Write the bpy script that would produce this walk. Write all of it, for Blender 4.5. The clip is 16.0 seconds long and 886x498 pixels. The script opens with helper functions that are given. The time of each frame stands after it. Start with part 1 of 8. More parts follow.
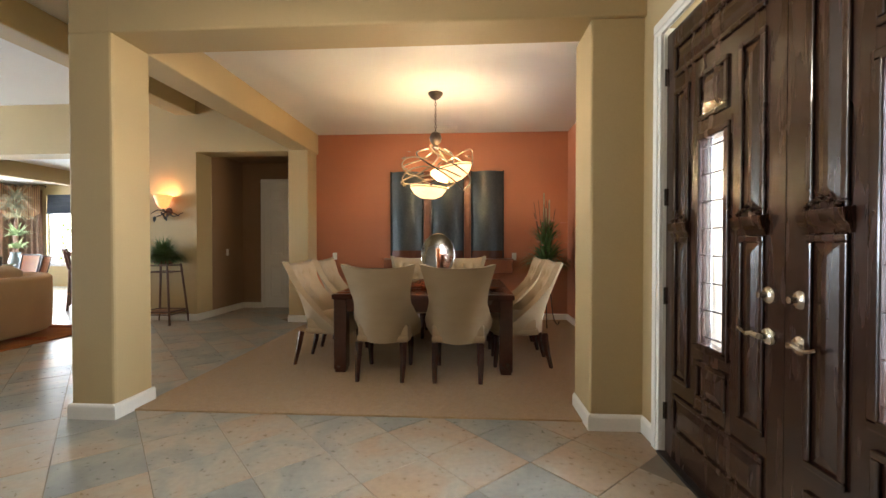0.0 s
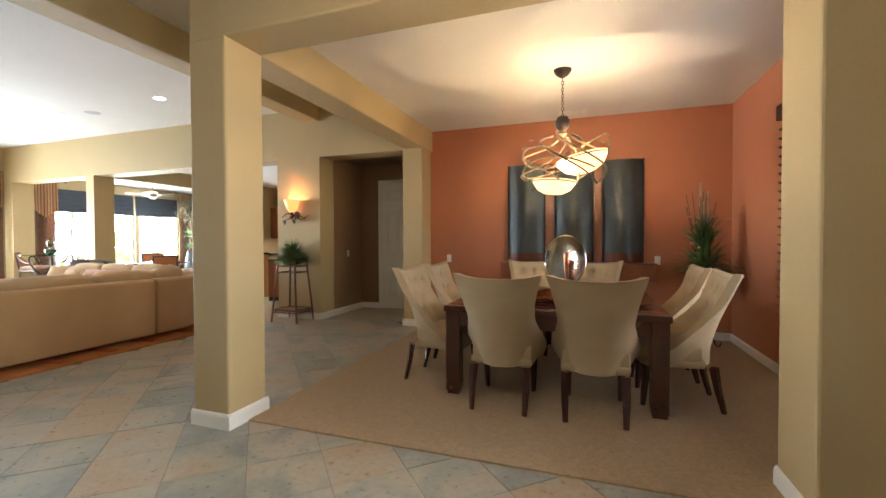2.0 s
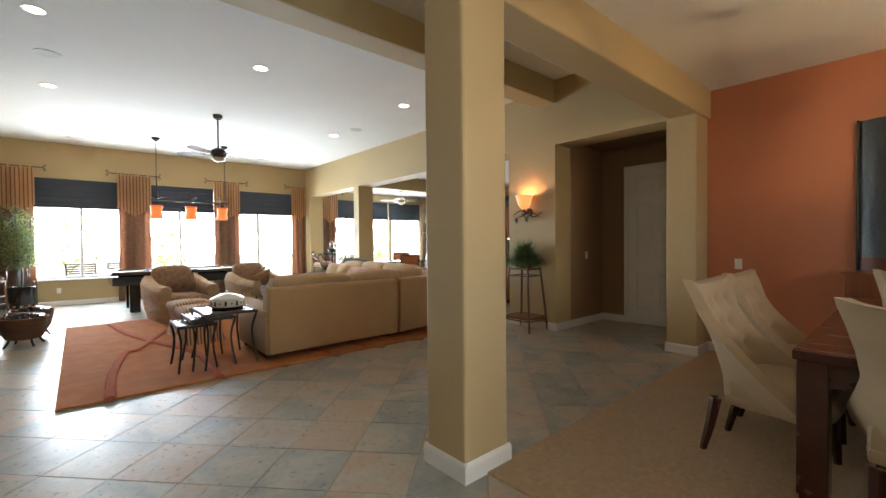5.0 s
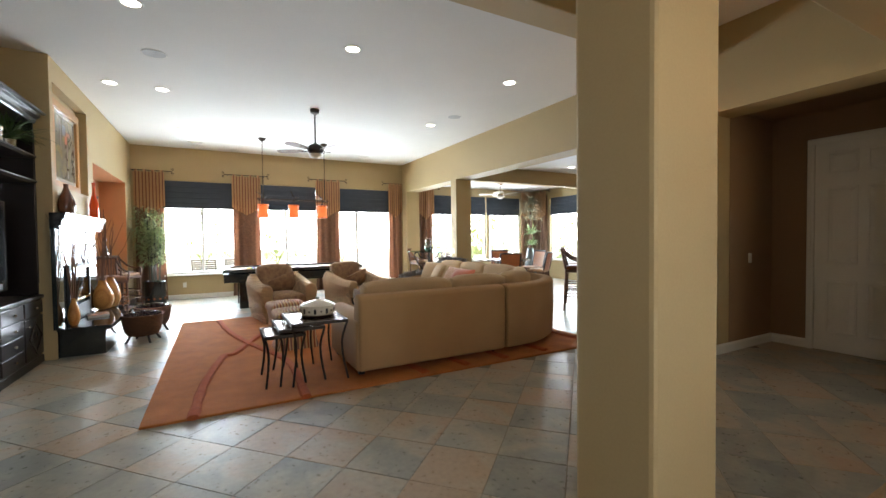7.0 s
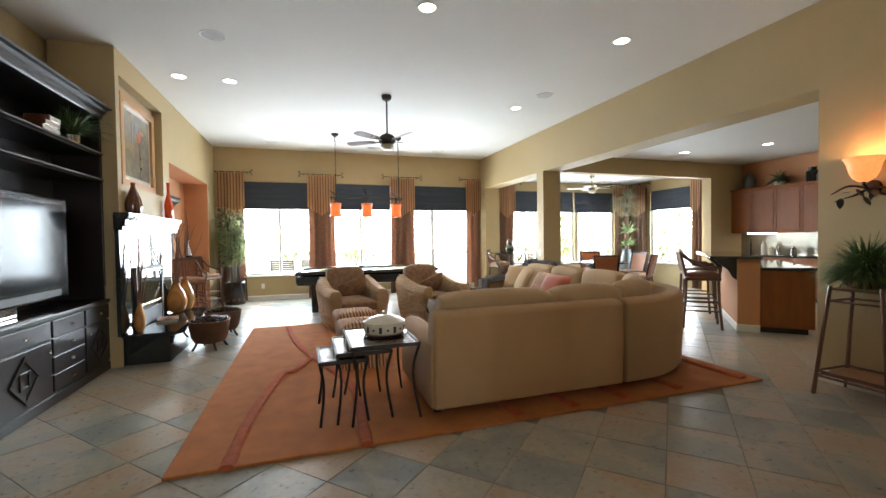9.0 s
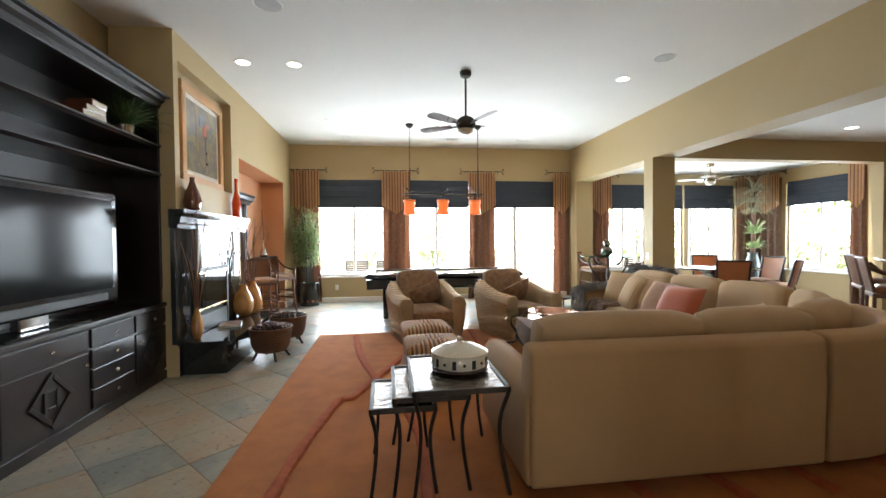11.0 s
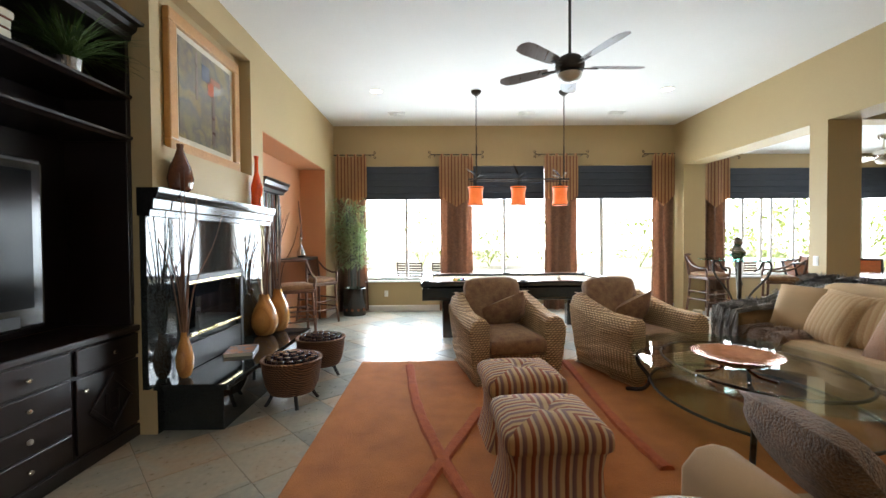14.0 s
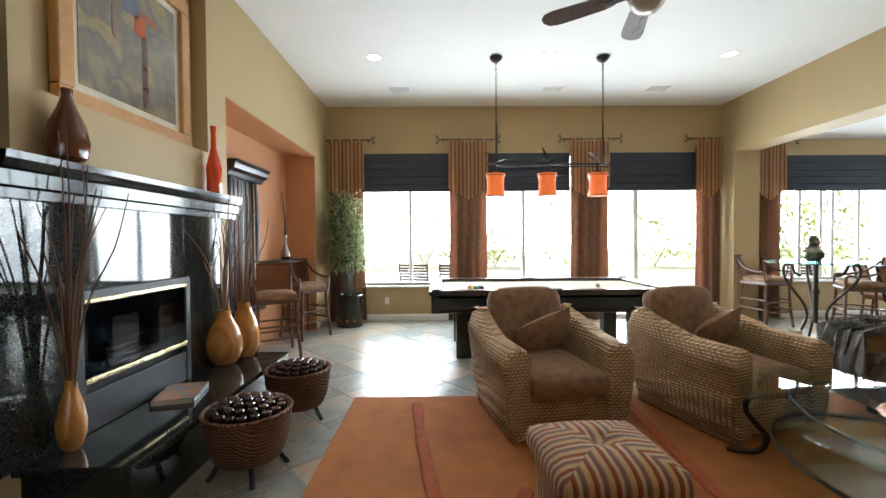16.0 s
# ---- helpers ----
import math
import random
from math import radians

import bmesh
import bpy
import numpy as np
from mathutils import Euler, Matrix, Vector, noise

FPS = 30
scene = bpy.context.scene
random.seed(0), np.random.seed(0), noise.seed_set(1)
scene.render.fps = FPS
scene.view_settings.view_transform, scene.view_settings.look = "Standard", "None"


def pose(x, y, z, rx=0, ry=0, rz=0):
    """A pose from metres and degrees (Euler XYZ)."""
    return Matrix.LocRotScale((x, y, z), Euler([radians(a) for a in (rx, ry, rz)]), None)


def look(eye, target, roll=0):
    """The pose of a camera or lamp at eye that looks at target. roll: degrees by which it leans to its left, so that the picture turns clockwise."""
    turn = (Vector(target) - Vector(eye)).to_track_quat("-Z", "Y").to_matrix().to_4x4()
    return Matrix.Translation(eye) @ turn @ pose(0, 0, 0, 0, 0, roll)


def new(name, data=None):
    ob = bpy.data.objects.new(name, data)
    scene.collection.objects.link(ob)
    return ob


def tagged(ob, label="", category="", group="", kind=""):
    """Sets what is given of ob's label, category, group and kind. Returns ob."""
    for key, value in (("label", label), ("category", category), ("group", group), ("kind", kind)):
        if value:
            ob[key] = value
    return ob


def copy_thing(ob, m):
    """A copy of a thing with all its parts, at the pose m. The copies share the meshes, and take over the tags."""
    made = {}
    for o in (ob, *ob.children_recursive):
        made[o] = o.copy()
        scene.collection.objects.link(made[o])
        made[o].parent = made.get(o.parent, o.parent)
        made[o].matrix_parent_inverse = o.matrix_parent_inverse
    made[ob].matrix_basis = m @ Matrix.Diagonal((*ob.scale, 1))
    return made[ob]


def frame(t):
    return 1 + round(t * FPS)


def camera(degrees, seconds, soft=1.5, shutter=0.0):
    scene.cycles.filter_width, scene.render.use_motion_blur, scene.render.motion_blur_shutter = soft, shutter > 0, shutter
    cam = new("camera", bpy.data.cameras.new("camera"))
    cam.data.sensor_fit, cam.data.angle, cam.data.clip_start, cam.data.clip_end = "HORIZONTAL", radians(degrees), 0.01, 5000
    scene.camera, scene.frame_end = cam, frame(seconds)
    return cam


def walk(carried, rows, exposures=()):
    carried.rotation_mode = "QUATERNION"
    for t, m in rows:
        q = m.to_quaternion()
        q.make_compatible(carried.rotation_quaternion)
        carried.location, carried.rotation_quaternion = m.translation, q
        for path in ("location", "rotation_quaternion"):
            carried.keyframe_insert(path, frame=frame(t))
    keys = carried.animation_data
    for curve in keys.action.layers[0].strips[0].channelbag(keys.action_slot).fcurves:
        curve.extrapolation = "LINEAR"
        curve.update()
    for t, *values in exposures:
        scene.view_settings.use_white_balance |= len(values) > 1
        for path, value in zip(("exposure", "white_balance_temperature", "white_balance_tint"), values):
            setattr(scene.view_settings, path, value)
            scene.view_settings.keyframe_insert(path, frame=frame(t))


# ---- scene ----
cam = camera(93.5, 16.0)
PATH = [
    (0, (0.254, 0.088, 1.241), (0.132, 2.084, 1.214), -0.0),
    (0.5, (0.201, 0.237, 1.271), (-0.01, 2.226, 1.24), 0.3),
    (1, (0.193, 0.384, 1.277), (-0.154, 2.353, 1.242), 0.0),
    (1.5, (0.136, 0.512, 1.292), (-0.356, 2.45, 1.255), -0.1),
    (2, (0.11, 0.649, 1.307), (-0.548, 2.538, 1.267), -0.2),
    (2.5, (-0.008, 0.8, 1.277), (-0.816, 2.629, 1.248), -0.1),
    (3, (-0.132, 0.925, 1.274), (-1.099, 2.675, 1.245), -0.2),
    (3.5, (-0.242, 1.043, 1.273), (-1.364, 2.698, 1.245), -0.3),
    (4, (-0.351, 1.134, 1.277), (-1.614, 2.684, 1.25), -0.3),
    (4.5, (-0.494, 1.229, 1.284), (-1.888, 2.663, 1.257), -0.4),
    (5, (-0.633, 1.312, 1.304), (-2.136, 2.631, 1.271), -0.5),
    (7.5, (-1.656, 1.766, 1.364), (-3.454, 2.641, 1.313), -0.7),
    (8, (-1.894, 1.831, 1.356), (-3.726, 2.63, 1.31), -0.8),
    (8.5, (-2.118, 1.894, 1.354), (-3.983, 2.616, 1.309), -0.8),
    (9, (-2.339, 1.972, 1.364), (-4.239, 2.595, 1.316), -0.8),
    (11.5, (-3.501, 2.152, 1.365), (-5.492, 2.332, 1.321), -0.5),
    (12, (-3.753, 2.139, 1.383), (-5.749, 2.245, 1.333), -0.5),
    (12.5, (-4.019, 2.116, 1.388), (-6.017, 2.175, 1.333), -0.5),
    (13, (-4.292, 2.078, 1.367), (-6.291, 2.104, 1.317), -0.4),
    (13.5, (-4.575, 2.039, 1.355), (-6.575, 2.06, 1.307), -0.4),
    (14, (-4.882, 1.994, 1.335), (-6.882, 2.017, 1.294), -0.4),
    (14.5, (-5.182, 1.922, 1.328), (-7.181, 1.951, 1.289), -0.6),
    (15, (-5.456, 1.883, 1.34), (-7.455, 1.913, 1.298), -0.6),
    (15.5, (-5.708, 1.865, 1.367), (-7.707, 1.894, 1.313), -0.5),
    (16, (-5.964, 1.876, 1.323), (-7.964, 1.891, 1.28), -0.4),
]
EXPOSURES = [(0.0, 1.18), (2.0, 1.28), (3.5, 1.05), (5.0, 0.7), (8.0, 0.5), (9.0, 0.48), (12.5, 0.32), (14.0, 0.24), (15.5, 0.1), (16.0, 0.03)]
walk(cam, [(t, look(eye, target, roll)) for t, eye, target, roll in PATH], EXPOSURES)

# ---- light ----
world = bpy.data.worlds.new("sky")
scene.world = world
world.use_nodes = True
wt = world.node_tree
sky = wt.nodes.new("ShaderNodeTexSky")
sky.sky_type = "NISHITA"
sky.sun_disc = False
SUN_EL, SUN_AZ = 60.0, 185.0
sky.sun_elevation, sky.sun_rotation = radians(SUN_EL), radians(SUN_AZ)
wt.nodes["Background"].inputs[1].default_value = 0.15
wt.links.new(sky.outputs[0], wt.nodes["Background"].inputs[0])

sun = new("sun", bpy.data.lights.new("sun", "SUN"))
sun.data.energy, sun.data.angle, sun.data.color = 5.0, radians(0.5), (1.0, 0.95, 0.87)
_az, _el = radians(SUN_AZ), radians(SUN_EL)
SUN_DIR = Vector((math.sin(_az) * math.cos(_el), math.cos(_az) * math.cos(_el), math.sin(_el)))
sun.matrix_world = look(SUN_DIR * 40, (0, 0, 0))


def area_light(name, eye, target, w, h, watts, color):
    """Daylight standing in an opening, or a lamp of the place."""
    ob = new(name, bpy.data.lights.new(name, "AREA"))
    ob.data.shape, ob.data.size, ob.data.size_y = "RECTANGLE", w, h
    ob.data.energy, ob.data.color = watts, color
    ob.matrix_world = look(eye, target)
    return ob


DAY = (0.76, 0.89, 1.0)
for y0, y1, z0 in ((0.6, 2.05, 0.6), (2.6, 4.0, 0.6), (4.6, 6.2, 0.05)):
    area_light("window_daylight", (-12.95, (y0 + y1) / 2, (z0 + 2.15) / 2), (0, (y0 + y1) / 2, (z0 + 2.15) / 2 - 1), y1 - y0, 2.15 - z0, 150, DAY)
area_light("nook_daylight", (-12.95, 9.1, 1.4), (0, 9.1, 0.9), 3.2, 1.5, 190, DAY)
area_light("nook_daylight", (-11.1, 11.75, 1.4), (-11.1, 0, 0.9), 1.4, 1.5, 100, DAY)
area_light("dining_daylight", (2.2, 4.42, 1.58), (0, 4.42, 1.2), 1.2, 1.7, 3, DAY)
area_light("entry_daylight", (1.72, 2.15, 1.28), (0, 2.15, 1.0), 0.24, 1.0, 28, DAY)
area_light("entry_daylight", (1.72, 1.22, 1.28), (0, 1.22, 1.0), 0.24, 1.0, 28, DAY)
# fill lamp added in the air below the pendant's drum, brightens hall and dining
foyer_fill_lamp = new("foyer_pendant_bulb", bpy.data.lights.new("foyer_pendant_bulb", "POINT"))
foyer_fill_lamp.data.energy, foyer_fill_lamp.data.color, foyer_fill_lamp.data.shadow_soft_size = 25, (1.0, 0.88, 0.74), 0.12
foyer_fill_lamp.location = (-0.61, 1.75, 2.36)

# ---- materials ----
def tree_of(name):
    m = bpy.data.materials.new(name)
    m.use_nodes = True
    return m, m.node_tree, m.node_tree.nodes["Principled BSDF"]


def mat(name, a, b=None, rough=0.6, metal=0.0, scale=6.0, fine=60.0, bump=0.1, dist=0.01, stretch=(1, 1, 1), rough_var=0.1,
        coat=0.0, sheen=0.0, piece=0.0, emit=None, strength=0.0):
    """A surface with a large and a fine variation, in metres of the object. piece: change of value from object to object."""
    m, t, p = tree_of(name)
    b = b or tuple(c * 0.82 for c in a)
    co = t.nodes.new("ShaderNodeTexCoord")
    mp = t.nodes.new("ShaderNodeMapping")
    mp.inputs["Scale"].default_value = stretch
    t.links.new(co.outputs["Object"], mp.inputs["Vector"])
    n1 = t.nodes.new("ShaderNodeTexNoise")
    n1.inputs["Scale"].default_value, n1.inputs["Detail"].default_value = scale, 4
    n2 = t.nodes.new("ShaderNodeTexNoise")
    n2.inputs["Scale"].default_value, n2.inputs["Detail"].default_value = fine, 5
    for n in (n1, n2):
        t.links.new(mp.outputs[0], n.inputs["Vector"])
    both = t.nodes.new("ShaderNodeMath")
    both.operation = "MULTIPLY_ADD"
    both.inputs[1].default_value = 0.45
    t.links.new(n2.outputs[0], both.inputs[0])
    half = t.nodes.new("ShaderNodeMath")
    half.operation = "MULTIPLY"
    half.inputs[1].default_value = 0.6
    t.links.new(n1.outputs[0], half.inputs[0])
    t.links.new(half.outputs[0], both.inputs[2])
    ramp = t.nodes.new("ShaderNodeValToRGB")
    ramp.color_ramp.elements[0].position, ramp.color_ramp.elements[1].position = 0.35, 0.7
    ramp.color_ramp.elements[0].color, ramp.color_ramp.elements[1].color = (*b, 1), (*a, 1)
    t.links.new(both.outputs[0], ramp.inputs[0])
    col = ramp.outputs[0]
    if piece:
        oi = t.nodes.new("ShaderNodeObjectInfo")
        mr = t.nodes.new("ShaderNodeMapRange")
        mr.inputs["To Min"].default_value, mr.inputs["To Max"].default_value = 1 - piece, 1 + piece
        t.links.new(oi.outputs["Random"], mr.inputs["Value"])
        hs = t.nodes.new("ShaderNodeHueSaturation")
        t.links.new(mr.outputs[0], hs.inputs["Value"])
        t.links.new(col, hs.inputs["Color"])
        col = hs.outputs[0]
    t.links.new(col, p.inputs["Base Color"])
    rr = t.nodes.new("ShaderNodeMapRange")
    rr.inputs["To Min"].default_value, rr.inputs["To Max"].default_value = max(0.02, rough - rough_var), min(1, rough + rough_var)
    t.links.new(n1.outputs[0], rr.inputs["Value"])
    t.links.new(rr.outputs[0], p.inputs["Roughness"])
    p.inputs["Metallic"].default_value = metal
    p.inputs["Coat Weight"].default_value = coat
    p.inputs["Coat Roughness"].default_value = 0.08
    p.inputs["Sheen Weight"].default_value = sheen
    if bump:
        bp = t.nodes.new("ShaderNodeBump")
        bp.inputs["Strength"].default_value, bp.inputs["Distance"].default_value = bump, dist
        t.links.new(n2.outputs[0], bp.inputs["Height"])
        t.links.new(bp.outputs[0], p.inputs["Normal"])
    if emit:
        p.inputs["Emission Color"].default_value = (*emit, 1)
        p.inputs["Emission Strength"].default_value = strength
    return m


def ramp_node(t, stops, src):
    r = t.nodes.new("ShaderNodeValToRGB")
    e = r.color_ramp.elements
    e[0].position, e[0].color = stops[0][0], (*stops[0][1], 1)
    e[1].position, e[1].color = stops[-1][0], (*stops[-1][1], 1)
    for pos, c in stops[1:-1]:
        k = e.new(pos)
        k.color = (*c, 1)
    t.links.new(src, r.inputs[0])
    return r.outputs[0]


def wall_paint(name, a, b):
    """Painted, lightly textured plaster."""
    return mat(name, a, b, rough=0.62, scale=1.3, fine=95, bump=0.18, dist=0.004, rough_var=0.08)


def glass_mat(name, tint=(1, 1, 1), rough=0.0, mix=0.035):
    """Thin pane: mostly clear, with a mirror's share of gloss."""
    m, t, p = tree_of(name)
    out = t.nodes["Material Output"]
    tr = t.nodes.new("ShaderNodeBsdfTransparent")
    tr.inputs[0].default_value = (*tint, 1)
    gl = t.nodes.new("ShaderNodeBsdfGlossy")
    gl.inputs["Roughness"].default_value = rough
    lw = t.nodes.new("ShaderNodeLayerWeight")
    pw = t.nodes.new("ShaderNodeMath")
    pw.operation = "POWER"
    pw.inputs[1].default_value = 5.0
    t.links.new(lw.outputs["Facing"], pw.inputs[0])
    fr = t.nodes.new("ShaderNodeMath")
    fr.operation = "MULTIPLY_ADD"
    fr.inputs[1].default_value, fr.inputs[2].default_value = 0.85, mix
    t.links.new(pw.outputs[0], fr.inputs[0])
    mx = t.nodes.new("ShaderNodeMixShader")
    t.links.new(fr.outputs[0], mx.inputs[0])
    t.links.new(tr.outputs[0], mx.inputs[1])
    t.links.new(gl.outputs[0], mx.inputs[2])
    t.links.new(mx.outputs[0], out.inputs[0])
    return m


def glow(name, color, strength):
    m, t, p = tree_of(name)
    p.inputs["Base Color"].default_value = (*color, 1)
    p.inputs["Emission Color"].default_value = (*color, 1)
    p.inputs["Emission Strength"].default_value = strength
    return m


TAN = wall_paint("tan_paint", (0.47, 0.355, 0.18), (0.435, 0.325, 0.163))
TERRA = wall_paint("terracotta_paint", (0.44, 0.165, 0.078), (0.40, 0.145, 0.068))
CLAY = wall_paint("clay_paint", (0.58, 0.27, 0.12), (0.53, 0.24, 0.105))
BROWN = wall_paint("brown_paint", (0.27, 0.16, 0.085), (0.24, 0.145, 0.077))
WHITE_CEIL = mat("ceiling_paint", (0.74, 0.72, 0.68), (0.70, 0.68, 0.64), rough=0.8, scale=1.5, fine=70, bump=0.25, dist=0.004)
WHITE = mat("white_paint", (0.80, 0.78, 0.72), (0.74, 0.72, 0.66), rough=0.4, scale=3, fine=60, bump=0.04)
CARPET = mat("carpet_pile", (0.51, 0.345, 0.165), (0.33, 0.21, 0.098), rough=0.95, scale=45, fine=150, bump=1.0, dist=0.02, sheen=0.2)
GROUT = mat("grout", (0.26, 0.225, 0.175), rough=0.9, fine=150)

def banded(name, stops, period, axis="X", rough=0.85, bump=0.15, fine=120, dist=0.004, wobble=0.0, sheen=0.06, rot=0.0):
    """Stripes across an axis of the object, `period` metres apart, with a woven grain."""
    m, t, p = tree_of(name)
    co = t.nodes.new("ShaderNodeTexCoord")
    mp = t.nodes.new("ShaderNodeMapping")
    mp.inputs["Rotation"].default_value = (0, 0, rot)
    t.links.new(co.outputs["Object"], mp.inputs["Vector"])
    wv = t.nodes.new("ShaderNodeTexWave")
    wv.wave_type, wv.bands_direction, wv.wave_profile = "BANDS", axis, "SAW"
    wv.inputs["Scale"].default_value = 0.314159 / period
    wv.inputs["Distortion"].default_value = wobble
    wv.inputs["Detail"].default_value = 2
    t.links.new(mp.outputs[0], wv.inputs["Vector"])
    col = ramp_node(t, stops, wv.outputs["Fac"])
    n2 = t.nodes.new("ShaderNodeTexNoise")
    n2.inputs["Scale"].default_value, n2.inputs["Detail"].default_value = fine, 4
    t.links.new(co.outputs["Object"], n2.inputs["Vector"])
    mx = t.nodes.new("ShaderNodeMix")
    mx.data_type, mx.blend_type = "RGBA", "OVERLAY"
    mx.inputs[0].default_value = 0.45
    t.links.new(col, mx.inputs[6])
    t.links.new(n2.outputs[0], mx.inputs[7])
    t.links.new(mx.outputs[2], p.inputs["Base Color"])
    p.inputs["Roughness"].default_value = rough
    p.inputs["Sheen Weight"].default_value = sheen
    bp = t.nodes.new("ShaderNodeBump")
    bp.inputs["Strength"].default_value, bp.inputs["Distance"].default_value = bump, dist
    t.links.new(n2.outputs[0], bp.inputs["Height"])
    t.links.new(bp.outputs[0], p.inputs["Normal"])
    return m


def mitred(name, stops, period, rough=0.85):
    """Stripes that run square to each edge of a square seat and down its skirt, meeting on the diagonals."""
    m, t, p = tree_of(name)
    co = t.nodes.new("ShaderNodeTexCoord")
    sx = t.nodes.new("ShaderNodeSeparateXYZ")
    t.links.new(co.outputs["Object"], sx.inputs[0])
    ab = []
    for ax in ("X", "Y"):
        a = t.nodes.new("ShaderNodeMath")
        a.operation = "ABSOLUTE"
        t.links.new(sx.outputs[ax], a.inputs[0])
        ab.append(a)
    gt = t.nodes.new("ShaderNodeMath")
    gt.operation = "GREATER_THAN"
    t.links.new(ab[0].outputs[0], gt.inputs[0])
    t.links.new(ab[1].outputs[0], gt.inputs[1])
    pick = t.nodes.new("ShaderNodeMix")
    t.links.new(gt.outputs[0], pick.inputs[0])
    t.links.new(sx.outputs["X"], pick.inputs[2])
    t.links.new(sx.outputs["Y"], pick.inputs[3])
    sc = t.nodes.new("ShaderNodeMath")
    sc.operation = "MULTIPLY"
    sc.inputs[1].default_value = 1.0 / period
    t.links.new(pick.outputs[0], sc.inputs[0])
    fr = t.nodes.new("ShaderNodeMath")
    fr.operation = "FRACT"
    t.links.new(sc.outputs[0], fr.inputs[0])
    t.links.new(ramp_node(t, stops, fr.outputs[0]), p.inputs["Base Color"])
    n = t.nodes.new("ShaderNodeTexNoise")
    n.inputs["Scale"].default_value = 260
    t.links.new(co.outputs["Object"], n.inputs["Vector"])
    bp = t.nodes.new("ShaderNodeBump")
    bp.inputs["Strength"].default_value, bp.inputs["Distance"].default_value = 0.4, 0.004
    t.links.new(n.outputs[0], bp.inputs["Height"])
    t.links.new(bp.outputs[0], p.inputs["Normal"])
    p.inputs["Roughness"].default_value = rough
    return m


def woven(name, a, b, scale=60.0, bump=0.9, dist=0.008, rough=0.75):
    """Rope or rattan wickerwork: bands that cross and stand proud."""
    m, t, p = tree_of(name)
    co = t.nodes.new("ShaderNodeTexCoord")
    w1 = t.nodes.new("ShaderNodeTexWave")
    w1.bands_direction = "Z"
    w1.inputs["Scale"].default_value, w1.inputs["Distortion"].default_value, w1.inputs["Detail"].default_value = scale / 6.28, 0.6, 1
    w2 = t.nodes.new("ShaderNodeTexWave")
    w2.bands_direction = "DIAGONAL"
    w2.inputs["Scale"].default_value, w2.inputs["Distortion"].default_value = scale / 5.0, 1.2
    for w in (w1, w2):
        t.links.new(co.outputs["Object"], w.inputs["Vector"])
    mu = t.nodes.new("ShaderNodeMath")
    mu.operation = "MULTIPLY"
    t.links.new(w1.outputs["Fac"], mu.inputs[0])
    t.links.new(w2.outputs["Fac"], mu.inputs[1])
    n = t.nodes.new("ShaderNodeTexNoise")
    n.inputs["Scale"].default_value = 7
    t.links.new(co.outputs["Object"], n.inputs["Vector"])
    ad = t.nodes.new("ShaderNodeMath")
    ad.operation = "MULTIPLY_ADD"
    ad.inputs[1].default_value = 0.35
    t.links.new(n.outputs[0], ad.inputs[0])
    t.links.new(mu.outputs[0], ad.inputs[2])
    t.links.new(ramp_node(t, [(0.10, b), (0.50, a)], ad.outputs[0]), p.inputs["Base Color"])
    p.inputs["Roughness"].default_value = rough
    bp = t.nodes.new("ShaderNodeBump")
    bp.inputs["Strength"].default_value, bp.inputs["Distance"].default_value = bump, dist
    t.links.new(mu.outputs[0], bp.inputs["Height"])
    t.links.new(bp.outputs[0], p.inputs["Normal"])
    return m


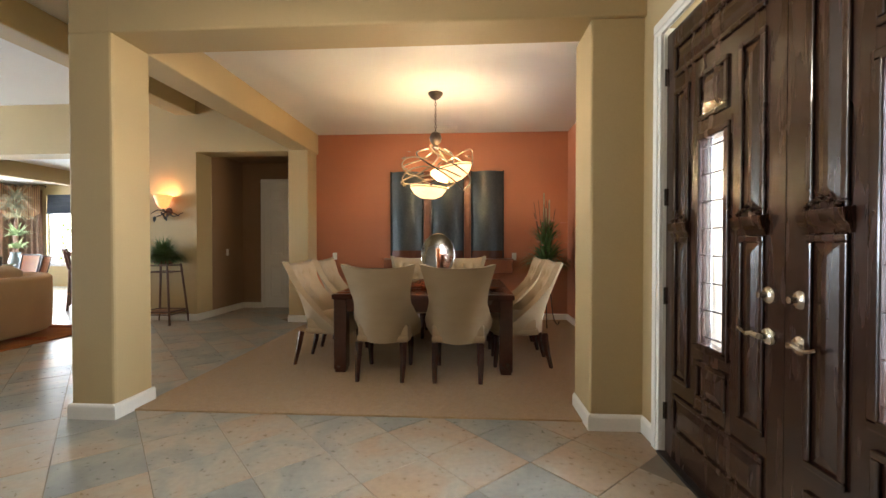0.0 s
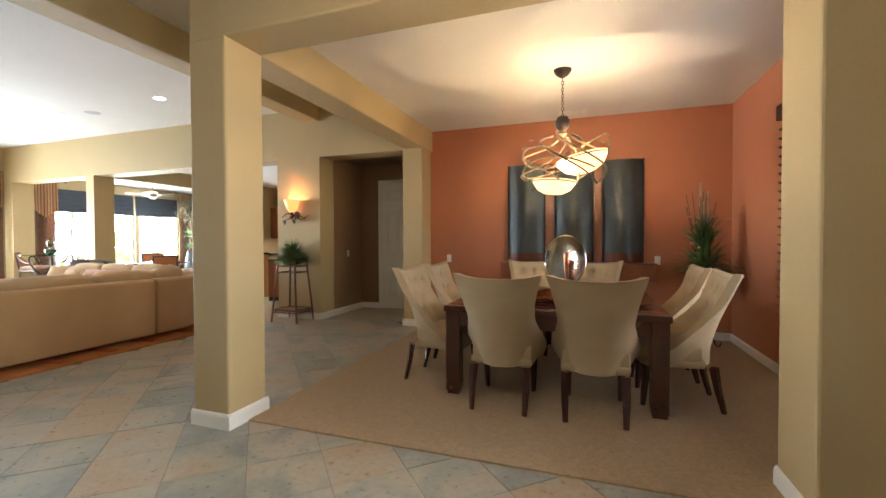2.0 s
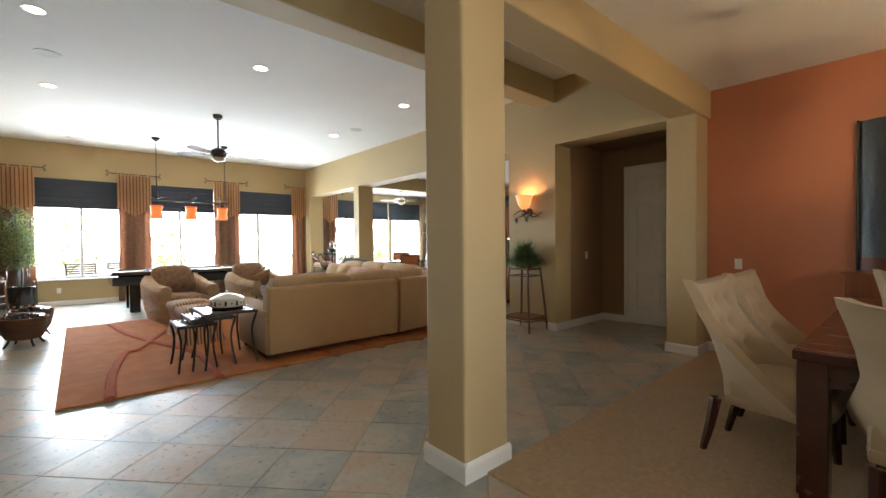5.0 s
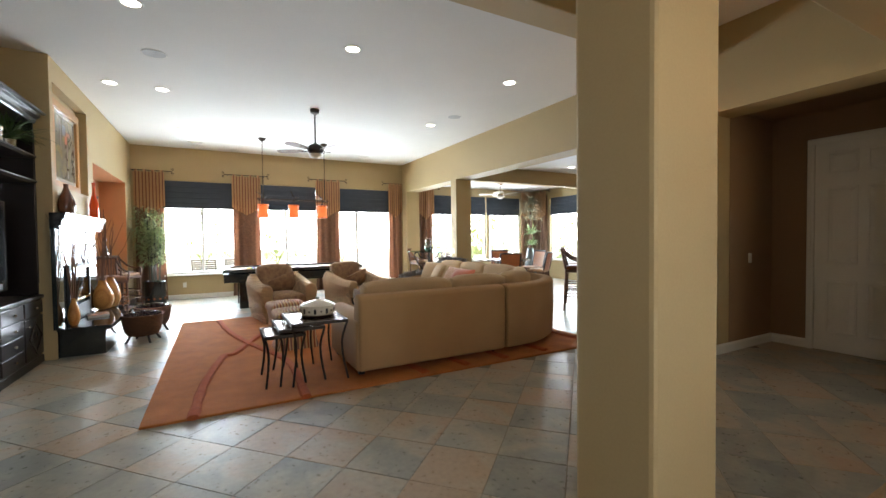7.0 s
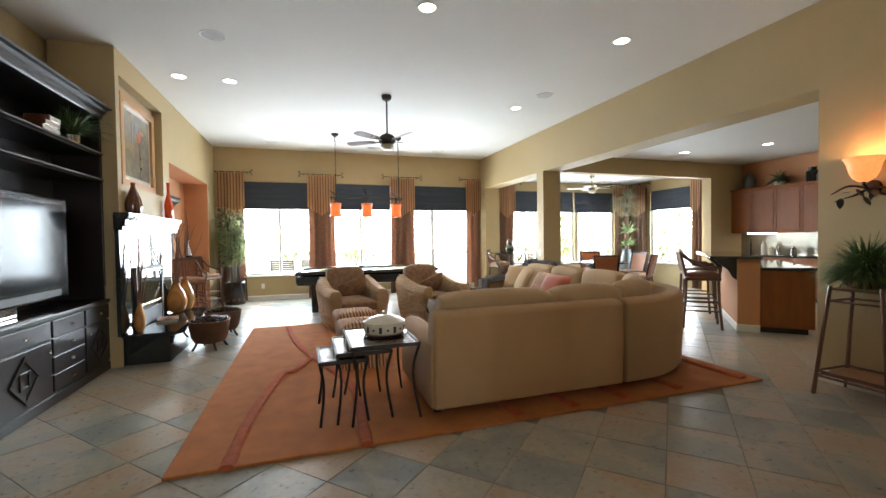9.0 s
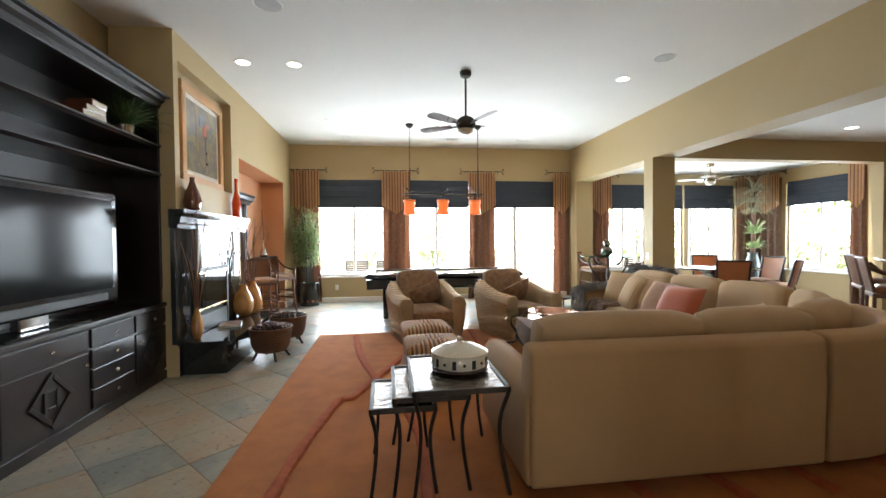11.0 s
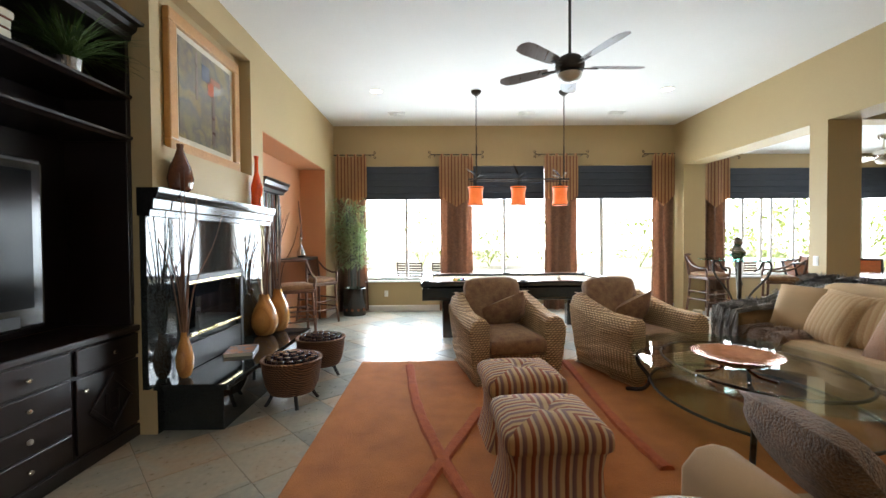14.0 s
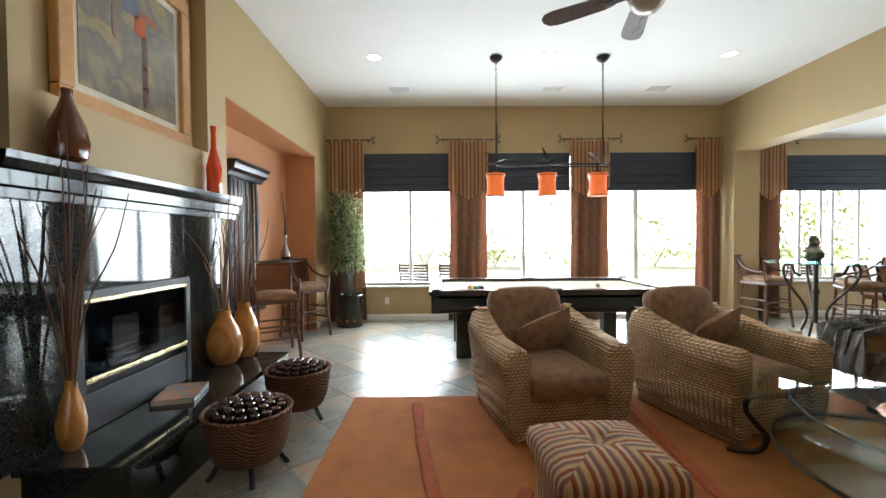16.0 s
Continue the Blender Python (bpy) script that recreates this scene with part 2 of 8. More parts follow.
def stone_tile(name):
    """Slate-like floor tile: grey-green to rust, each tile a little different, honed."""
    m, t, p = tree_of(name)
    co = t.nodes.new("ShaderNodeTexCoord")
    oi = t.nodes.new("ShaderNodeObjectInfo")
    ge = t.nodes.new("ShaderNodeNewGeometry")
    sm = t.nodes.new("ShaderNodeMath")
    sm.operation = "ADD"
    t.links.new(oi.outputs["Random"], sm.inputs[0])
    t.links.new(ge.outputs["Random Per Island"], sm.inputs[1])
    fr = t.nodes.new("ShaderNodeMath")
    fr.operation = "FRACT"
    t.links.new(sm.outputs[0], fr.inputs[0])
    off = t.nodes.new("ShaderNodeVectorMath")
    off.operation = "ADD"
    sc = t.nodes.new("ShaderNodeMath")
    sc.operation = "MULTIPLY"
    sc.inputs[1].default_value = 47.0
    t.links.new(fr.outputs[0], sc.inputs[0])
    t.links.new(ge.outputs["Position"], off.inputs[0])
    t.links.new(sc.outputs[0], off.inputs[1])
    n1 = t.nodes.new("ShaderNodeTexNoise")
    n1.inputs["Scale"].default_value, n1.inputs["Detail"].default_value, n1.inputs["Distortion"].default_value = 2.2, 6, 0.8
    n2 = t.nodes.new("ShaderNodeTexNoise")
    n2.inputs["Scale"].default_value, n2.inputs["Detail"].default_value = 28, 6
    for n in (n1, n2):
        t.links.new(off.outputs[0], n.inputs["Vector"])
    mixv = t.nodes.new("ShaderNodeMath")
    mixv.operation = "MULTIPLY_ADD"
    mixv.inputs[1].default_value = 0.40
    t.links.new(fr.outputs[0], mixv.inputs[0])
    t.links.new(n1.outputs[0], mixv.inputs[2])
    col = ramp_node(t, [(0.42, (0.215, 0.225, 0.205)), (0.60, (0.30, 0.295, 0.25)), (0.72, (0.385, 0.34, 0.265)), (0.90, (0.40, 0.29, 0.19))], mixv.outputs[0])
    mx = t.nodes.new("ShaderNodeMix")
    mx.data_type, mx.blend_type = "RGBA", "OVERLAY"
    mx.inputs[0].default_value = 0.22
    t.links.new(col, mx.inputs[6])
    t.links.new(n2.outputs[0], mx.inputs[7])
    t.links.new(mx.outputs[2], p.inputs["Base Color"])
    rr = t.nodes.new("ShaderNodeMapRange")
    rr.inputs["To Min"].default_value, rr.inputs["To Max"].default_value = 0.20, 0.42
    t.links.new(n2.outputs[0], rr.inputs["Value"])
    t.links.new(rr.outputs[0], p.inputs["Roughness"])
    bp = t.nodes.new("ShaderNodeBump")
    bp.inputs["Strength"].default_value, bp.inputs["Distance"].default_value = 0.25, 0.006
    t.links.new(n1.outputs[0], bp.inputs["Height"])
    t.links.new(bp.outputs[0], p.inputs["Normal"])
    return m


def speckle(name, base, spot, rough=0.06, scale=110):
    """Polished granite."""
    m, t, p = tree_of(name)
    co = t.nodes.new("ShaderNodeTexCoord")
    v = t.nodes.new("ShaderNodeTexVoronoi")
    v.inputs["Scale"].default_value = scale
    n = t.nodes.new("ShaderNodeTexNoise")
    n.inputs["Scale"].default_value, n.inputs["Detail"].default_value = scale * 0.5, 5
    for q in (v, n):
        t.links.new(co.outputs["Object"], q.inputs["Vector"])
    t.links.new(ramp_node(t, [(0.45, base), (0.62, spot), (0.75, base)], n.outputs[0]), p.inputs["Base Color"])
    p.inputs["Roughness"].default_value = rough
    p.inputs["Specular IOR Level"].default_value = 0.45
    return m


TILE = stone_tile("slate_tile")
LINEN = mat("linen_upholstery", (0.40, 0.305, 0.185), (0.34, 0.25, 0.145), rough=0.9, scale=4, fine=420, bump=0.5, dist=0.003, sheen=0.06, stretch=(1, 1, 2.5))
SOFA = mat("sofa_twill", (0.40, 0.24, 0.108), (0.34, 0.196, 0.086), rough=0.88, scale=3, fine=300, bump=0.4, dist=0.003, sheen=0.06)
CUSH = mat("sofa_cushion", (0.46, 0.31, 0.165), (0.38, 0.25, 0.13), rough=0.9, scale=3, fine=220, bump=0.45, dist=0.004, sheen=0.06)
DARK = mat("espresso_wood", (0.013, 0.006, 0.0045), (0.007, 0.0035, 0.003), rough=0.34, scale=3, fine=40, bump=0.08, stretch=(1, 1, 6), coat=0.12)
DOORW = mat("walnut_stained_wood", (0.040, 0.015, 0.008), (0.014, 0.006, 0.004), rough=0.26, scale=4, fine=45, bump=0.035, stretch=(5, 5, 0.7), coat=0.4)
TABLEW = mat("mahogany_wood", (0.065, 0.020, 0.012), (0.035, 0.011, 0.007), rough=0.25, scale=3, fine=40, bump=0.06, stretch=(1, 6, 1), coat=0.4)
REDWOOD = mat("red_brown_wood", (0.23, 0.075, 0.028), (0.14, 0.042, 0.017), rough=0.35, scale=3, fine=45, bump=0.08, stretch=(5, 5, 0.8), coat=0.3)
CHERRY = mat("cherry_cabinet_wood", (0.30, 0.090, 0.014), (0.20, 0.055, 0.009), rough=0.5, scale=3, fine=40, bump=0.06, stretch=(5, 5, 0.8), coat=0.0)
RATTAN = mat("rattan_pole", (0.14, 0.06, 0.03), (0.08, 0.035, 0.018), rough=0.4, scale=12, fine=90, bump=0.15, coat=0.2)
IRON = mat("aged_iron", (0.075, 0.06, 0.048), (0.04, 0.032, 0.027), rough=0.5, metal=0.85, scale=20, fine=140, bump=0.3, dist=0.003)
BRONZE = mat("vine_bronze", (0.42, 0.33, 0.22), (0.16, 0.12, 0.085), rough=0.45, metal=0.75, scale=14, fine=120, bump=0.4, dist=0.004)
NICKEL = mat("satin_nickel", (0.62, 0.57, 0.48), (0.55, 0.50, 0.42), rough=0.25, metal=1.0, bump=0.0)
BRASS = mat("brushed_brass", (0.80, 0.68, 0.40), (0.70, 0.58, 0.33), rough=0.25, metal=1.0, bump=0.0)
SILVER = mat("tarnished_silver", (0.55, 0.55, 0.56), (0.30, 0.30, 0.31), rough=0.12, metal=1.0, scale=7, bump=0.03)
COPPER = mat("patina_copper", (0.62, 0.25, 0.12), (0.30, 0.10, 0.05), rough=0.22, metal=0.9, scale=9, fine=60, bump=0.08)
SLATEMETAL = mat("blue_grey_patina", (0.16, 0.175, 0.17), (0.085, 0.095, 0.095), rough=0.38, metal=0.55, scale=5, fine=90, bump=0.12, stretch=(1, 1, 0.4))
ROPE = woven("seagrass_rope", (0.80, 0.56, 0.31), (0.28, 0.155, 0.07), scale=95, dist=0.02)
WICKER = woven("brown_wicker", (0.27, 0.115, 0.045), (0.035, 0.014, 0.008), scale=110, dist=0.02)
CANE = woven("cane_webbing", (0.34, 0.145, 0.055), (0.20, 0.075, 0.028), scale=420, bump=0.4, dist=0.003, rough=0.5)
BROCADE = mat("floral_brocade", (0.36, 0.22, 0.11), (0.17, 0.075, 0.045), rough=0.85, scale=16, fine=110, bump=0.4, dist=0.004, sheen=0.06)
STRIPE = mitred("striped_chenille", [(0.0, (0.50, 0.31, 0.14)), (0.20, (0.52, 0.33, 0.15)), (0.26, (0.20, 0.045, 0.018)), (0.46, (0.32, 0.085, 0.028)), (0.52, (0.54, 0.40, 0.24)), (0.64, (0.50, 0.34, 0.19)), (0.70, (0.17, 0.085, 0.075)), (0.90, (0.24, 0.11, 0.08)), (0.97, (0.48, 0.29, 0.13)), (1.0, (0.50, 0.31, 0.14))], 0.078)
DRAPE = mat("brown_brocade_drape", (0.30, 0.165, 0.10), (0.16, 0.085, 0.055), rough=0.75, scale=26, fine=130, bump=0.3, dist=0.003, sheen=0.06)
SHADE = mat("slate_blue_shade", (0.050, 0.060, 0.078), (0.035, 0.042, 0.056), rough=0.8, scale=3, fine=160, bump=0.3, dist=0.002, stretch=(1, 1, 5))
RUG = mat("rust_wool_pile", (0.54, 0.19, 0.046), (0.35, 0.115, 0.026), rough=0.97, scale=5, fine=170, bump=0.9, dist=0.010, sheen=0.0)
RIB = mat("rust_red_rib", (0.52, 0.13, 0.036), (0.34, 0.07, 0.02), rough=0.97, scale=18, fine=120, bump=0.9, dist=0.015, sheen=0.0)
GRANITE = speckle("black_granite", (0.008, 0.009, 0.009), (0.045, 0.052, 0.050), 0.04, 340)
BLACKG = mat("black_lacquer", (0.012, 0.011, 0.010), (0.008, 0.008, 0.008), rough=0.14, bump=0.0, rough_var=0.04, coat=0.2)
BLACK = mat("matt_black", (0.014, 0.013, 0.013), (0.008, 0.008, 0.008), rough=0.5)
GLASS = glass_mat("clear_glass")
GREENGLASS = glass_mat("green_tinted_glass", (0.90, 0.97, 0.94))
FIREGLASS = glass_mat("smoked_glass", (0.35, 0.38, 0.42))
SCREEN = mat("tv_screen", (0.012, 0.013, 0.014), (0.010, 0.011, 0.012), rough=0.12, bump=0.0, rough_var=0.02)
SCREEN.node_tree.nodes["Principled BSDF"].inputs["Specular IOR Level"].default_value = 0.09
LEAF = mat("green_leaf", (0.10, 0.17, 0.045), (0.045, 0.09, 0.022), rough=0.5, scale=9, bump=0.0)
LEAF2 = mat("silk_bamboo_leaf", (0.50, 0.56, 0.30), (0.22, 0.31, 0.13), rough=0.5, scale=9, bump=0.0)
DRYLEAF = mat("dried_frond", (0.42, 0.38, 0.25), (0.22, 0.20, 0.12), rough=0.7, scale=9, bump=0.0)
TWIG = mat("dry_twig", (0.20, 0.10, 0.055), (0.10, 0.05, 0.03), rough=0.7)
GOLDVASE = banded("gold_glazed_ceramic", [(0.0, (0.44, 0.19, 0.05)), (0.5, (0.52, 0.24, 0.065)), (1.0, (0.36, 0.145, 0.038))], 0.05, "X", rough=0.14, bump=0.02, sheen=0.0)
BROWNVASE = mat("brown_glazed_ceramic", (0.16, 0.05, 0.022), (0.09, 0.028, 0.014), rough=0.08, scale=8, bump=0.0, coat=0.6)
REDVASE = mat("orange_art_glass", (0.75, 0.075, 0.012), (0.66, 0.06, 0.01), rough=0.06, bump=0.0, coat=0.6)
CREAM = mat("cream_ceramic", (0.66, 0.60, 0.47), (0.58, 0.52, 0.40), rough=0.25, bump=0.02, coat=0.4)
FUR = mat("grey_fur", (0.24, 0.225, 0.215), (0.10, 0.09, 0.085), rough=0.95, scale=14, fine=110, bump=1.0, dist=0.02, sheen=0.5)
FURB = mat("brown_fur", (0.30, 0.155, 0.075), (0.06, 0.03, 0.018), rough=0.95, scale=22, fine=110, bump=1.0, dist=0.02, sheen=0.4)
PINKFUR = mat("apricot_mohair", (0.56, 0.31, 0.17), (0.42, 0.21, 0.105), rough=0.95, scale=16, fine=120, bump=1.0, dist=0.02, sheen=0.5)
RUSTFAB = mat("rust_velvet", (0.46, 0.10, 0.035), (0.36, 0.075, 0.027), rough=0.8, scale=5, fine=200, bump=0.3, dist=0.003, sheen=0.6)
PLAIDFAB = banded("plaid_throw_pillow", [(0.0, (0.42, 0.27, 0.13)), (0.5, (0.35, 0.20, 0.09)), (0.7, (0.46, 0.31, 0.16)), (1.0, (0.42, 0.27, 0.13))], 0.05, "X")
FELT = mat("tan_billiard_cloth", (0.56, 0.49, 0.36), (0.52, 0.45, 0.33), rough=0.95, scale=2, fine=300, bump=0.2, dist=0.002)
AMBER = mat("amber_mica", (0.72, 0.20, 0.06), (0.50, 0.10, 0.03), rough=0.5, scale=14, fine=60, bump=0.05, emit=(1.0, 0.20, 0.04), strength=0.55)
ALABASTER = mat("alabaster_glass", (0.85, 0.62, 0.36), (0.75, 0.38, 0.16), rough=0.35, scale=9, fine=50, bump=0.02, emit=(1.0, 0.62, 0.24), strength=1.1)
BULB = glow("lamp_disc", (1.0, 0.93, 0.82), 9.0)
STUCCO = mat("garden_wall_stucco", (0.62, 0.57, 0.48), (0.56, 0.51, 0.43), rough=0.9, fine=60, bump=0.3)
PATIO = mat("patio_concrete", (0.62, 0.60, 0.56), (0.56, 0.54, 0.50), rough=0.85, scale=2, fine=50)
LAWN = mat("pale_gravel_ground", (0.56, 0.52, 0.44), (0.48, 0.45, 0.36), rough=0.95, scale=3, fine=80, bump=0.8)
POOLW = mat("pool_water", (0.10, 0.28, 0.33), (0.08, 0.24, 0.30), rough=0.08, fine=30, bump=0.3)

# ---- mesh tools ----
def link(name, bm, material, smooth=False):
    me = bpy.data.meshes.new(name)
    bm.to_mesh(me)
    bm.free()
    for mm in (material if isinstance(material, (list, tuple)) else [material]):
        me.materials.append(mm)
    if smooth:
        me.shade_smooth()
        me.set_sharp_from_angle(angle=radians(40))
    return new(name, me)


def part(name, bm, material, parent, label="", smooth=False):
    """One mesh object under a thing or a part."""
    ob = link(name, bm, material, smooth)
    ob.parent = parent
    return tagged(ob, label)


def thing(name, label, category, m=None, group="", kind=""):
    """An Empty at the base of a thing, which parents its parts."""
    ob = new(name)
    ob.empty_display_size = 0.1
    if m is not None:
        ob.matrix_basis = m
    return tagged(ob, label, category, group, kind)


def add_box(bm, x0, x1, y0, y1, z0, z1, bevel=0.0, seg=2, m=None):
    r = bmesh.ops.create_cube(bm, size=1)
    vs = r["verts"]
    for v in vs:
        v.co = Vector((x0 + (v.co.x + 0.5) * (x1 - x0), y0 + (v.co.y + 0.5) * (y1 - y0), z0 + (v.co.z + 0.5) * (z1 - z0)))
    if bevel:
        es = list({e for v in vs for e in v.link_edges})
        r = bmesh.ops.bevel(bm, geom=es, offset=bevel, segments=seg, affect="EDGES", profile=0.5)
        vs = list({v for f in r["faces"] for v in f.verts} | {v for v in vs if v.is_valid})
    if m is not None:
        bmesh.ops.transform(bm, matrix=m, verts=vs)
    return vs


def box(x0, x1, y0, y1, z0, z1, bevel=0.0, seg=2, m=None):
    bm = bmesh.new()
    add_box(bm, x0, x1, y0, y1, z0, z1, bevel, seg, m)
    return bm


def add_lathe(bm, profile, n=24, m=None, sx=1.0, sy=1.0, caps=True):
    """Turned solid from (radius, height) rows, bottom to top."""
    rings = []
    new_v = []
    for r, z in profile:
        if r < 1e-5:
            ring = [bm.verts.new((0, 0, z))]
        else:
            ring = [bm.verts.new((sx * r * math.cos(2 * math.pi * k / n), sy * r * math.sin(2 * math.pi * k / n), z)) for k in range(n)]
        new_v += ring
        rings.append(ring)
    for a, b in zip(rings, rings[1:]):
        if len(a) == 1 and len(b) == 1:
            continue
        for k in range(n):
            if len(a) == 1:
                bm.faces.new((a[0], b[(k + 1) % n], b[k]))
            elif len(b) == 1:
                bm.faces.new((a[k], a[(k + 1) % n], b[0]))
            else:
                bm.faces.new((a[k], a[(k + 1) % n], b[(k + 1) % n], b[k]))
    if caps and len(rings[0]) > 1:
        bm.faces.new(list(reversed(rings[0])))
    if caps and len(rings[-1]) > 1:
        bm.faces.new(rings[-1])
    if m is not None:
        bmesh.ops.transform(bm, matrix=m, verts=new_v)
    return new_v


def lathe(profile, n=24, m=None, sx=1.0, sy=1.0, caps=True):
    bm = bmesh.new()
    add_lathe(bm, profile, n, m, sx, sy, caps)
    return bm


def add_tube(bm, pts, radius, n=8, closed=False, flat=1.0):
    """A round bar along points; radius may be a list."""
    pts = [Vector(p) for p in pts]
    rs = radius if isinstance(radius, (list, tuple)) else [radius] * len(pts)
    rings = []
    up = Vector((0, 0, 1))
    last = None
    for i, p in enumerate(pts):
        if closed:
            d = pts[(i + 1) % len(pts)] - pts[i - 1]
        else:
            d = pts[min(i + 1, len(pts) - 1)] - pts[max(i - 1, 0)]
        d.normalize()
        if last is None:
            side = d.cross(up if abs(d.z) < 0.95 else Vector((1, 0, 0))).normalized()
        else:
            side = (last - d * last.dot(d)).normalized()
        last = side
        nor = side.cross(d).normalized()
        rings.append([bm.verts.new(p + rs[i] * (side * math.cos(2 * math.pi * k / n) + nor * flat * math.sin(2 * math.pi * k / n))) for k in range(n)])
    pairs = list(zip(rings, rings[1:]))
    if closed:
        pairs.append((rings[-1], rings[0]))
    for a, b in pairs:
        for k in range(n):
            bm.faces.new((a[k], b[k], b[(k + 1) % n], a[(k + 1) % n]))
    if not closed:
        bm.faces.new(rings[0])
        bm.faces.new(list(reversed(rings[-1])))
    return rings


def tube(pts, radius, n=8, closed=False, flat=1.0):
    bm = bmesh.new()
    add_tube(bm, pts, radius, n, closed, flat)
    return bm


def curve_pts(ctrl, steps=6):
    """Catmull-Rom through the given places."""
    c = [Vector(p) for p in ctrl]
    c = [2 * c[0] - c[1]] + c + [2 * c[-1] - c[-2]]
    out = []
    for i in range(1, len(c) - 2):
        for s in range(steps):
            t = s / steps
            p0, p1, p2, p3 = c[i - 1], c[i], c[i + 1], c[i + 2]
            out.append(0.5 * ((2 * p1) + (p2 - p0) * t + (2 * p0 - 5 * p1 + 4 * p2 - p3) * t * t + (3 * p1 - p0 - 3 * p2 + p3) * t ** 3))
    out.append(c[-2])
    return out


def add_sweep(bm, profile, x0, x1, axis="x"):
    """A moulding: closed profile of (out, z) pushed along an axis from x0 to x1."""
    rings = []
    for s in (x0, x1):
        rings.append([bm.verts.new((s, o, z) if axis == "x" else (o, s, z)) for o, z in profile])
    n = len(profile)
    for k in range(n):
        bm.faces.new((rings[0][k], rings[0][(k + 1) % n], rings[1][(k + 1) % n], rings[1][k]))
    bm.faces.new(rings[0])
    bm.faces.new(list(reversed(rings[1])))
    bmesh.ops.recalc_face_normals(bm, faces=bm.faces)


def structure(name, bm, material, label, category="wall", smooth=False):
    return tagged(link(name, bm, material, smooth), label, category, kind="structure")


def wall_with_holes(name, axis, at, thick, a0, a1, z0, z1, holes, material, label, bevel=0.012):
    """A wall along x or y, from a0 to a1, its room face at `at`, thick to the other side, with holes (b0, b1, z0, z1)."""
    bm = bmesh.new()
    cuts = sorted({a0, a1, *(h[0] for h in holes), *(h[1] for h in holes)})
    def put(b0, b1, c0, c1):
        lo, hi = min(at, at + thick), max(at, at + thick)
        if axis == "x":
            add_box(bm, b0, b1, lo, hi, c0, c1)
        else:
            add_box(bm, lo, hi, b0, b1, c0, c1)
    for b0, b1 in zip(cuts, cuts[1:]):
        hs = sorted([h for h in holes if h[0] <= b0 + 1e-6 and h[1] >= b1 - 1e-6], key=lambda h: h[2])
        z = z0
        for h in hs:
            if h[2] > z + 1e-4:
                put(b0, b1, z, h[2])
            z = h[3]
        if z < z1 - 1e-4:
            put(b0, b1, z, z1)
    bmesh.ops.remove_doubles(bm, verts=bm.verts, dist=1e-5)
    # inner faces shared by two blocks go
    seen = {}
    for f in list(bm.faces):
        key = tuple(sorted(v.index for v in f.verts))
        seen.setdefault(key, []).append(f)
    bmesh.ops.delete(bm, geom=[f for fs in seen.values() if len(fs) > 1 for f in fs], context="FACES")
    bmesh.ops.dissolve_limit(bm, angle_limit=radians(1), verts=bm.verts, edges=bm.edges)
    return structure(name, bm, material, label)


# ---- structure: the large house ----
W, N, S = -12.82, 6.51, 0.035      # living room: window wall, kitchen side, fireplace side
CEIL, HEAD, DCEIL, GCEIL, KCEIL, NCEIL = 3.505, 2.70, 3.035, 3.60, 3.05, 2.95
structure("floor", box(W - 0.25, 2.6, -3.2, 12.3, -0.12, -0.004), GROUT, "sand-coloured grout bed under stone floor tiles", "floor")
structure("carpet", box(-2.24, 1.90, 3.02, 6.92, -0.003, 0.012, 0.004), CARPET, "beige looped-pile carpet on the dining room floor", "carpet")

wall_with_holes("wall_west", "y", W, -0.22, S - 1.0, 11.6, 0, CEIL + 0.2,
                [(0.5, 2.14, 0.58, 2.75), (2.52, 4.12, 0.58, 2.75), (4.52, 6.3, 0.0, 2.75), (7.3, 9.5, 0.62, 2.6), (9.62, 10.95, 0.62, 2.6)],
                TAN, "tan painted plaster wall with tall windows")
wall_with_holes("wall_north", "x", N, 0.4, W, -2.28, 0, 3.7,
                [(-12.50, -9.91, 0, HEAD), (-9.675, -4.945, 0, HEAD), (-4.09, -2.58, 0, HEAD)],
                TAN, "tan painted plaster wall with wide openings to kitchen and hall")
wall_with_holes("wall_south", "x", S, -0.6, W, -7.875, 0, CEIL + 0.2, [(-12.17, -9.60, 0, 2.578), (-9.315, -7.875, 2.03, 3.23)],
                TAN, "tan painted plaster wall with a bar niche and a picture niche")
structure("wall_south_back", box(W - 0.2, -4.0, S - 0.62, S - 0.55 - 0.25, 0, CEIL + 0.2), TAN, "tan painted plaster wall behind the media cabinet")
structure("ceiling", box(W, -4.10, S - 0.9, N, CEIL, CEIL + 0.12), WHITE_CEIL, "off-white lightly textured plaster ceiling", "ceiling")
structure("gallery_beam", box(-4.42, -4.09, -0.9, N, 3.29, GCEIL + 0.2, 0.012), TAN, "tan plaster header between hall and living room", "beam")
structure("ceiling_hall", box(-4.09, 1.6, -3.2, N, GCEIL + 0.02, GCEIL + 0.12), WHITE_CEIL, "off-white plaster ceiling of the entry hall", "ceiling")
structure("ceiling_dining", box(-2.25, 2.1, 3.2, 7.0, DCEIL, DCEIL + 0.1), WHITE_CEIL, "cream plaster ceiling of the dining room", "ceiling")
structure("column", box(-2.556, -2.232, 2.862, 3.215, 0, HEAD + 0.02, 0.018), TAN, "tan plaster square column at the dining room corner", "column")
structure("beam_dining_side", box(-2.558, -2.234, 2.868, N + 0.4, HEAD + 0.012, GCEIL + 0.1, 0.014), TAN, "tan plaster beam beside the dining room", "beam")
structure("beam_dining_front", box(-2.27, 2.0, 2.864, 3.213, HEAD + 0.012, GCEIL + 0.1, 0.014), TAN, "tan plaster beam over the dining room opening", "beam")
structure("pier", box(-2.578, -2.263, N - 0.002, N + 0.375, 0, HEAD + 0.02, 0.014), TAN, "tan plaster pier between hall niche and dining room", "column")
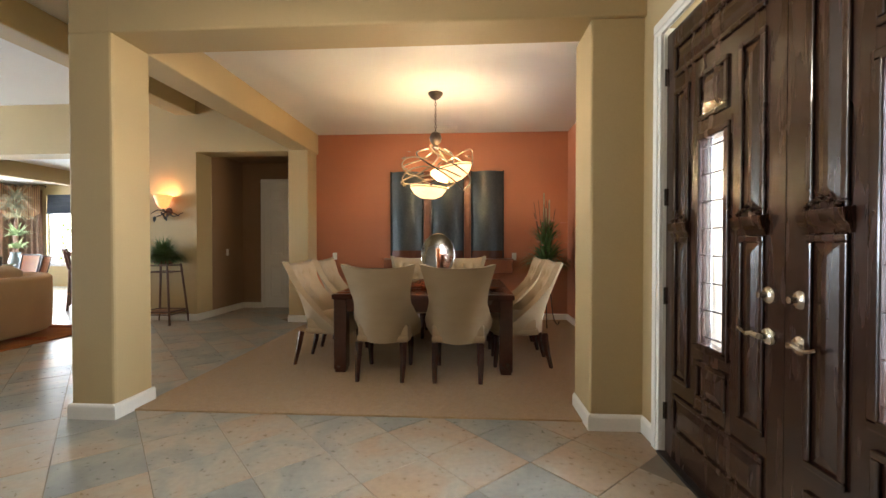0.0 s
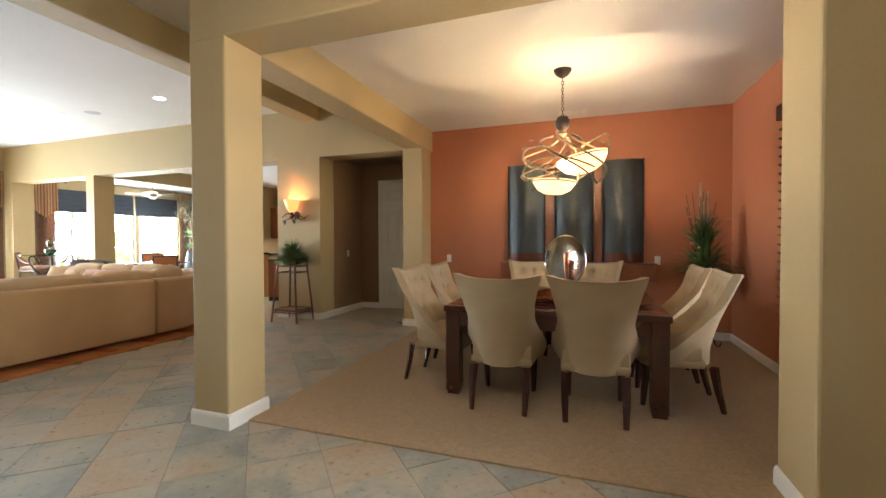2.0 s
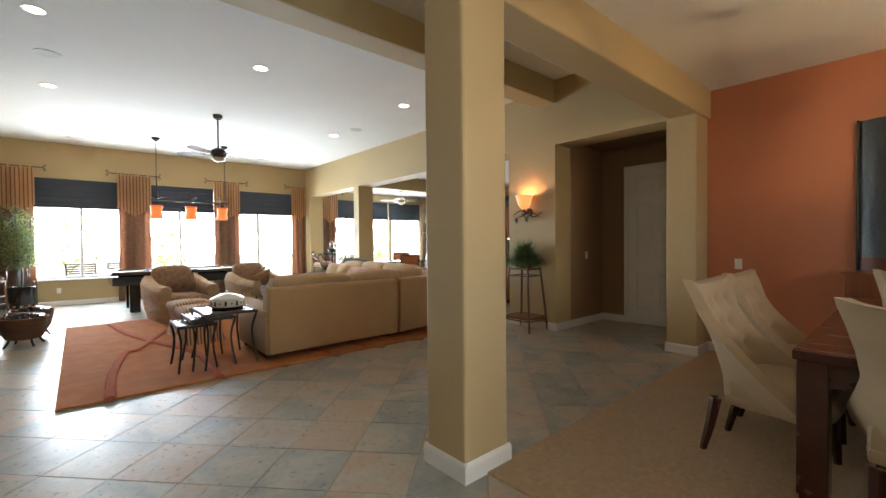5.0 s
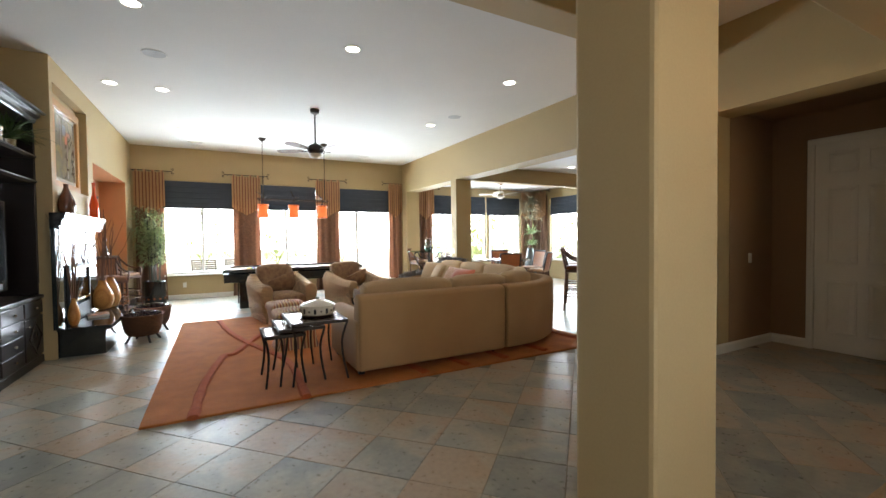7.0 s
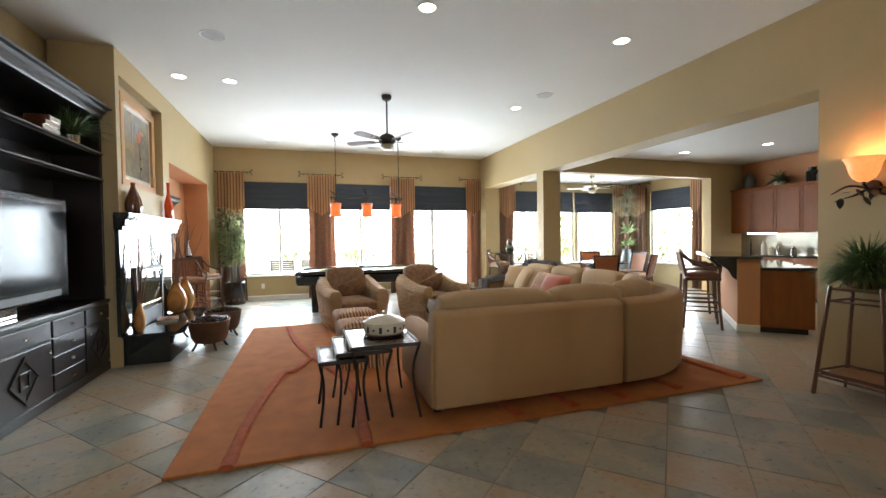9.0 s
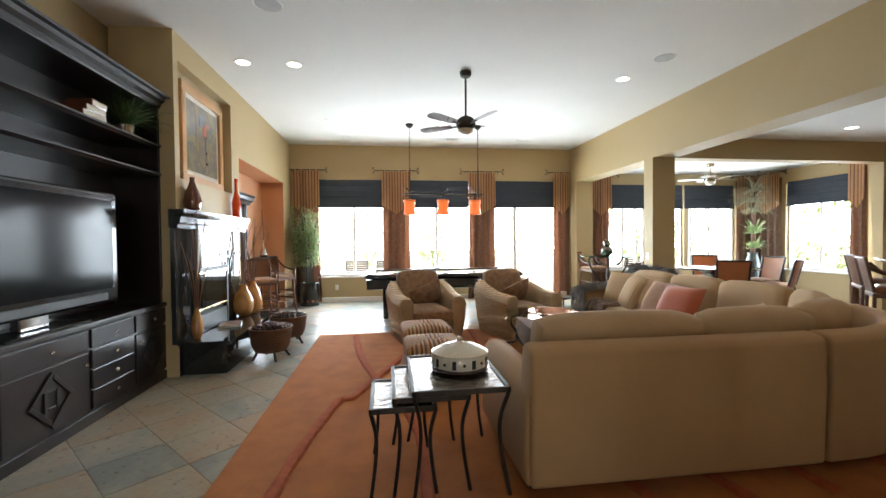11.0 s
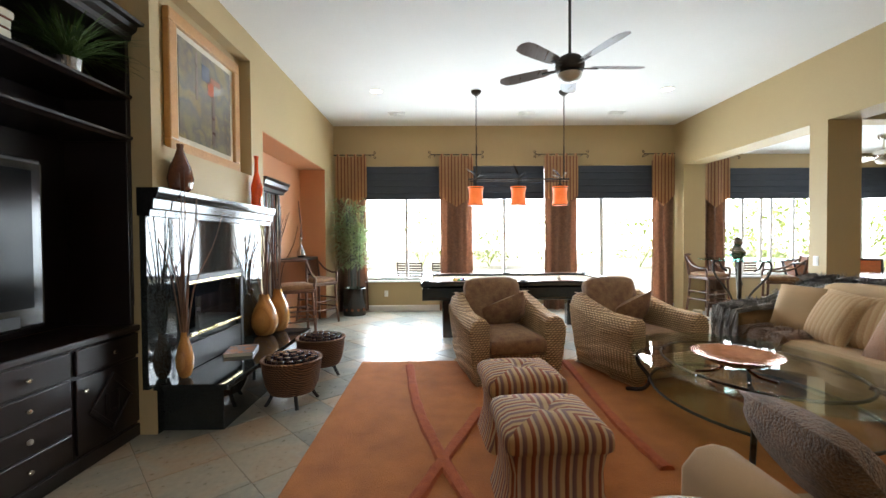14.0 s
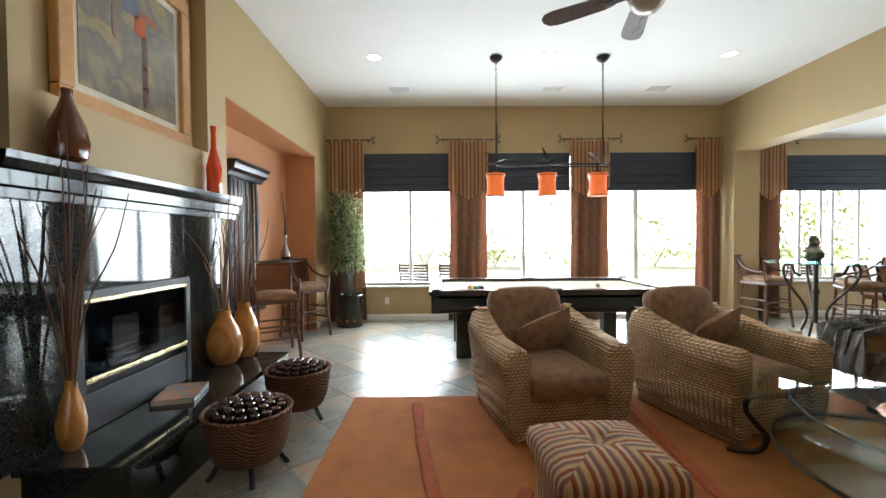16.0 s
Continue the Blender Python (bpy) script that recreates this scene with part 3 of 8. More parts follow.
structure("wall_dining_back", box(-2.45, 2.2, 6.885, 7.05, 0, DCEIL + 0.2), TERRA, "terracotta painted accent wall of the dining room")
wall_with_holes("wall_dining_right", "y", 1.84, 0.22, 2.89, 6.885, 0, DCEIL + 0.2, [(3.80, 5.38, 0.55, 2.46)], TERRA, "terracotta painted side wall of the dining room with a window")
structure("jamb_right", box(1.06, 1.95, 2.90, 3.30, 0, HEAD + 0.02, 0.014), TAN, "tan plaster jamb of the dining room opening", "wall")
# niche off the hall with a white door
structure("niche_left", box(-4.3, -4.085, N + 0.4, 8.2, 0, 3.0), BROWN, "brown painted side wall of the hall niche")
structure("niche_right", box(-2.58, -2.45, N + 0.4, 8.2, 0, 3.0), BROWN, "brown painted side wall of the hall niche")
structure("niche_back", box(-4.3, -2.4, 7.88, 8.2, 0, 3.0), BROWN, "brown painted back wall of the hall niche")
structure("ceiling_niche", box(-4.3, -2.4, N + 0.4, 8.2, 2.78, 2.9), BROWN, "brown painted niche ceiling", "ceiling")
# entry
wall_with_holes("wall_entry", "y", 1.40, 0.25, -3.2, 2.90, 0, GCEIL + 0.1, [(0.74, 2.63, 0, 2.5)], TAN, "tan plaster wall with the double entry door")
structure("wall_entry_south", box(-4.3, 1.6, -3.4, -3.2, 0, GCEIL + 0.1), TAN, "tan plaster wall closing the entry hall")
structure("wall_hall_south", box(-4.42, -4.09, -3.3, -0.5, 0, GCEIL + 0.1), TAN, "tan plaster wall of the entry hall")
# kitchen and nook
structure("wall_kitchen_north", box(-9.85, -2.4, 12.0, 12.2, 0, 3.2), CLAY, "clay painted kitchen wall")
wall_with_holes("wall_nook_side", "y", -9.675, -0.235, N + 0.4, 12.2, 0, 3.2, [(N + 0.4, 11.0, 0, HEAD)], TAN, "tan plaster wall between nook and kitchen")
wall_with_holes("wall_nook_north", "x", 11.45, 0.2, W - 0.2, -10.2, 0, 3.2, [(-11.95, -10.45, 0.62, 2.6)], TAN, "tan plaster wall with the nook window")
structure("wall_kitchen_east", box(-4.5, -4.3, N + 0.4, 12.2, 0, 3.2), TAN, "tan plaster wall of the kitchen")
structure("ceiling_kitchen", box(-9.85, -4.3, N + 0.4, 12.2, KCEIL, KCEIL + 0.1), WHITE_CEIL, "white plaster kitchen ceiling with recessed lamps", "ceiling")
structure("ceiling_nook", box(W - 0.2, -10.2, N + 0.4, 11.65, NCEIL, NCEIL + 0.1), WHITE_CEIL, "white plaster nook ceiling", "ceiling")

# ---- trim, doors, windows ----
def baseboard(axis, at, side, a0, a1):
    """White skirting along x or y; side +1 or -1: the way it stands out of the wall."""
    prof = [(0, 0), (0.016, 0), (0.016, 0.085), (0.012, 0.098), (0.007, 0.105), (0, 0.11)]
    bm = bmesh.new()
    add_sweep(bm, [(at + side * (o - 0.001), z) for o, z in prof], a0, a1, axis)
    return tagged(link("baseboard", bm, WHITE), "white painted moulded baseboard along the wall", "baseboard", kind="structure")


for ax, at, sd, a0, a1 in (
        ("x", 2.862, -1, -2.572, -2.216), ("y", -2.556, -1, 2.862, 3.215), ("y", -2.232, 1, 2.846, 3.231), ("x", 3.215, 1, -2.572, -2.232),
        ("y", 1.06, -1, 2.884, 3.30), ("x", 2.90, -1, 1.06, 1.40), ("y", 1.40, -1, 2.72, 2.884),
        ("x", N, -1, -2.594, -2.247), ("y", -2.263, 1, N, 6.885), ("y", -2.578, -1, N - 0.016, 7.88), ("x", 6.885, -1, -2.255, 1.83), ("y", 1.84, -1, 3.30, 6.875),
        ("x", N, -1, -4.961, -4.069), ("y", -4.085, 1, N - 0.016, 7.88), ("x", 7.88, -1, -4.08, -3.72),
        ("y", W, 1, 0.0, 4.45), ("y", W, 1, 6.35, 11.4), ("x", S, 1, W + 0.02, -12.14), ("x", S, 1, -9.55, -9.62)):
    baseboard(ax, at, sd, min(a0, a1), max(a0, a1))


def panel_door(name, w, h, t, panels, material, label, m, edge=0.022, style="flat", holes=()):
    """A door leaf in its own x (width), z (height), y (thickness), with raised panels (x0, x1, z0, z1) on both faces."""
    d = thing(name, label, "door", m, kind="structure")
    bm = bmesh.new()
    if holes:
        hx0, hx1, hz0, hz1 = holes[0]
        for b in ((0, hx0, 0, h), (hx1, w, 0, h), (hx0, hx1, 0, hz0), (hx0, hx1, hz1, h)):
            add_box(bm, b[0], b[1], -t / 2, t / 2, b[2], b[3])
    else:
        add_box(bm, 0, w, -t / 2, t / 2, 0, h, 0.003)
    part("leaf", bm, material, d)
    for x0, x1, z0, z1 in panels:
        for s in (-1, 1):
            bm = bmesh.new()
            y = s * t / 2
            # moulded frame round a raised field
            e = edge
            for b in ((x0, x1, z0, z0 + e), (x0, x1, z1 - e, z1), (x0, x0 + e, z0 + e, z1 - e), (x1 - e, x1, z0 + e, z1 - e)):
                add_box(bm, b[0], b[1], min(y, y + s * 0.013), max(y, y + s * 0.013), b[2], b[3], 0.005)
            f = e * 1.7
            q = [(x0 + e, z0 + e, 0.001), (x1 - e, z0 + e, 0.001), (x1 - e, z1 - e, 0.001), (x0 + e, z1 - e, 0.001)]
            k = [(x0 + e + f, z0 + e + f, 0.012), (x1 - e - f, z0 + e + f, 0.012), (x1 - e - f, z1 - e - f, 0.012), (x0 + e + f, z1 - e - f, 0.012)]
            if x1 - x0 > 2 * (e + f) + 0.01 and z1 - z0 > 2 * (e + f) + 0.01:
                a = [bm.verts.new((x, y + s * o, z)) for x, z, o in q]
                c = [bm.verts.new((x, y + s * o, z)) for x, z, o in k]
                for i in range(4):
                    bm.faces.new((a[i], a[(i + 1) % 4], c[(i + 1) % 4], c[i]))
                bm.faces.new(c)
                bmesh.ops.recalc_face_normals(bm, faces=bm.faces)
            part("panel", bm, material, d)
    return d


def casing(x0, x1, h, m, width=0.075, material=WHITE):
    """Moulded door casing on one face, in its own x and z."""
    c = thing("door_casing", "white painted moulded door casing", "trim", m, kind="structure")
    for b in ((x0 - width, x0, 0, h), (x1, x1 + width, 0, h), (x0 - width, x1 + width, h, h + width)):
        bm = box(b[0], b[1], -0.02, 0, b[2], b[3], 0.004)
        if b[2] == 0:
            add_box(bm, b[0] + 0.012, b[1] - 0.028, -0.028, -0.02, b[2], b[3], 0.003)
        else:
            add_box(bm, b[0] + 0.012, b[1] - 0.012, -0.028, -0.02, b[2] + 0.028, b[3] - 0.012, 0.003)
        part("casing_board", bm, material, c)
    return c


# hall niche: white six-panel door
ND = panel_door("door_niche", 0.83, 2.385, 0.035, [(x0, x0 + 0.27, z0, z1) for x0 in (0.11, 0.45) for z0, z1 in ((0.2, 0.82), (1.0, 1.88), (2.03, 2.28))],
                WHITE, "closed white painted six-panel interior door", pose(-3.645, 7.865, 0.012))
casing(-3.655, -2.805, 2.40, pose(0, 7.88, 0), 0.07)

# entry: double door of dark stained wood with a leaded glass light
for side, label in ((0, "dark walnut double entry door leaf with leaded glass strip and nickel lever"), (1, "dark walnut double entry door leaf, closed, with nickel lever")):
    w = 0.925
    sx = 1 if side == 0 else -1
    pans = [(0.10, w - 0.10, 2.16, 2.34), (0.10, 0.26, 1.34, 2.08), (w - 0.26, w - 0.10, 1.34, 2.08), (0.10, 0.26, 0.46, 1.26), (w - 0.26, w - 0.10, 0.46, 1.26),
            (0.34, w - 0.34, 1.84, 2.08), (0.34, w - 0.34, 0.44, 0.64), (0.10, w - 0.10, 0.16, 0.38)]
    hole = (0.345, w - 0.345, 0.71, 1.76)
    y_far = 2.62 if side == 0 else 1.692
    # own x runs from the far edge towards the near edge along -y
    d = panel_door("door_entry", w, 2.44, 0.045, pans, DOORW, label, pose(1.44, y_far, 0.012, 0, 0, -90), edge=0.026, holes=[hole])
    fr = bmesh.new()
    hx0, hx1, hz0, hz1 = hole
    for b in ((hx0 - 0.02, hx1 + 0.02, hz0 - 0.02, hz0 + 0.018), (hx0 - 0.02, hx1 + 0.02, hz1 - 0.018, hz1 + 0.02), (hx0 - 0.02, hx0 + 0.018, hz0, hz1), (hx1 - 0.018, hx1 + 0.02, hz0, hz1)):
        add_box(fr, b[0], b[1], -0.036, 0.036, b[2], b[3], 0.006)
    part("glass_frame", fr, DOORW, d)
    pane = part("pane", box(hx0, hx1, -0.004, 0.004, hz0, hz1), glass_mat("frosted_pane", (0.96, 0.97, 1.0), 0.15), d, "obscure leaded glass pane")
    pane.visible_shadow = False
    for z in [hz0 + 0.05 + k * 0.135 for k in range(8)]:
        part("lead_came", box(hx0, hx1, -0.007, 0.007, z, z + 0.005), IRON, d)
    for x in (hx0 + 0.04, hx1 - 0.04):
        part("lead_came", box(x, x + 0.004, -0.006, 0.006, hz0, hz1), IRON, d)
    for z in (0.24, 0.92, 1.5, 2.2):
        part("hinge", lathe([(0.008, 0), (0.008, 0.10)], 8, Matrix.Translation((-0.004 if side == 0 else w + 0.004, -0.028, z - 0.05))), IRON, d)
    for x0_, x1_ in ((0.085, 0.275), (w - 0.275, w - 0.085)):
        bm = bmesh.new()
        add_sweep(bm, [(-0.022, 1.26), (-0.034, 1.262), (-0.040, 1.285), (-0.052, 1.30), (-0.058, 1.325), (-0.058, 1.338), (-0.022, 1.345)], x0_, x1_, "x")
        part("carved_ledge", bm, DOORW, d)
        xm = (x0_ + x1_) / 2
        bm = bmesh.new()
        for k in range(5):
            add_lathe(bm, [(0, -0.012), (0.013, 0), (0, 0.012)], 8, Matrix.Translation((xm - 0.06 + k * 0.03, -0.045, 1.352 + 0.014 * (2 - abs(k - 2)))))
        part("carved_crest", bm, DOORW, d)
    lx = w - 0.075 if side == 0 else 0.075
    inward = -1
    for z, kind in ((1.03, "deadbolt"), (0.87, "lever")):
        rot = Matrix.Translation((lx, inward * 0.0225, z)) @ Matrix.Rotation(radians(90), 4, "X")
        ro = part("rosette" if kind == "lever" else "deadbolt", lathe([(0.034, 0), (0.034, 0.008), (0.027, 0.016), (0.012, 0.02), (0.012, 0.045), (0, 0.046)], 20, rot), NICKEL, d, "satin nickel " + kind, True)
        if kind == "lever":
            dx = -1 if side == 0 else 1
            pts = [(lx, -0.065, z), (lx + dx * 0.03, -0.068, z + 0.004), (lx + dx * 0.07, -0.066, z - 0.004), (lx + dx * 0.12, -0.066, z + 0.012)]
            part("lever", tube(curve_pts(pts), [0.012] * 7 + [0.010] * 6 + [0.007] * 6, 8), NICKEL, d, "", True)
cs = casing(0.0, 1.87, 2.47, pose(1.40, 2.625, 0, 0, 0, -90), 0.09)
structure("door_jamb", box(1.40, 1.65, 2.622, 2.635, 0, 2.5), WHITE, "white painted door jamb", "trim")
structure("threshold", box(1.37, 1.67, 0.74, 2.63, -0.01, 0.012, 0.004), BLACK, "dark door threshold", "threshold")


def window_unit(name, m, w, h, bars, label, sill=True, frame_w=0.045):
    """Frame, panes and sill, in its own x (along the wall), z up, y 0 in the wall's middle, the room at -y."""
    d = thing(name, label, "window", m, kind="structure")
    edges = [0] + list(bars) + [w]
    f = frame_w
    for b in ((0, w, 0, f), (0, w, h - f, h), (0, f, f, h - f), (w - f, w, f, h - f)):
        part("frame", box(b[0], b[1], -0.035, 0.035, b[2], b[3], 0.004), WHITE, d)
    for x in bars:
        part("mullion", box(x - f * 0.6, x + f * 0.6, -0.03, 0.03, f, h - f, 0.004), WHITE, d)
    for a, b in zip(edges, edges[1:]):
        g = part("pane", box(a + f * 0.5, b - f * 0.5, -0.003, 0.003, f * 0.5, h - f * 0.5), GLASS, d)
        g.visible_shadow = False
    if sill:
        part("sill", box(-0.03, w + 0.03, -0.16, -0.02, -0.035, 0.0, 0.008), WHITE, d)
    return d


def wx(y, z):
    """Pose on the window wall: own x runs along +y, the room at own -y."""
    return pose(W - 0.11, y, z, 0, 0, 90)


# with a turn of +90 the own -y looks to +x, into the room
window_unit("window_living", wx(0.5, 0.58), 1.64, 2.17, [0.89], "two-light window with white frame and sill, blown bright by daylight")
window_unit("window_living", wx(2.52, 0.58), 1.60, 2.17, [0.75], "two-light window with white frame and sill, blown bright by daylight")
window_unit("window_sliding_door", wx(4.52, 0.01), 1.78, 2.73, [0.63], "white sliding glass patio door, closed", sill=False, frame_w=0.06)
window_unit("window_nook", wx(7.3, 0.62), 2.2, 1.98, [0.6, 0.96, 1.16, 1.6], "nook window with several lights and white frames")
window_unit("window_nook", wx(9.62, 0.62), 1.33, 1.98, [0.12, 0.62], "nook window with white frame")
window_unit("window_nook", pose(-11.95, 11.55, 0.62), 1.5, 1.98, [0.75], "nook side window with white frame")


def roman_shade(m, w, h):
    """Folded fabric shade in its own x and z, hung from z = h, standing out to -y."""
    d = thing("roman_shade", "slate-blue woven roman shade, raised half way over the window", "window shade", m, group="roman shades")
    n = 5
    step = h / n
    for k in range(n):
        z1 = h - k * step
        z0 = z1 - step - 0.012
        dep = 0.02 + 0.007 * k
        bm = bmesh.new()
        prof = [(0, z1), (-dep * 0.4, z1 - 0.004), (-dep, z0 + 0.02), (-dep - 0.006, z0 + 0.006), (-dep * 0.8, z0), (0.0, z0 + 0.03)]
        add_sweep(bm, prof, 0, w, "x")
        part("fold", bm, SHADE, d)
    return d


for y0, w in ((0.60, 1.44), (2.62, 1.39), (4.62, 1.55)):
    roman_shade(pose(W + 0.002, y0, 2.12, 0, 0, 90), w, 0.62)
for y0, w in ((7.48, 1.95), (9.5, 1.35)):
    roman_shade(pose(W + 0.002, y0, 2.10, 0, 0, 90), w, 0.58)
roman_shade(pose(-11.9, 11.45, 2.10), 1.42, 0.55)


def curtain(m, w, top, tip, rod_left=0.12, rod_right=0.12, scrolls=(True, True)):
    """Pleated drape under a pointed striped valance on an iron rod; own x along the wall, out to -y, z from the floor."""
    d = thing("curtain", "striped silk valance over brown brocade drape on iron rod", "curtain", m, group="window curtains")
    n = 44
    bm = bmesh.new()
    rows = []
    for j in range(9):
        f = j / 8
        z = 0.015 + f * (top - 0.1)
        row = []
        for i in range(n + 1):
            u = i / n
            pin = 1 - 0.06 * math.sin(math.pi * f)
            x = w * 0.5 + (u - 0.5) * w * pin * (1.06 - 0.06 * f)
            y = -0.075 - 0.032 * math.sin(u * w / 0.095 * math.pi * 1.0 + 0.5 * math.sin(f * 3)) * (0.75 + 0.25 * (1 - f)) - 0.008 * math.sin(u * 23 + f * 4)
            row.append(bm.verts.new((x, y, z)))
        rows.append(row)
    for a, b in zip(rows, rows[1:]):
        for i in range(n):
            bm.faces.new((a[i], a[i + 1], b[i + 1], b[i]))
    bmesh.ops.solidify(bm, geom=bm.faces[:], thickness=0.006)
    part("drape", bm, DRAPE, d, "brown brocade drape panel", True)
    bm = bmesh.new()
    rows = []
    side = tip + 0.20
    m_ = 28
    for j in range(6):
        f = j / 5
        row = []
        for i in range(m_ + 1):
            u = i / m_
            low = tip + (side - tip) * abs(2 * u - 1)
            z = low + (top - low) * f
            y = -0.135 - 0.012 * math.sin(u * w / 0.11 * math.pi) * (0.4 + 0.6 * (1 - f))
            row.append(bm.verts.new((u * (w + 0.02) - 0.01, y, z)))
        rows.append(row)
    for a, b in zip(rows, rows[1:]):
        for i in range(m_):
            bm.faces.new((a[i], a[i + 1], b[i + 1], b[i]))
    bmesh.ops.solidify(bm, geom=bm.faces[:], thickness=0.006)
    part("valance", bm, VALANCE_X, d, "gold and rust striped pointed valance", True)
    for k in range(4):
        x = 0.02 + k * (w - 0.09) / 3
        bm = box(x, x + 0.05, -0.15, -0.115, top - 0.01, top + 0.05, 0.006)
        part("tab", bm, VALANCE_X, d)
    zr = top + 0.035
    rod = part("rod", tube([(-rod_left, -0.132, zr), (w + rod_right, -0.132, zr)], 0.009, 8), IRON, d, "wrought iron rod")
    for s, x in ((-1, -rod_left), (1, w + rod_right)):
        part("bracket", tube([(x - s * 0.03, -0.004, zr - 0.01), (x - s * 0.03, -0.132, zr - 0.01)], 0.007, 6), IRON, d)
        if scrolls[0 if s < 0 else 1]:
            for up in (1, -1):
                pts = [(x, -0.132, zr), (x + s * 0.05, -0.132, zr + up * 0.012), (x + s * 0.085, -0.132, zr + up * 0.04), (x + s * 0.07, -0.132, zr + up * 0.062), (x + s * 0.048, -0.132, zr + up * 0.05), (x + s * 0.055, -0.132, zr + up * 0.034)]
                part("scroll", tube(curve_pts(pts, 4), 0.006, 6), IRON, d)
    return d


VALANCE_X = banded("striped_silk_valance", [(0.0, (0.56, 0.31, 0.14)), (0.46, (0.54, 0.29, 0.13)), (0.52, (0.20, 0.055, 0.025)), (0.74, (0.22, 0.06, 0.028)), (0.80, (0.58, 0.36, 0.18)), (1.0, (0.56, 0.31, 0.14))], 0.062, "X", rough=0.6)
for y0, w, rl, rr, sc in ((0.10, 0.56, 0.04, 0.10, (False, True)), (2.03, 0.62, 0.12, 0.12, (True, True)), (4.0, 0.62, 0.12, 0.12, (True, True)), (6.04, 0.40, 0.12, 0.01, (True, False))):
    curtain(wx(y0, 0) @ Matrix.Translation((0, -0.11, 0)), w, 2.90, 1.96, rl, rr, sc)
curtain(wx(6.98, 0) @ Matrix.Translation((0, -0.11, 0)), 0.50, 2.86, 1.92, 0.02, 0.12, (False, True))
curtain(wx(10.86, 0) @ Matrix.Translation((0, -0.11, 0)), 0.52, 2.86, 1.92, 0.1, 0.02, (True, False))
curtain(pose(-10.5, 11.45, 0), 0.28, 2.86, 1.92, 0.1, 0.02, (True, False))
curtain(pose(-12.7, 11.45, 0), 0.7, 2.86, 1.92, 0.02, 0.1, (False, True))

# ---- shapes shared by soft things ----
def pillow(w, d, h, n=8, m=None, pinch=0.35, bm=None):
    """A stuffed cushion, w by d by h, centred, its corners drawn in."""
    own = bm is None
    bm = bm or bmesh.new()
    top, bot = [], []
    vs = []
    for s, grid in ((1, top), (-1, bot)):
        for j in range(n + 1):
            row = []
            for i in range(n + 1):
                a, b = 2 * i / n - 1, 2 * j / n - 1
                edge = max(abs(a), abs(b))
                if s < 0 and edge > 0.999:
                    row.append(top[j][i])
                    continue
                t = (1 - abs(a) ** 3.2) * (1 - abs(b) ** 3.2)
                t = max(t, 0) ** 0.55
                k = 1 - pinch * 0.25 * (abs(a) ** 2) * (1 - abs(b) ** 4) * 0.6 - pinch * 0.10
                k2 = 1 - pinch * 0.25 * (abs(b) ** 2) * (1 - abs(a) ** 4) * 0.6 - pinch * 0.10
                v = bm.verts.new((a * w / 2 * k2, b * d / 2 * k, s * h / 2 * t))
                vs.append(v)
                row.append(v)
            grid.append(row)
    for s, grid in ((1, top), (-1, bot)):
        for j in range(n):
            for i in range(n):
                q = (grid[j][i], grid[j][i + 1], grid[j + 1][i + 1], grid[j + 1][i])
                bm.faces.new(q if s > 0 else tuple(reversed(q)))
    if m is not None:
        bmesh.ops.transform(bm, matrix=m, verts=vs)
    return bm


def soft_box(x0, x1, y0, y1, z0, z1, r=0.06, crown=0.03, cuts=5, m=None):
    """An upholstered block: rounded, slightly crowned on top."""
    bm = bmesh.new()
    bmesh.ops.create_cube(bm, size=2)
    bmesh.ops.subdivide_edges(bm, edges=bm.edges[:], cuts=cuts, use_grid_fill=True)
    hx, hy, hz = (x1 - x0) / 2, (y1 - y0) / 2, (z1 - z0) / 2
    for v in bm.verts:
        p = Vector((v.co.x * hx, v.co.y * hy, v.co.z * hz))
        q = Vector((max(-hx + r, min(hx - r, p.x)), max(-hy + r, min(hy - r, p.y)), max(-hz + r, min(hz - r, p.z))))
        d = p - q
        if d.length > 1e-9:
            p = q + d.normalized() * r
        if v.co.z > 0.5:
            p.z += crown * (1 - (p.x / hx) ** 2) * (1 - (p.y / hy) ** 2)
        v.co = p + Vector(((x0 + x1) / 2, (y0 + y1) / 2, (z0 + z1) / 2))
    if m is not None:
        bmesh.ops.transform(bm, matrix=m, verts=bm.verts[:])
    return bm


def blade_leaf(bm, base, direction, length, width, droop=0.4, seg=4):
    """One pointed leaf that bends down."""
    d = Vector(direction).normalized()
    side = d.cross(Vector((0, 0, 1)))
    side = side.normalized() if side.length > 1e-3 else Vector((1, 0, 0))
    p = Vector(base)
    last = None
    for k in range(seg + 1):
        f = k / seg
        wd = width * math.sin(math.pi * min(1, 0.12 + 0.88 * f)) * 0.5
        if k == seg:
            t = bm.verts.new(p)
            bm.faces.new((last[0], last[1], t))
            break
        cur = (bm.verts.new(p - side * wd), bm.verts.new(p + side * wd))
        if last:
            bm.faces.new((last[0], last[1], cur[1], cur[0]))
        last = cur
        p = p + d * (length / seg)
        d = (d + Vector((0, 0, -droop / seg))).normalized()


RND = random.Random(7)


def tuft(bm, at, n, length, width, spread=0.9, droop=1.2, up=0.7):
    for _ in range(n):
        a = RND.uniform(0, 2 * math.pi)
        s = RND.uniform(0.1, spread)
        blade_leaf(bm, Vector(at) + Vector((RND.uniform(-0.03, 0.03), RND.uniform(-0.03, 0.03), 0)), (s * math.cos(a), s * math.sin(a), up * RND.uniform(0.5, 1.2)), length * RND.uniform(0.6, 1.1), width * RND.uniform(0.7, 1.2), droop * RND.uniform(0.6, 1.3))


# ---- dining room ----
def at(x, y, z, rx=0, ry=0, rz=0):
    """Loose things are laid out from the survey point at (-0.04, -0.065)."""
    return pose(x - 0.04, y - 0.065, z, rx, ry, rz)


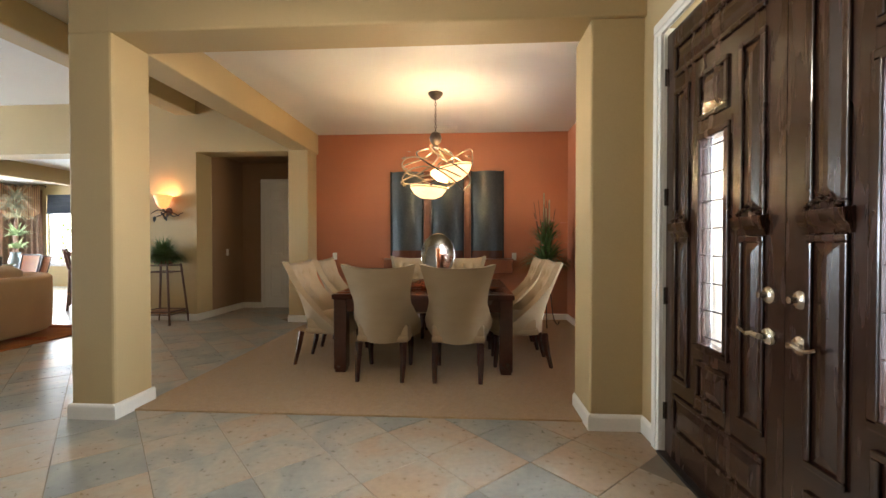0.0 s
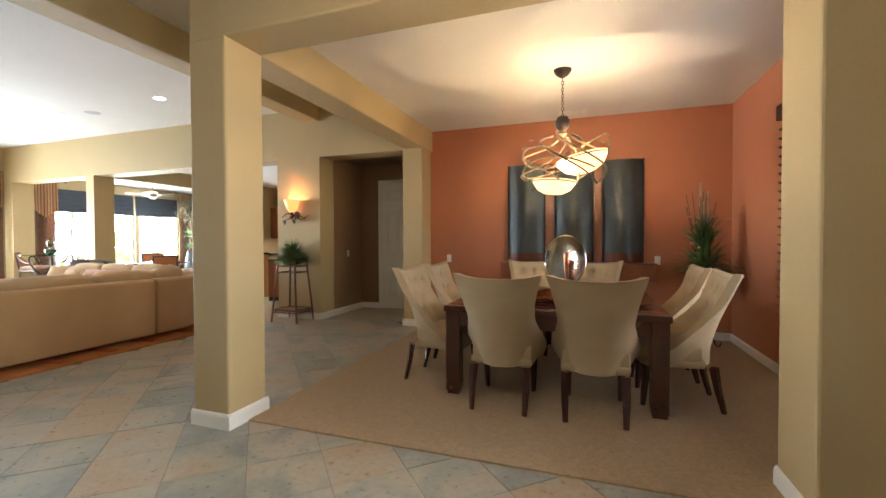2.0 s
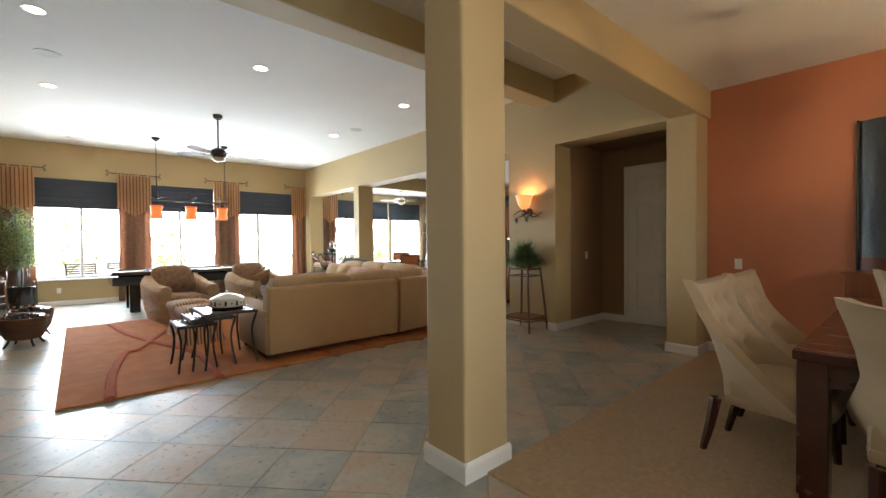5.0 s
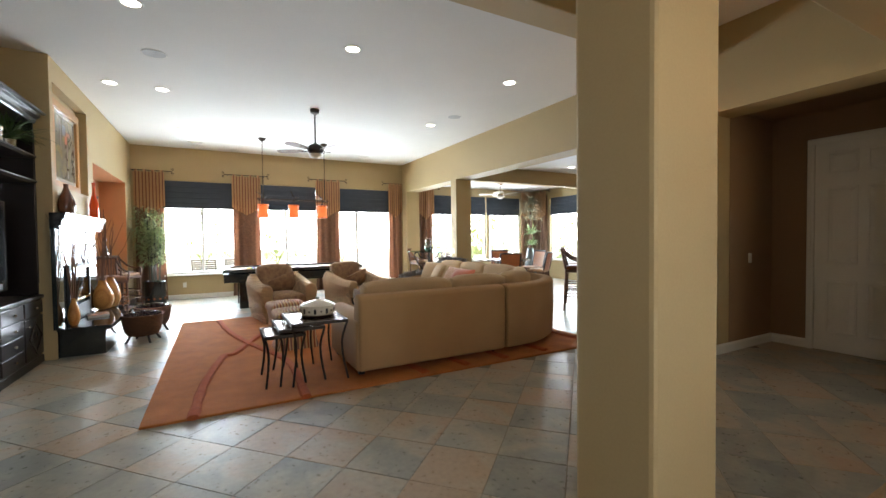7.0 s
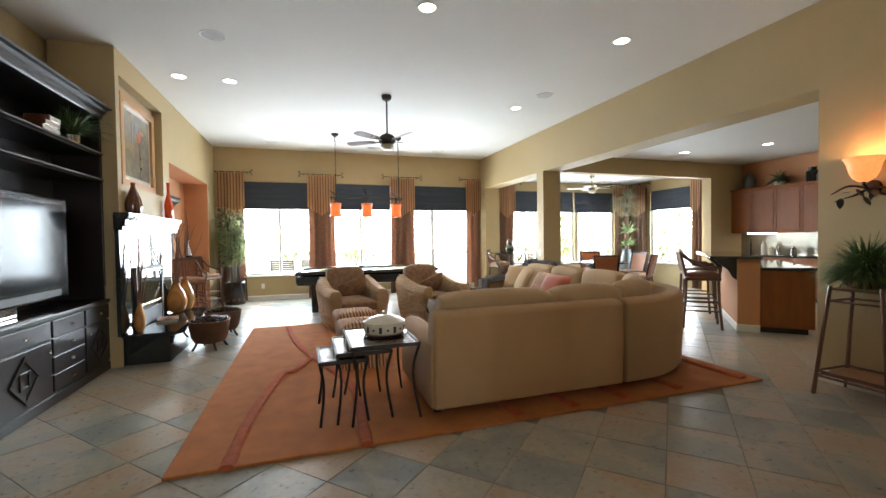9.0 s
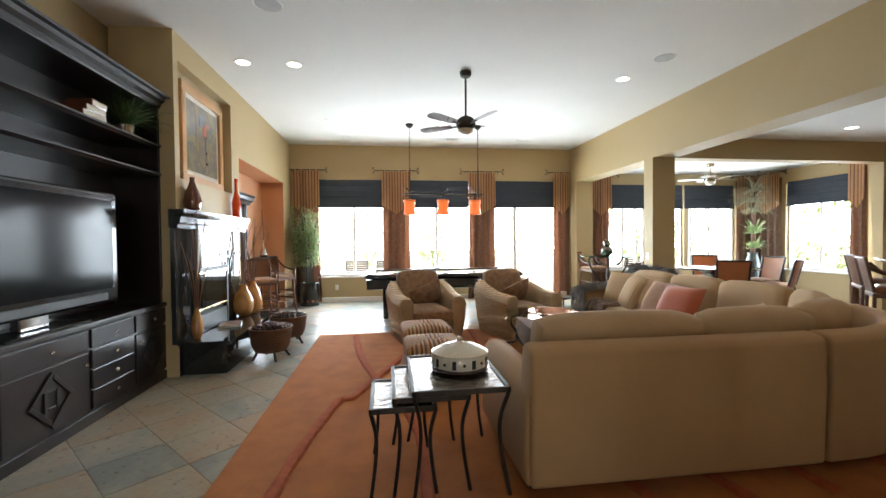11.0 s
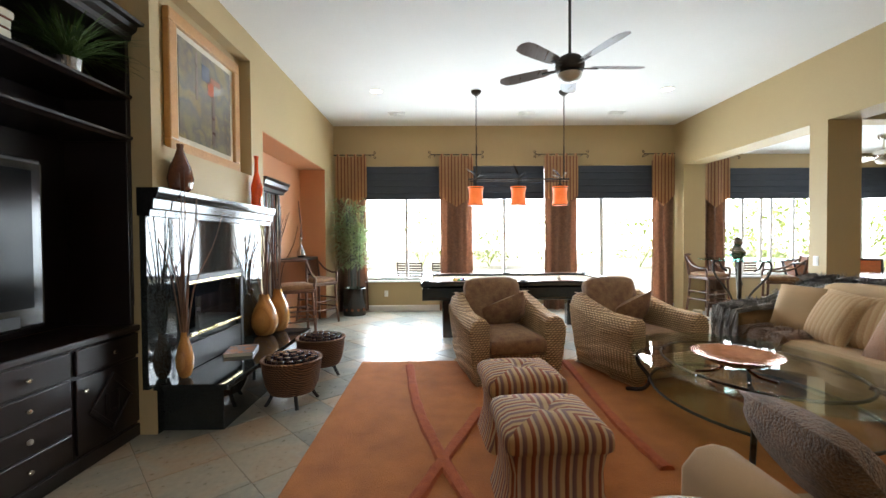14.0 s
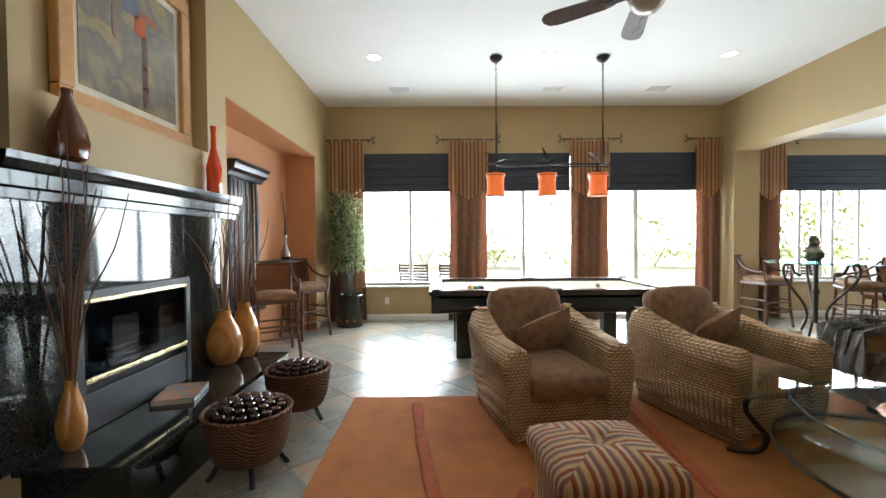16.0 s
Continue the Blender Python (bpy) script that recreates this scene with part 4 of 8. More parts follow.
def atx(x, y, z, rx=0, ry=0, rz=0):
    """The same for things fixed to a wall that runs along x."""
    return pose(x - 0.129, y, z, rx, ry, rz)


def dining_chair(m, label):
    """Tufted wing dining chair; own +y is the way it faces, origin on the floor under the back."""
    c = thing("dining_chair", label, "chair", m, group="chairs round the dining table")
    def half(z):
        pts = [(0.33, 0.285), (0.40, 0.318), (0.50, 0.325), (0.60, 0.29), (0.70, 0.262), (0.82, 0.272), (0.94, 0.30), (1.04, 0.33)]
        for (z0, w0), (z1, w1) in zip(pts, pts[1:]):
            if z <= z1 + 1e-6:
                return w0 + (w1 - w0) * max(0, (z - z0) / (z1 - z0))
        return pts[-1][1]
    def lean(z):
        return 0.05 - 0.20 * max(0, (z - 0.45) / 0.6) ** 1.2
    def wing(z):
        f = max(0, min(1, (z - 0.36) / 0.5))
        return 0.38 * (1 - f) ** 1.6 + 0.07
    n, mrows = 26, 26
    tufts = [(x, z) for z in (0.62, 0.76, 0.90) for x in ((-0.15, 0, 0.15) if z != 0.76 else (-0.075, 0.075))]
    bm = bmesh.new()
    outer, inner = [], []
    for j in range(mrows + 1):
        z0 = 0.33 + 0.71 * j / mrows
        ro, ri = [], []
        for i in range(n + 1):
            u = 2 * i / n - 1
            z = z0
            if j == mrows:
                z = z0 - 0.025 * (1 - u * u) + 0.012 * u ** 6
            hw = half(z0)
            fwd = wing(z0) * abs(u) ** 2.6
            th = 0.085 * (1 - 0.55 * abs(u) ** 4)
            y = lean(z0) + fwd
            ro.append(bm.verts.new((u * hw, y, z)))
            tuftd = -0.036 * sum(math.exp(-((u * hw - tx_) ** 2 + (z0 - tz) ** 2) / 0.0010) for tx_, tz in tufts) + 0.008 * (0.5 < z0 < 1.0)
            ri.append(bm.verts.new((u * (hw - 0.05 * abs(u)), y + th + tuftd, z - (0.004 if j == mrows else 0))))
        outer.append(ro)
        inner.append(ri)
    for g, flip in ((outer, False), (inner, True)):
        for j in range(mrows):
            for i in range(n):
                q = (g[j][i], g[j][i + 1], g[j + 1][i + 1], g[j + 1][i])
                bm.faces.new(tuple(reversed(q)) if flip else q)
    for a, b in ((outer[0], inner[0]), (outer[-1], inner[-1])):
        for i in range(n):
            bm.faces.new((a[i], a[i + 1], b[i + 1], b[i]))
    for k in (0, n):
        for j in range(mrows):
            bm.faces.new((outer[j][k], outer[j + 1][k], inner[j + 1][k], inner[j][k]))
    bmesh.ops.recalc_face_normals(bm, faces=bm.faces)
    part("backrest", bm, LINEN, c, "", True)
    part("seat", soft_box(-0.245, 0.245, 0.13, 0.60, 0.335, 0.50, 0.05, 0.03), LINEN, c, "", True)
    part("apron", soft_box(-0.25, 0.25, 0.11, 0.57, 0.315, 0.40, 0.04, 0.0, 3), LINEN, c, "", True)
    for x, z in tufts:
        part("button", lathe([(0, -0.006), (0.012, 0), (0.008, 0.006), (0, 0.008)], 8, Matrix.Translation((x, lean(z) + 0.058 + wing(z) * abs(x / half(z)) ** 2.6, z)) @ Matrix.Rotation(radians(-90), 4, "X")), LINEN, c)
    for sx in (-1, 1):
        for y, oy in ((0.06, -0.07), (0.52, 0.02)):
            bm = bmesh.new()
            add_tube(bm, [(sx * 0.20, y, 0.34), (sx * 0.205, y + oy * 0.4, 0.17), (sx * 0.20, y + oy, 0.0)], [0.034, 0.027, 0.019], 4)
            part("leg", bm, TABLEW, c, "dark mahogany tapered leg")
    return c


base_chair = dining_chair(at(-0.49, 3.79, 0.012), "beige linen wingback dining chair with mahogany legs at the table")
for x, y, a in ((0.20, 3.79, 0), (-1.44, 4.47, -94), (-1.43, 5.20, -92), (1.10, 4.50, 90), (1.08, 5.20, 90), (-0.50, 6.02, 180), (0.22, 6.02, 180)):
    copy_thing(base_chair, at(x, y, 0.012, 0, 0, a))

t = thing("dining_table", "dark mahogany square dining table with thick legs", "table", at(0, 0, 0.012))
part("tabletop", box(-1.0, 0.72, 4.02, 5.78, 0.70, 0.748, 0.006), TABLEW, t)
for b in ((-0.9, 0.62, 4.06, 4.09), (-0.9, 0.62, 5.71, 5.74)):
    part("apron", box(*b, 0.58, 0.70, 0.003), TABLEW, t)
for b in ((-0.96, -0.93, 4.12, 5.68), (0.65, 0.68, 4.12, 5.68)):
    part("apron", box(*b, 0.58, 0.70, 0.003), TABLEW, t)
for x in (-0.985, 0.585):
    for y in (4.035, 5.645):
        bm = box(x, x + 0.12, y, y + 0.12, 0.03, 0.70, 0.006)
        add_box(bm, x + 0.01, x + 0.11, y + 0.01, y + 0.11, 0.0, 0.03, 0.003)
        part("leg", bm, TABLEW, t)

# things on the table
r = thing("table_runner", "rust silk runner bunched on the dining table", "table linen", at(-0.2, 4.75, 0.762))
bm = bmesh.new()
rows = []
for j in range(13):
    rows.append([bm.verts.new((-0.22 + 0.44 * i / 12, -0.35 + 0.7 * j / 12, 0.012 + 0.05 * math.exp(-((i - 6) / 3.5) ** 2) * (1 + math.sin(j * 1.1)) * 0.6 + 0.008 * math.sin(i * 2.3 + j))) for i in range(13)])
for a, b in zip(rows, rows[1:]):
    for i in range(12):
        bm.faces.new((a[i], a[i + 1], b[i + 1], b[i]))
bmesh.ops.solidify(bm, geom=bm.faces[:], thickness=0.006)
part("cloth", bm, COPPER, r, "", True)
p_ = thing("silver_platter", "oval tarnished silver platter on an easel on the dining table", "platter", at(-0.06, 4.98, 0.76))
bm = lathe([(0, 0.0), (0.12, 0.004), (0.155, 0.012), (0.19, 0.022), (0.195, 0.018), (0.155, 0.004), (0.12, -0.004), (0, -0.006)], 40, Matrix.Translation((0, 0, 0.35)) @ Matrix.Rotation(radians(78), 4, "X"), 1.0, 1.28)
part("dish", bm, SILVER, p_, "", True)
for sx in (-1, 1):
    part("easel_leg", tube([(sx * 0.08, -0.06, 0.0), (sx * 0.07, 0.02, 0.10), (sx * 0.03, 0.09, 0.30)], 0.007, 6), IRON, p_)
part("easel_back", tube([(0, 0.20, 0.0), (0, 0.09, 0.34)], 0.007, 6), IRON, p_)
cst = thing("candlestick", "slim copper candlestick in front of the platter", "candlestick", at(-0.04, 4.78, 0.76))
part("stem", lathe([(0.055, 0), (0.05, 0.012), (0.015, 0.03), (0.012, 0.2), (0.02, 0.30), (0.03, 0.42), (0.026, 0.43), (0, 0.43)], 16), COPPER, cst, "", True)
bw = thing("table_ornament", "small patterned copper dish on the dining table", "dish", at(0.52, 4.45, 0.762))
part("dish", lathe([(0, 0), (0.04, 0), (0.10, 0.018), (0.10, 0.022), (0.04, 0.006), (0, 0.006)], 20, None, 1.3, 0.8), COPPER, bw, "", True)

# wall panels and shelf
ws = thing("wall_art_panels", "three curved blue-grey metal panels with wood strips on the wall", "wall art", atx(0, 6.88, 0))
for x0, x1 in ((-0.87, -0.37), (-0.20, 0.29), (0.44, 0.93)):
    bm = bmesh.new()
    n = 16
    fr = [[bm.verts.new((x0 + (x1 - x0) * i / n, -0.03 - 0.085 * math.sin(math.pi * i / n), z)) for i in range(n + 1)] for z in (1.12, 2.40)]
    for i in range(n):
        bm.faces.new((fr[0][i], fr[0][i + 1], fr[1][i + 1], fr[1][i]))
    bmesh.ops.solidify(bm, geom=bm.faces[:], thickness=0.012)
    part("metal_panel", bm, SLATEMETAL, ws, "blue-grey patinated metal panel", True)
    bm = bmesh.new()
    fr = [[bm.verts.new((x0 + (x1 - x0) * i / n, -0.032 - 0.087 * math.sin(math.pi * i / n), z)) for i in range(n + 1)] for z in (1.0, 1.125)]
    for i in range(n):
        bm.faces.new((fr[0][i], fr[0][i + 1], fr[1][i + 1], fr[1][i]))
    bmesh.ops.solidify(bm, geom=bm.faces[:], thickness=0.012)
    part("wood_band", bm, REDWOOD, ws, "red-brown wood band", True)
    for x in (x0 - 0.02, x1):
        part("edge_strip", box(x, x + 0.02, -0.05, 0, 1.0, 2.41, 0.003), BLACK, ws)
for x0, x1 in ((-0.345, -0.225), (0.315, 0.415)):
    part("wood_strip", box(x0, x1, -0.045, 0, 1.0, 2.41, 0.006), REDWOOD, ws, "red-brown wood strip")
cs_ = thing("wall_shelf", "red-brown wooden wall-hung console shelf under the metal panels", "shelf", atx(0, 6.88, 0))
part("shelf_body", box(-0.95, 1.06, -0.30, 0, 0.77, 0.985, 0.008), REDWOOD, cs_)
part("shelf_top", box(-0.97, 1.08, -0.32, 0, 0.988, 1.0, 0.003), REDWOOD, cs_)


def wall_plate(m, label="white light switch plate on the wall"):
    s = thing("switch_plate", label, "switch", m)
    part("plate", box(-0.036, 0.036, -0.006, 0, -0.058, 0.058, 0.003), WHITE, s)
    part("rocker", box(-0.016, 0.016, -0.010, -0.006, -0.033, 0.033, 0.002), WHITE, s)


for m in (atx(-1.83, 6.885, 1.03), atx(1.12, 6.885, 1.03), pose(-4.084, 7.35, 1.08, 0, 0, 90), pose(-9.81, N, 1.06)):
    wall_plate(m)
wall_plate(pose(W, 1.0, 0.33, 0, 0, 90), "white power outlet plate low on the wall")

# corner arrangement on an iron stand
pl = thing("floral_arrangement", "tall dried and silk flower arrangement on a scrolled iron stand", "plant", at(1.45, 6.45, 0.012))
for a in (0.4, 2.5, 4.6):
    pts = [(0.05 * math.cos(a), 0.05 * math.sin(a), 0.72), (0.09 * math.cos(a), 0.09 * math.sin(a), 0.4), (0.13 * math.cos(a), 0.13 * math.sin(a), 0.12), (0.20 * math.cos(a), 0.20 * math.sin(a), 0.0), (0.24 * math.cos(a), 0.24 * math.sin(a), 0.05)]
    part("stand_leg", tube(curve_pts(pts, 4), 0.008, 6), IRON, pl, "scrolled iron leg")
part("urn", lathe([(0.06, 0.66), (0.10, 0.72), (0.15, 0.80), (0.16, 0.88), (0.13, 0.92), (0.0, 0.92)], 18), BROWNVASE, pl, "dark urn", True)
bm = bmesh.new()
tuft(bm, (0, 0, 0.9), 190, 0.50, 0.035, 1.0, 1.5, 0.6)
tuft(bm, (0, 0, 1.2), 110, 0.42, 0.022, 0.9, 0.8, 0.9)
tuft(bm, (0, 0, 1.05), 60, 0.35, 0.02, 0.6, 0.7, 1.0)
tuft(bm, (0, 0, 1.35), 30, 0.30, 0.018, 0.6, 0.6, 1.0)
part("foliage", bm, LEAF, pl, "dark green silk leaves")
bm = bmesh.new()
for k in range(14):
    a, s = RND.uniform(0, 6.3), RND.uniform(0.03, 0.20)
    add_tube(bm, [(0, 0, 0.9), (s * 0.5 * math.cos(a), s * 0.5 * math.sin(a), 1.3), (s * math.cos(a), s * math.sin(a), RND.uniform(1.5, 1.95))], 0.005, 4)
part("stems", bm, TWIG, pl, "dry brown stems")
bm = bmesh.new()
for x, z in ((-0.03, 1.98), (0.05, 1.88), (0.0, 1.75)):
    add_tube(bm, [(x, 0.02, 0.9), (x, 0.02, z)], 0.011, 8)
part("bamboo_canes", bm, DRYLEAF, pl, "pale bamboo canes")
bm = bmesh.new()
for k in range(26):
    a, s = RND.uniform(0, 6.3), RND.uniform(0.12, 0.30)
    add_lathe(bm, [(0, -0.015), (0.02, 0), (0, 0.015)], 6, Matrix.Translation((s * math.cos(a), s * math.sin(a), RND.uniform(1.1, 1.6))))
part("blossoms", bm, RUSTFAB, pl, "rust red blossoms")

# dining window with a dark wood blind
wb = thing("wooden_blind", "dark brown wooden venetian blind, lowered, with tapes", "window blind", pose(1.835, 3.78, 0))
part("headrail", box(-0.06, 0, 0, 1.63, 2.42, 2.56, 0.006), DARK, wb)
for k in range(22):
    z = 0.60 + k * 0.082
    part("slat", box(-0.052, -0.006, 0.02, 1.61, z, z + 0.006, 0.0, 1, Matrix.Translation((-0.03, 0, z)) @ Matrix.Rotation(radians(28), 4, "Y") @ Matrix.Translation((0.03, 0, -z))), DARK, wb)
for y in (0.25, 1.35):
    part("tape", box(-0.058, -0.056, y, y + 0.03, 0.58, 2.44), DARK, wb)

# chandelier
ch = thing("chandelier", "bronze vine chandelier with two tilted alabaster glass bowls, lit", "chandelier", at(-0.10, 5.14, -0.065))
part("canopy", lathe([(0.02, 3.02), (0.06, 3.045), (0.085, 3.08), (0.09, 3.098), (0, 3.098)], 24), IRON, ch, "", True)
for k in range(12):
    z = 3.0 - k * 0.033
    ring = [(0.012 * math.cos(a), 0.0, z + 0.021 * math.sin(a)) if k % 2 else (0.0, 0.012 * math.cos(a), z + 0.021 * math.sin(a)) for a in [i * math.pi / 5 for i in range(10)]]
    part("chain_link", tube(ring, 0.0035, 5, True), IRON, ch)
part("urn_knob", lathe([(0.02, 2.42), (0.045, 2.45), (0.03, 2.48), (0.065, 2.52), (0.075, 2.57), (0.055, 2.62), (0.025, 2.635), (0, 2.64)], 18), IRON, ch, "", True)
for k in range(6):
    a0 = k * 1.05
    pts = []
    for s in range(9):
        f = s / 8
        rr = 0.06 + 0.36 * math.sin(f * math.pi * 0.62 + 0.1)
        a = a0 + f * 2.6
        pts.append((rr * math.cos(a), rr * math.sin(a), 2.44 - 0.50 * f ** 1.1 + 0.03 * math.sin(a * 2)))
    cp = curve_pts(pts, 3)
    part("vine", tube(cp, [0.013 - 0.006 * i / len(cp) for i in range(len(cp))], 6), BRONZE if k % 3 else IRON, ch, "", True)
for k in range(2):
    pts = [(0.40 * math.cos(a + k), 0.40 * math.sin(a + k), 2.22 - k * 0.12 + 0.06 * math.sin(2 * a + k)) for a in [i * 2 * math.pi / 26 for i in range(20)]]
    part("vine", tube(pts, 0.009, 6), BRONZE, ch, "", True)
for k in range(22):
    a, z = RND.uniform(0, 6.28), RND.uniform(1.98, 2.38)
    bm = bmesh.new()
    blade_leaf(bm, (0.36 * math.cos(a), 0.36 * math.sin(a), z), (math.cos(a + 1.2), math.sin(a + 1.2), RND.uniform(-0.6, 0.5)), 0.11, 0.05, 0.3, 3)
    bmesh.ops.solidify(bm, geom=bm.faces[:], thickness=0.004)
    part("leaf", bm, BRONZE, ch)
BOWL = [(0, 0), (0.08, 0.008), (0.14, 0.04), (0.175, 0.09), (0.185, 0.12), (0.178, 0.12), (0.165, 0.09), (0.13, 0.046), (0.075, 0.018), (0, 0.010)]
for x, y, z, tilt, s in ((-0.08, -0.14, 1.825, 4, 1.15), (0.22, -0.04, 2.04, -13, 1.36)):
    mm = Matrix.Translation((x, y, z)) @ Matrix.Rotation(radians(tilt), 4, "Y") @ Matrix.Scale(s, 4)
    part("glass_bowl", lathe(BOWL, 32, mm), ALABASTER, ch, "glowing amber alabaster glass bowl", True)
    pts = [mm @ Vector((0.19 * math.cos(a), 0.19 * math.sin(a), 0.105)) for a in [i * math.pi / 14 for i in range(28)]]
    part("bowl_ring", tube(pts, 0.006, 6, True), IRON, ch)
    part("bowl_arm", tube(curve_pts([mm @ Vector((0.19, 0, 0.105)), mm @ Vector((0.20, 0.05, 0.25)), (0.12, 0.05, 2.3), (0.02, 0, 2.44)], 5), 0.010, 6), BRONZE, ch, "", True)
    lamp = new("chandelier_bulb", bpy.data.lights.new("chandelier_bulb", "POINT"))
    lamp.data.energy, lamp.data.color, lamp.data.shadow_soft_size = 23, (1.0, 0.73, 0.42), 0.015
    lamp.location = (x - 0.14, y + 5.075, z - 0.065 + 0.15 * s)

# ceiling vent of the dining room
def ceiling_vent(m, w=0.36, d=0.16, label="white louvred ceiling air vent"):
    v = thing("ceiling_vent", label, "vent", m, group="ceiling vents")
    for b in ((-w / 2, w / 2, -d / 2, -d / 2 + 0.02), (-w / 2, w / 2, d / 2 - 0.02, d / 2), (-w / 2, -w / 2 + 0.02, -d / 2, d / 2), (w / 2 - 0.02, w / 2, -d / 2, d / 2), (-0.008, 0.008, -d / 2, d / 2)):
        part("vent_frame", box(*b, -0.010, 0.0, 0.002), WHITE, v)
    part("backing", box(-w / 2 + 0.01, w / 2 - 0.01, -d / 2 + 0.01, d / 2 - 0.01, -0.002, -0.0005), BLACK, v)
    for k in range(6):
        y = -d / 2 + 0.03 + k * (d - 0.06) / 5
        part("slat", box(-w / 2 + 0.02, w / 2 - 0.02, y - 0.006, y + 0.004, -0.008, -0.004), WHITE, v)


ceiling_vent(pose(-0.1, 6.55, DCEIL))

# foyer pendant seen at the top edge: bead-fringed drum
fd = thing("foyer_pendant", "round dark pendant with a hanging bead fringe", "pendant lamp", pose(-0.61, 1.75, -0.045))
part("stem", tube([(0, 0, 3.66), (0, 0, 2.70)], 0.012, 8), IRON, fd)
part("drum", lathe([(0.0, 2.56), (0.30, 2.56), (0.34, 2.60), (0.30, 2.70), (0.02, 2.72), (0, 2.72)], 36), IRON, fd, "dark bronze drum", True)
bm = bmesh.new()
for k in range(96):
    a = k * 2 * math.pi / 96
    add_tube(bm, [(0.325 * math.cos(a), 0.325 * math.sin(a), 2.585), (0.325 * math.cos(a), 0.325 * math.sin(a), 2.50)], 0.0045, 4)
part("bead_fringe", bm, COPPER, fd, "copper bead fringe")

# ---- living room ----
ELSEWHERE = set(bpy.data.objects)


def lay(x, y, z, rx=0, ry=0, rz=0):
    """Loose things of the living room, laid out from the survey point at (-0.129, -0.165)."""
    return pose(x - 0.129, y - 0.165, z, rx, ry, rz)


# rug with raised ribs
rug = thing("area_rug", "rust wool area rug with raised red ribs on the tile floor", "rug", lay(0, 0, 0))
part("field", box(-9.21, -4.866, 1.323, 6.15, 0.0, 0.022, 0.008), RUG, rug)
for pts in (
        [(-4.85, 1.66), (-5.68, 1.72), (-6.58, 1.88), (-6.66, 1.99), (-7.13, 2.18), (-7.87, 2.48)],
        [(-9.02, 1.85), (-7.98, 1.98), (-7.13, 2.18), (-6.03, 2.5), (-4.86, 2.49)],
        [(-9.1, 3.51), (-7.63, 3.43), (-7.0, 3.45)],
        [(-4.92, 3.65), (-5.3, 3.6), (-6.0, 3.5)], [(-4.92, 4.14), (-5.4, 4.1), (-6.2, 4.3)], [(-4.92, 4.64), (-5.5, 4.6), (-6.4, 4.7)],
        [(-4.93, 5.22), (-5.4, 5.2), (-6.4, 5.3)], [(-4.93, 5.98), (-5.7, 5.96), (-6.4, 5.9)], [(-9.1, 4.9), (-8.2, 4.6), (-7.3, 4.8)]):
    cp = curve_pts([(x, y, 0.026) for x, y in pts], 7)
    bm = bmesh.new()
    add_tube(bm, cp, [0.042 * (1 + 0.10 * math.sin(i * 1.9)) for i in range(len(cp))], 8, False, 0.55)
    part("rib", bm, RIB, rug, "raised red-rust rib", True)

# sectional sofa
BACK_PATH = [(-5.17, 3.02), (-5.17, 3.6), (-5.17, 4.2), (-5.17, 4.74)]
CORNER_PATH = [(-5.17, 4.76), (-5.21, 5.2), (-5.42, 5.62), (-5.78, 5.95), (-6.25, 6.08)]
LONG_PATH = [(-6.27, 6.08), (-7.0, 6.08), (-7.9, 6.08), (-8.75, 6.08)]


def follow(path, prof, steps=5, rise=None):
    """A closed profile of (inward, z), carried along a path in plan; inward is to the left of the way walked. rise: factor on z for a place."""
    cp = curve_pts([(x, y, 0) for x, y in path], steps)
    bm = bmesh.new()
    rings = []
    for i, p in enumerate(cp):
        d = (cp[min(i + 1, len(cp) - 1)] - cp[max(i - 1, 0)]).normalized()
        left = Vector((-d.y, d.x, 0))
        k_ = rise(p) if rise else 1.0
        rings.append([bm.verts.new(p + left * o + Vector((0, 0, z * k_))) for o, z in prof])
    n = len(prof)
    for a, b in zip(rings, rings[1:]):
        for k in range(n):
            bm.faces.new((a[k], a[(k + 1) % n], b[(k + 1) % n], b[k]))
    bm.faces.new(rings[0])
    bm.faces.new(list(reversed(rings[-1])))
    bmesh.ops.recalc_face_normals(bm, faces=bm.faces)
    es = [e for e in bm.edges if e.calc_face_angle(0) > 0.9]
    bmesh.ops.bevel(bm, geom=es, offset=0.03, segments=3, affect="EDGES", profile=0.6)
    return bm


sofa = thing("sectional_sofa", "tan upholstered curved sectional sofa with loose cushions on the rug", "sofa", lay(0, 0, 0.022))
BACK = [(-0.10, 0.06), (-0.115, 0.45), (-0.112, 0.745), (-0.09, 0.785), (0.02, 0.80), (0.05, 0.77), (0.12, 0.45), (0.12, 0.06)]
BASE = [(0.10, 0.06), (0.10, 0.28), (0.90, 0.28), (0.93, 0.26), (0.93, 0.06)]
SEAT = [(0.14, 0.285), (0.14, 0.43), (0.50, 0.455), (0.90, 0.44), (0.955, 0.39), (0.955, 0.31), (0.92, 0.285)]
for pth in (BACK_PATH, CORNER_PATH, LONG_PATH):
    part("backrest", follow(pth, BACK), SOFA, sofa, "", True)
    part("base", follow(pth, BASE), SOFA, sofa, "", True)
part("seat_cushion", follow([(-5.17, 3.24), (-5.17, 4.0), (-5.17, 4.68)], SEAT), CUSH, sofa, "", True)
part("seat_cushion", follow(CORNER_PATH, SEAT), CUSH, sofa, "", True)
part("seat_cushion", follow([(-6.3, 6.08), (-6.8, 6.08), (-7.38, 6.08)], SEAT), CUSH, sofa, "", True)
part("seat_cushion", follow([(-7.40, 6.08), (-8.0, 6.08), (-8.55, 6.08)], SEAT), CUSH, sofa, "", True)
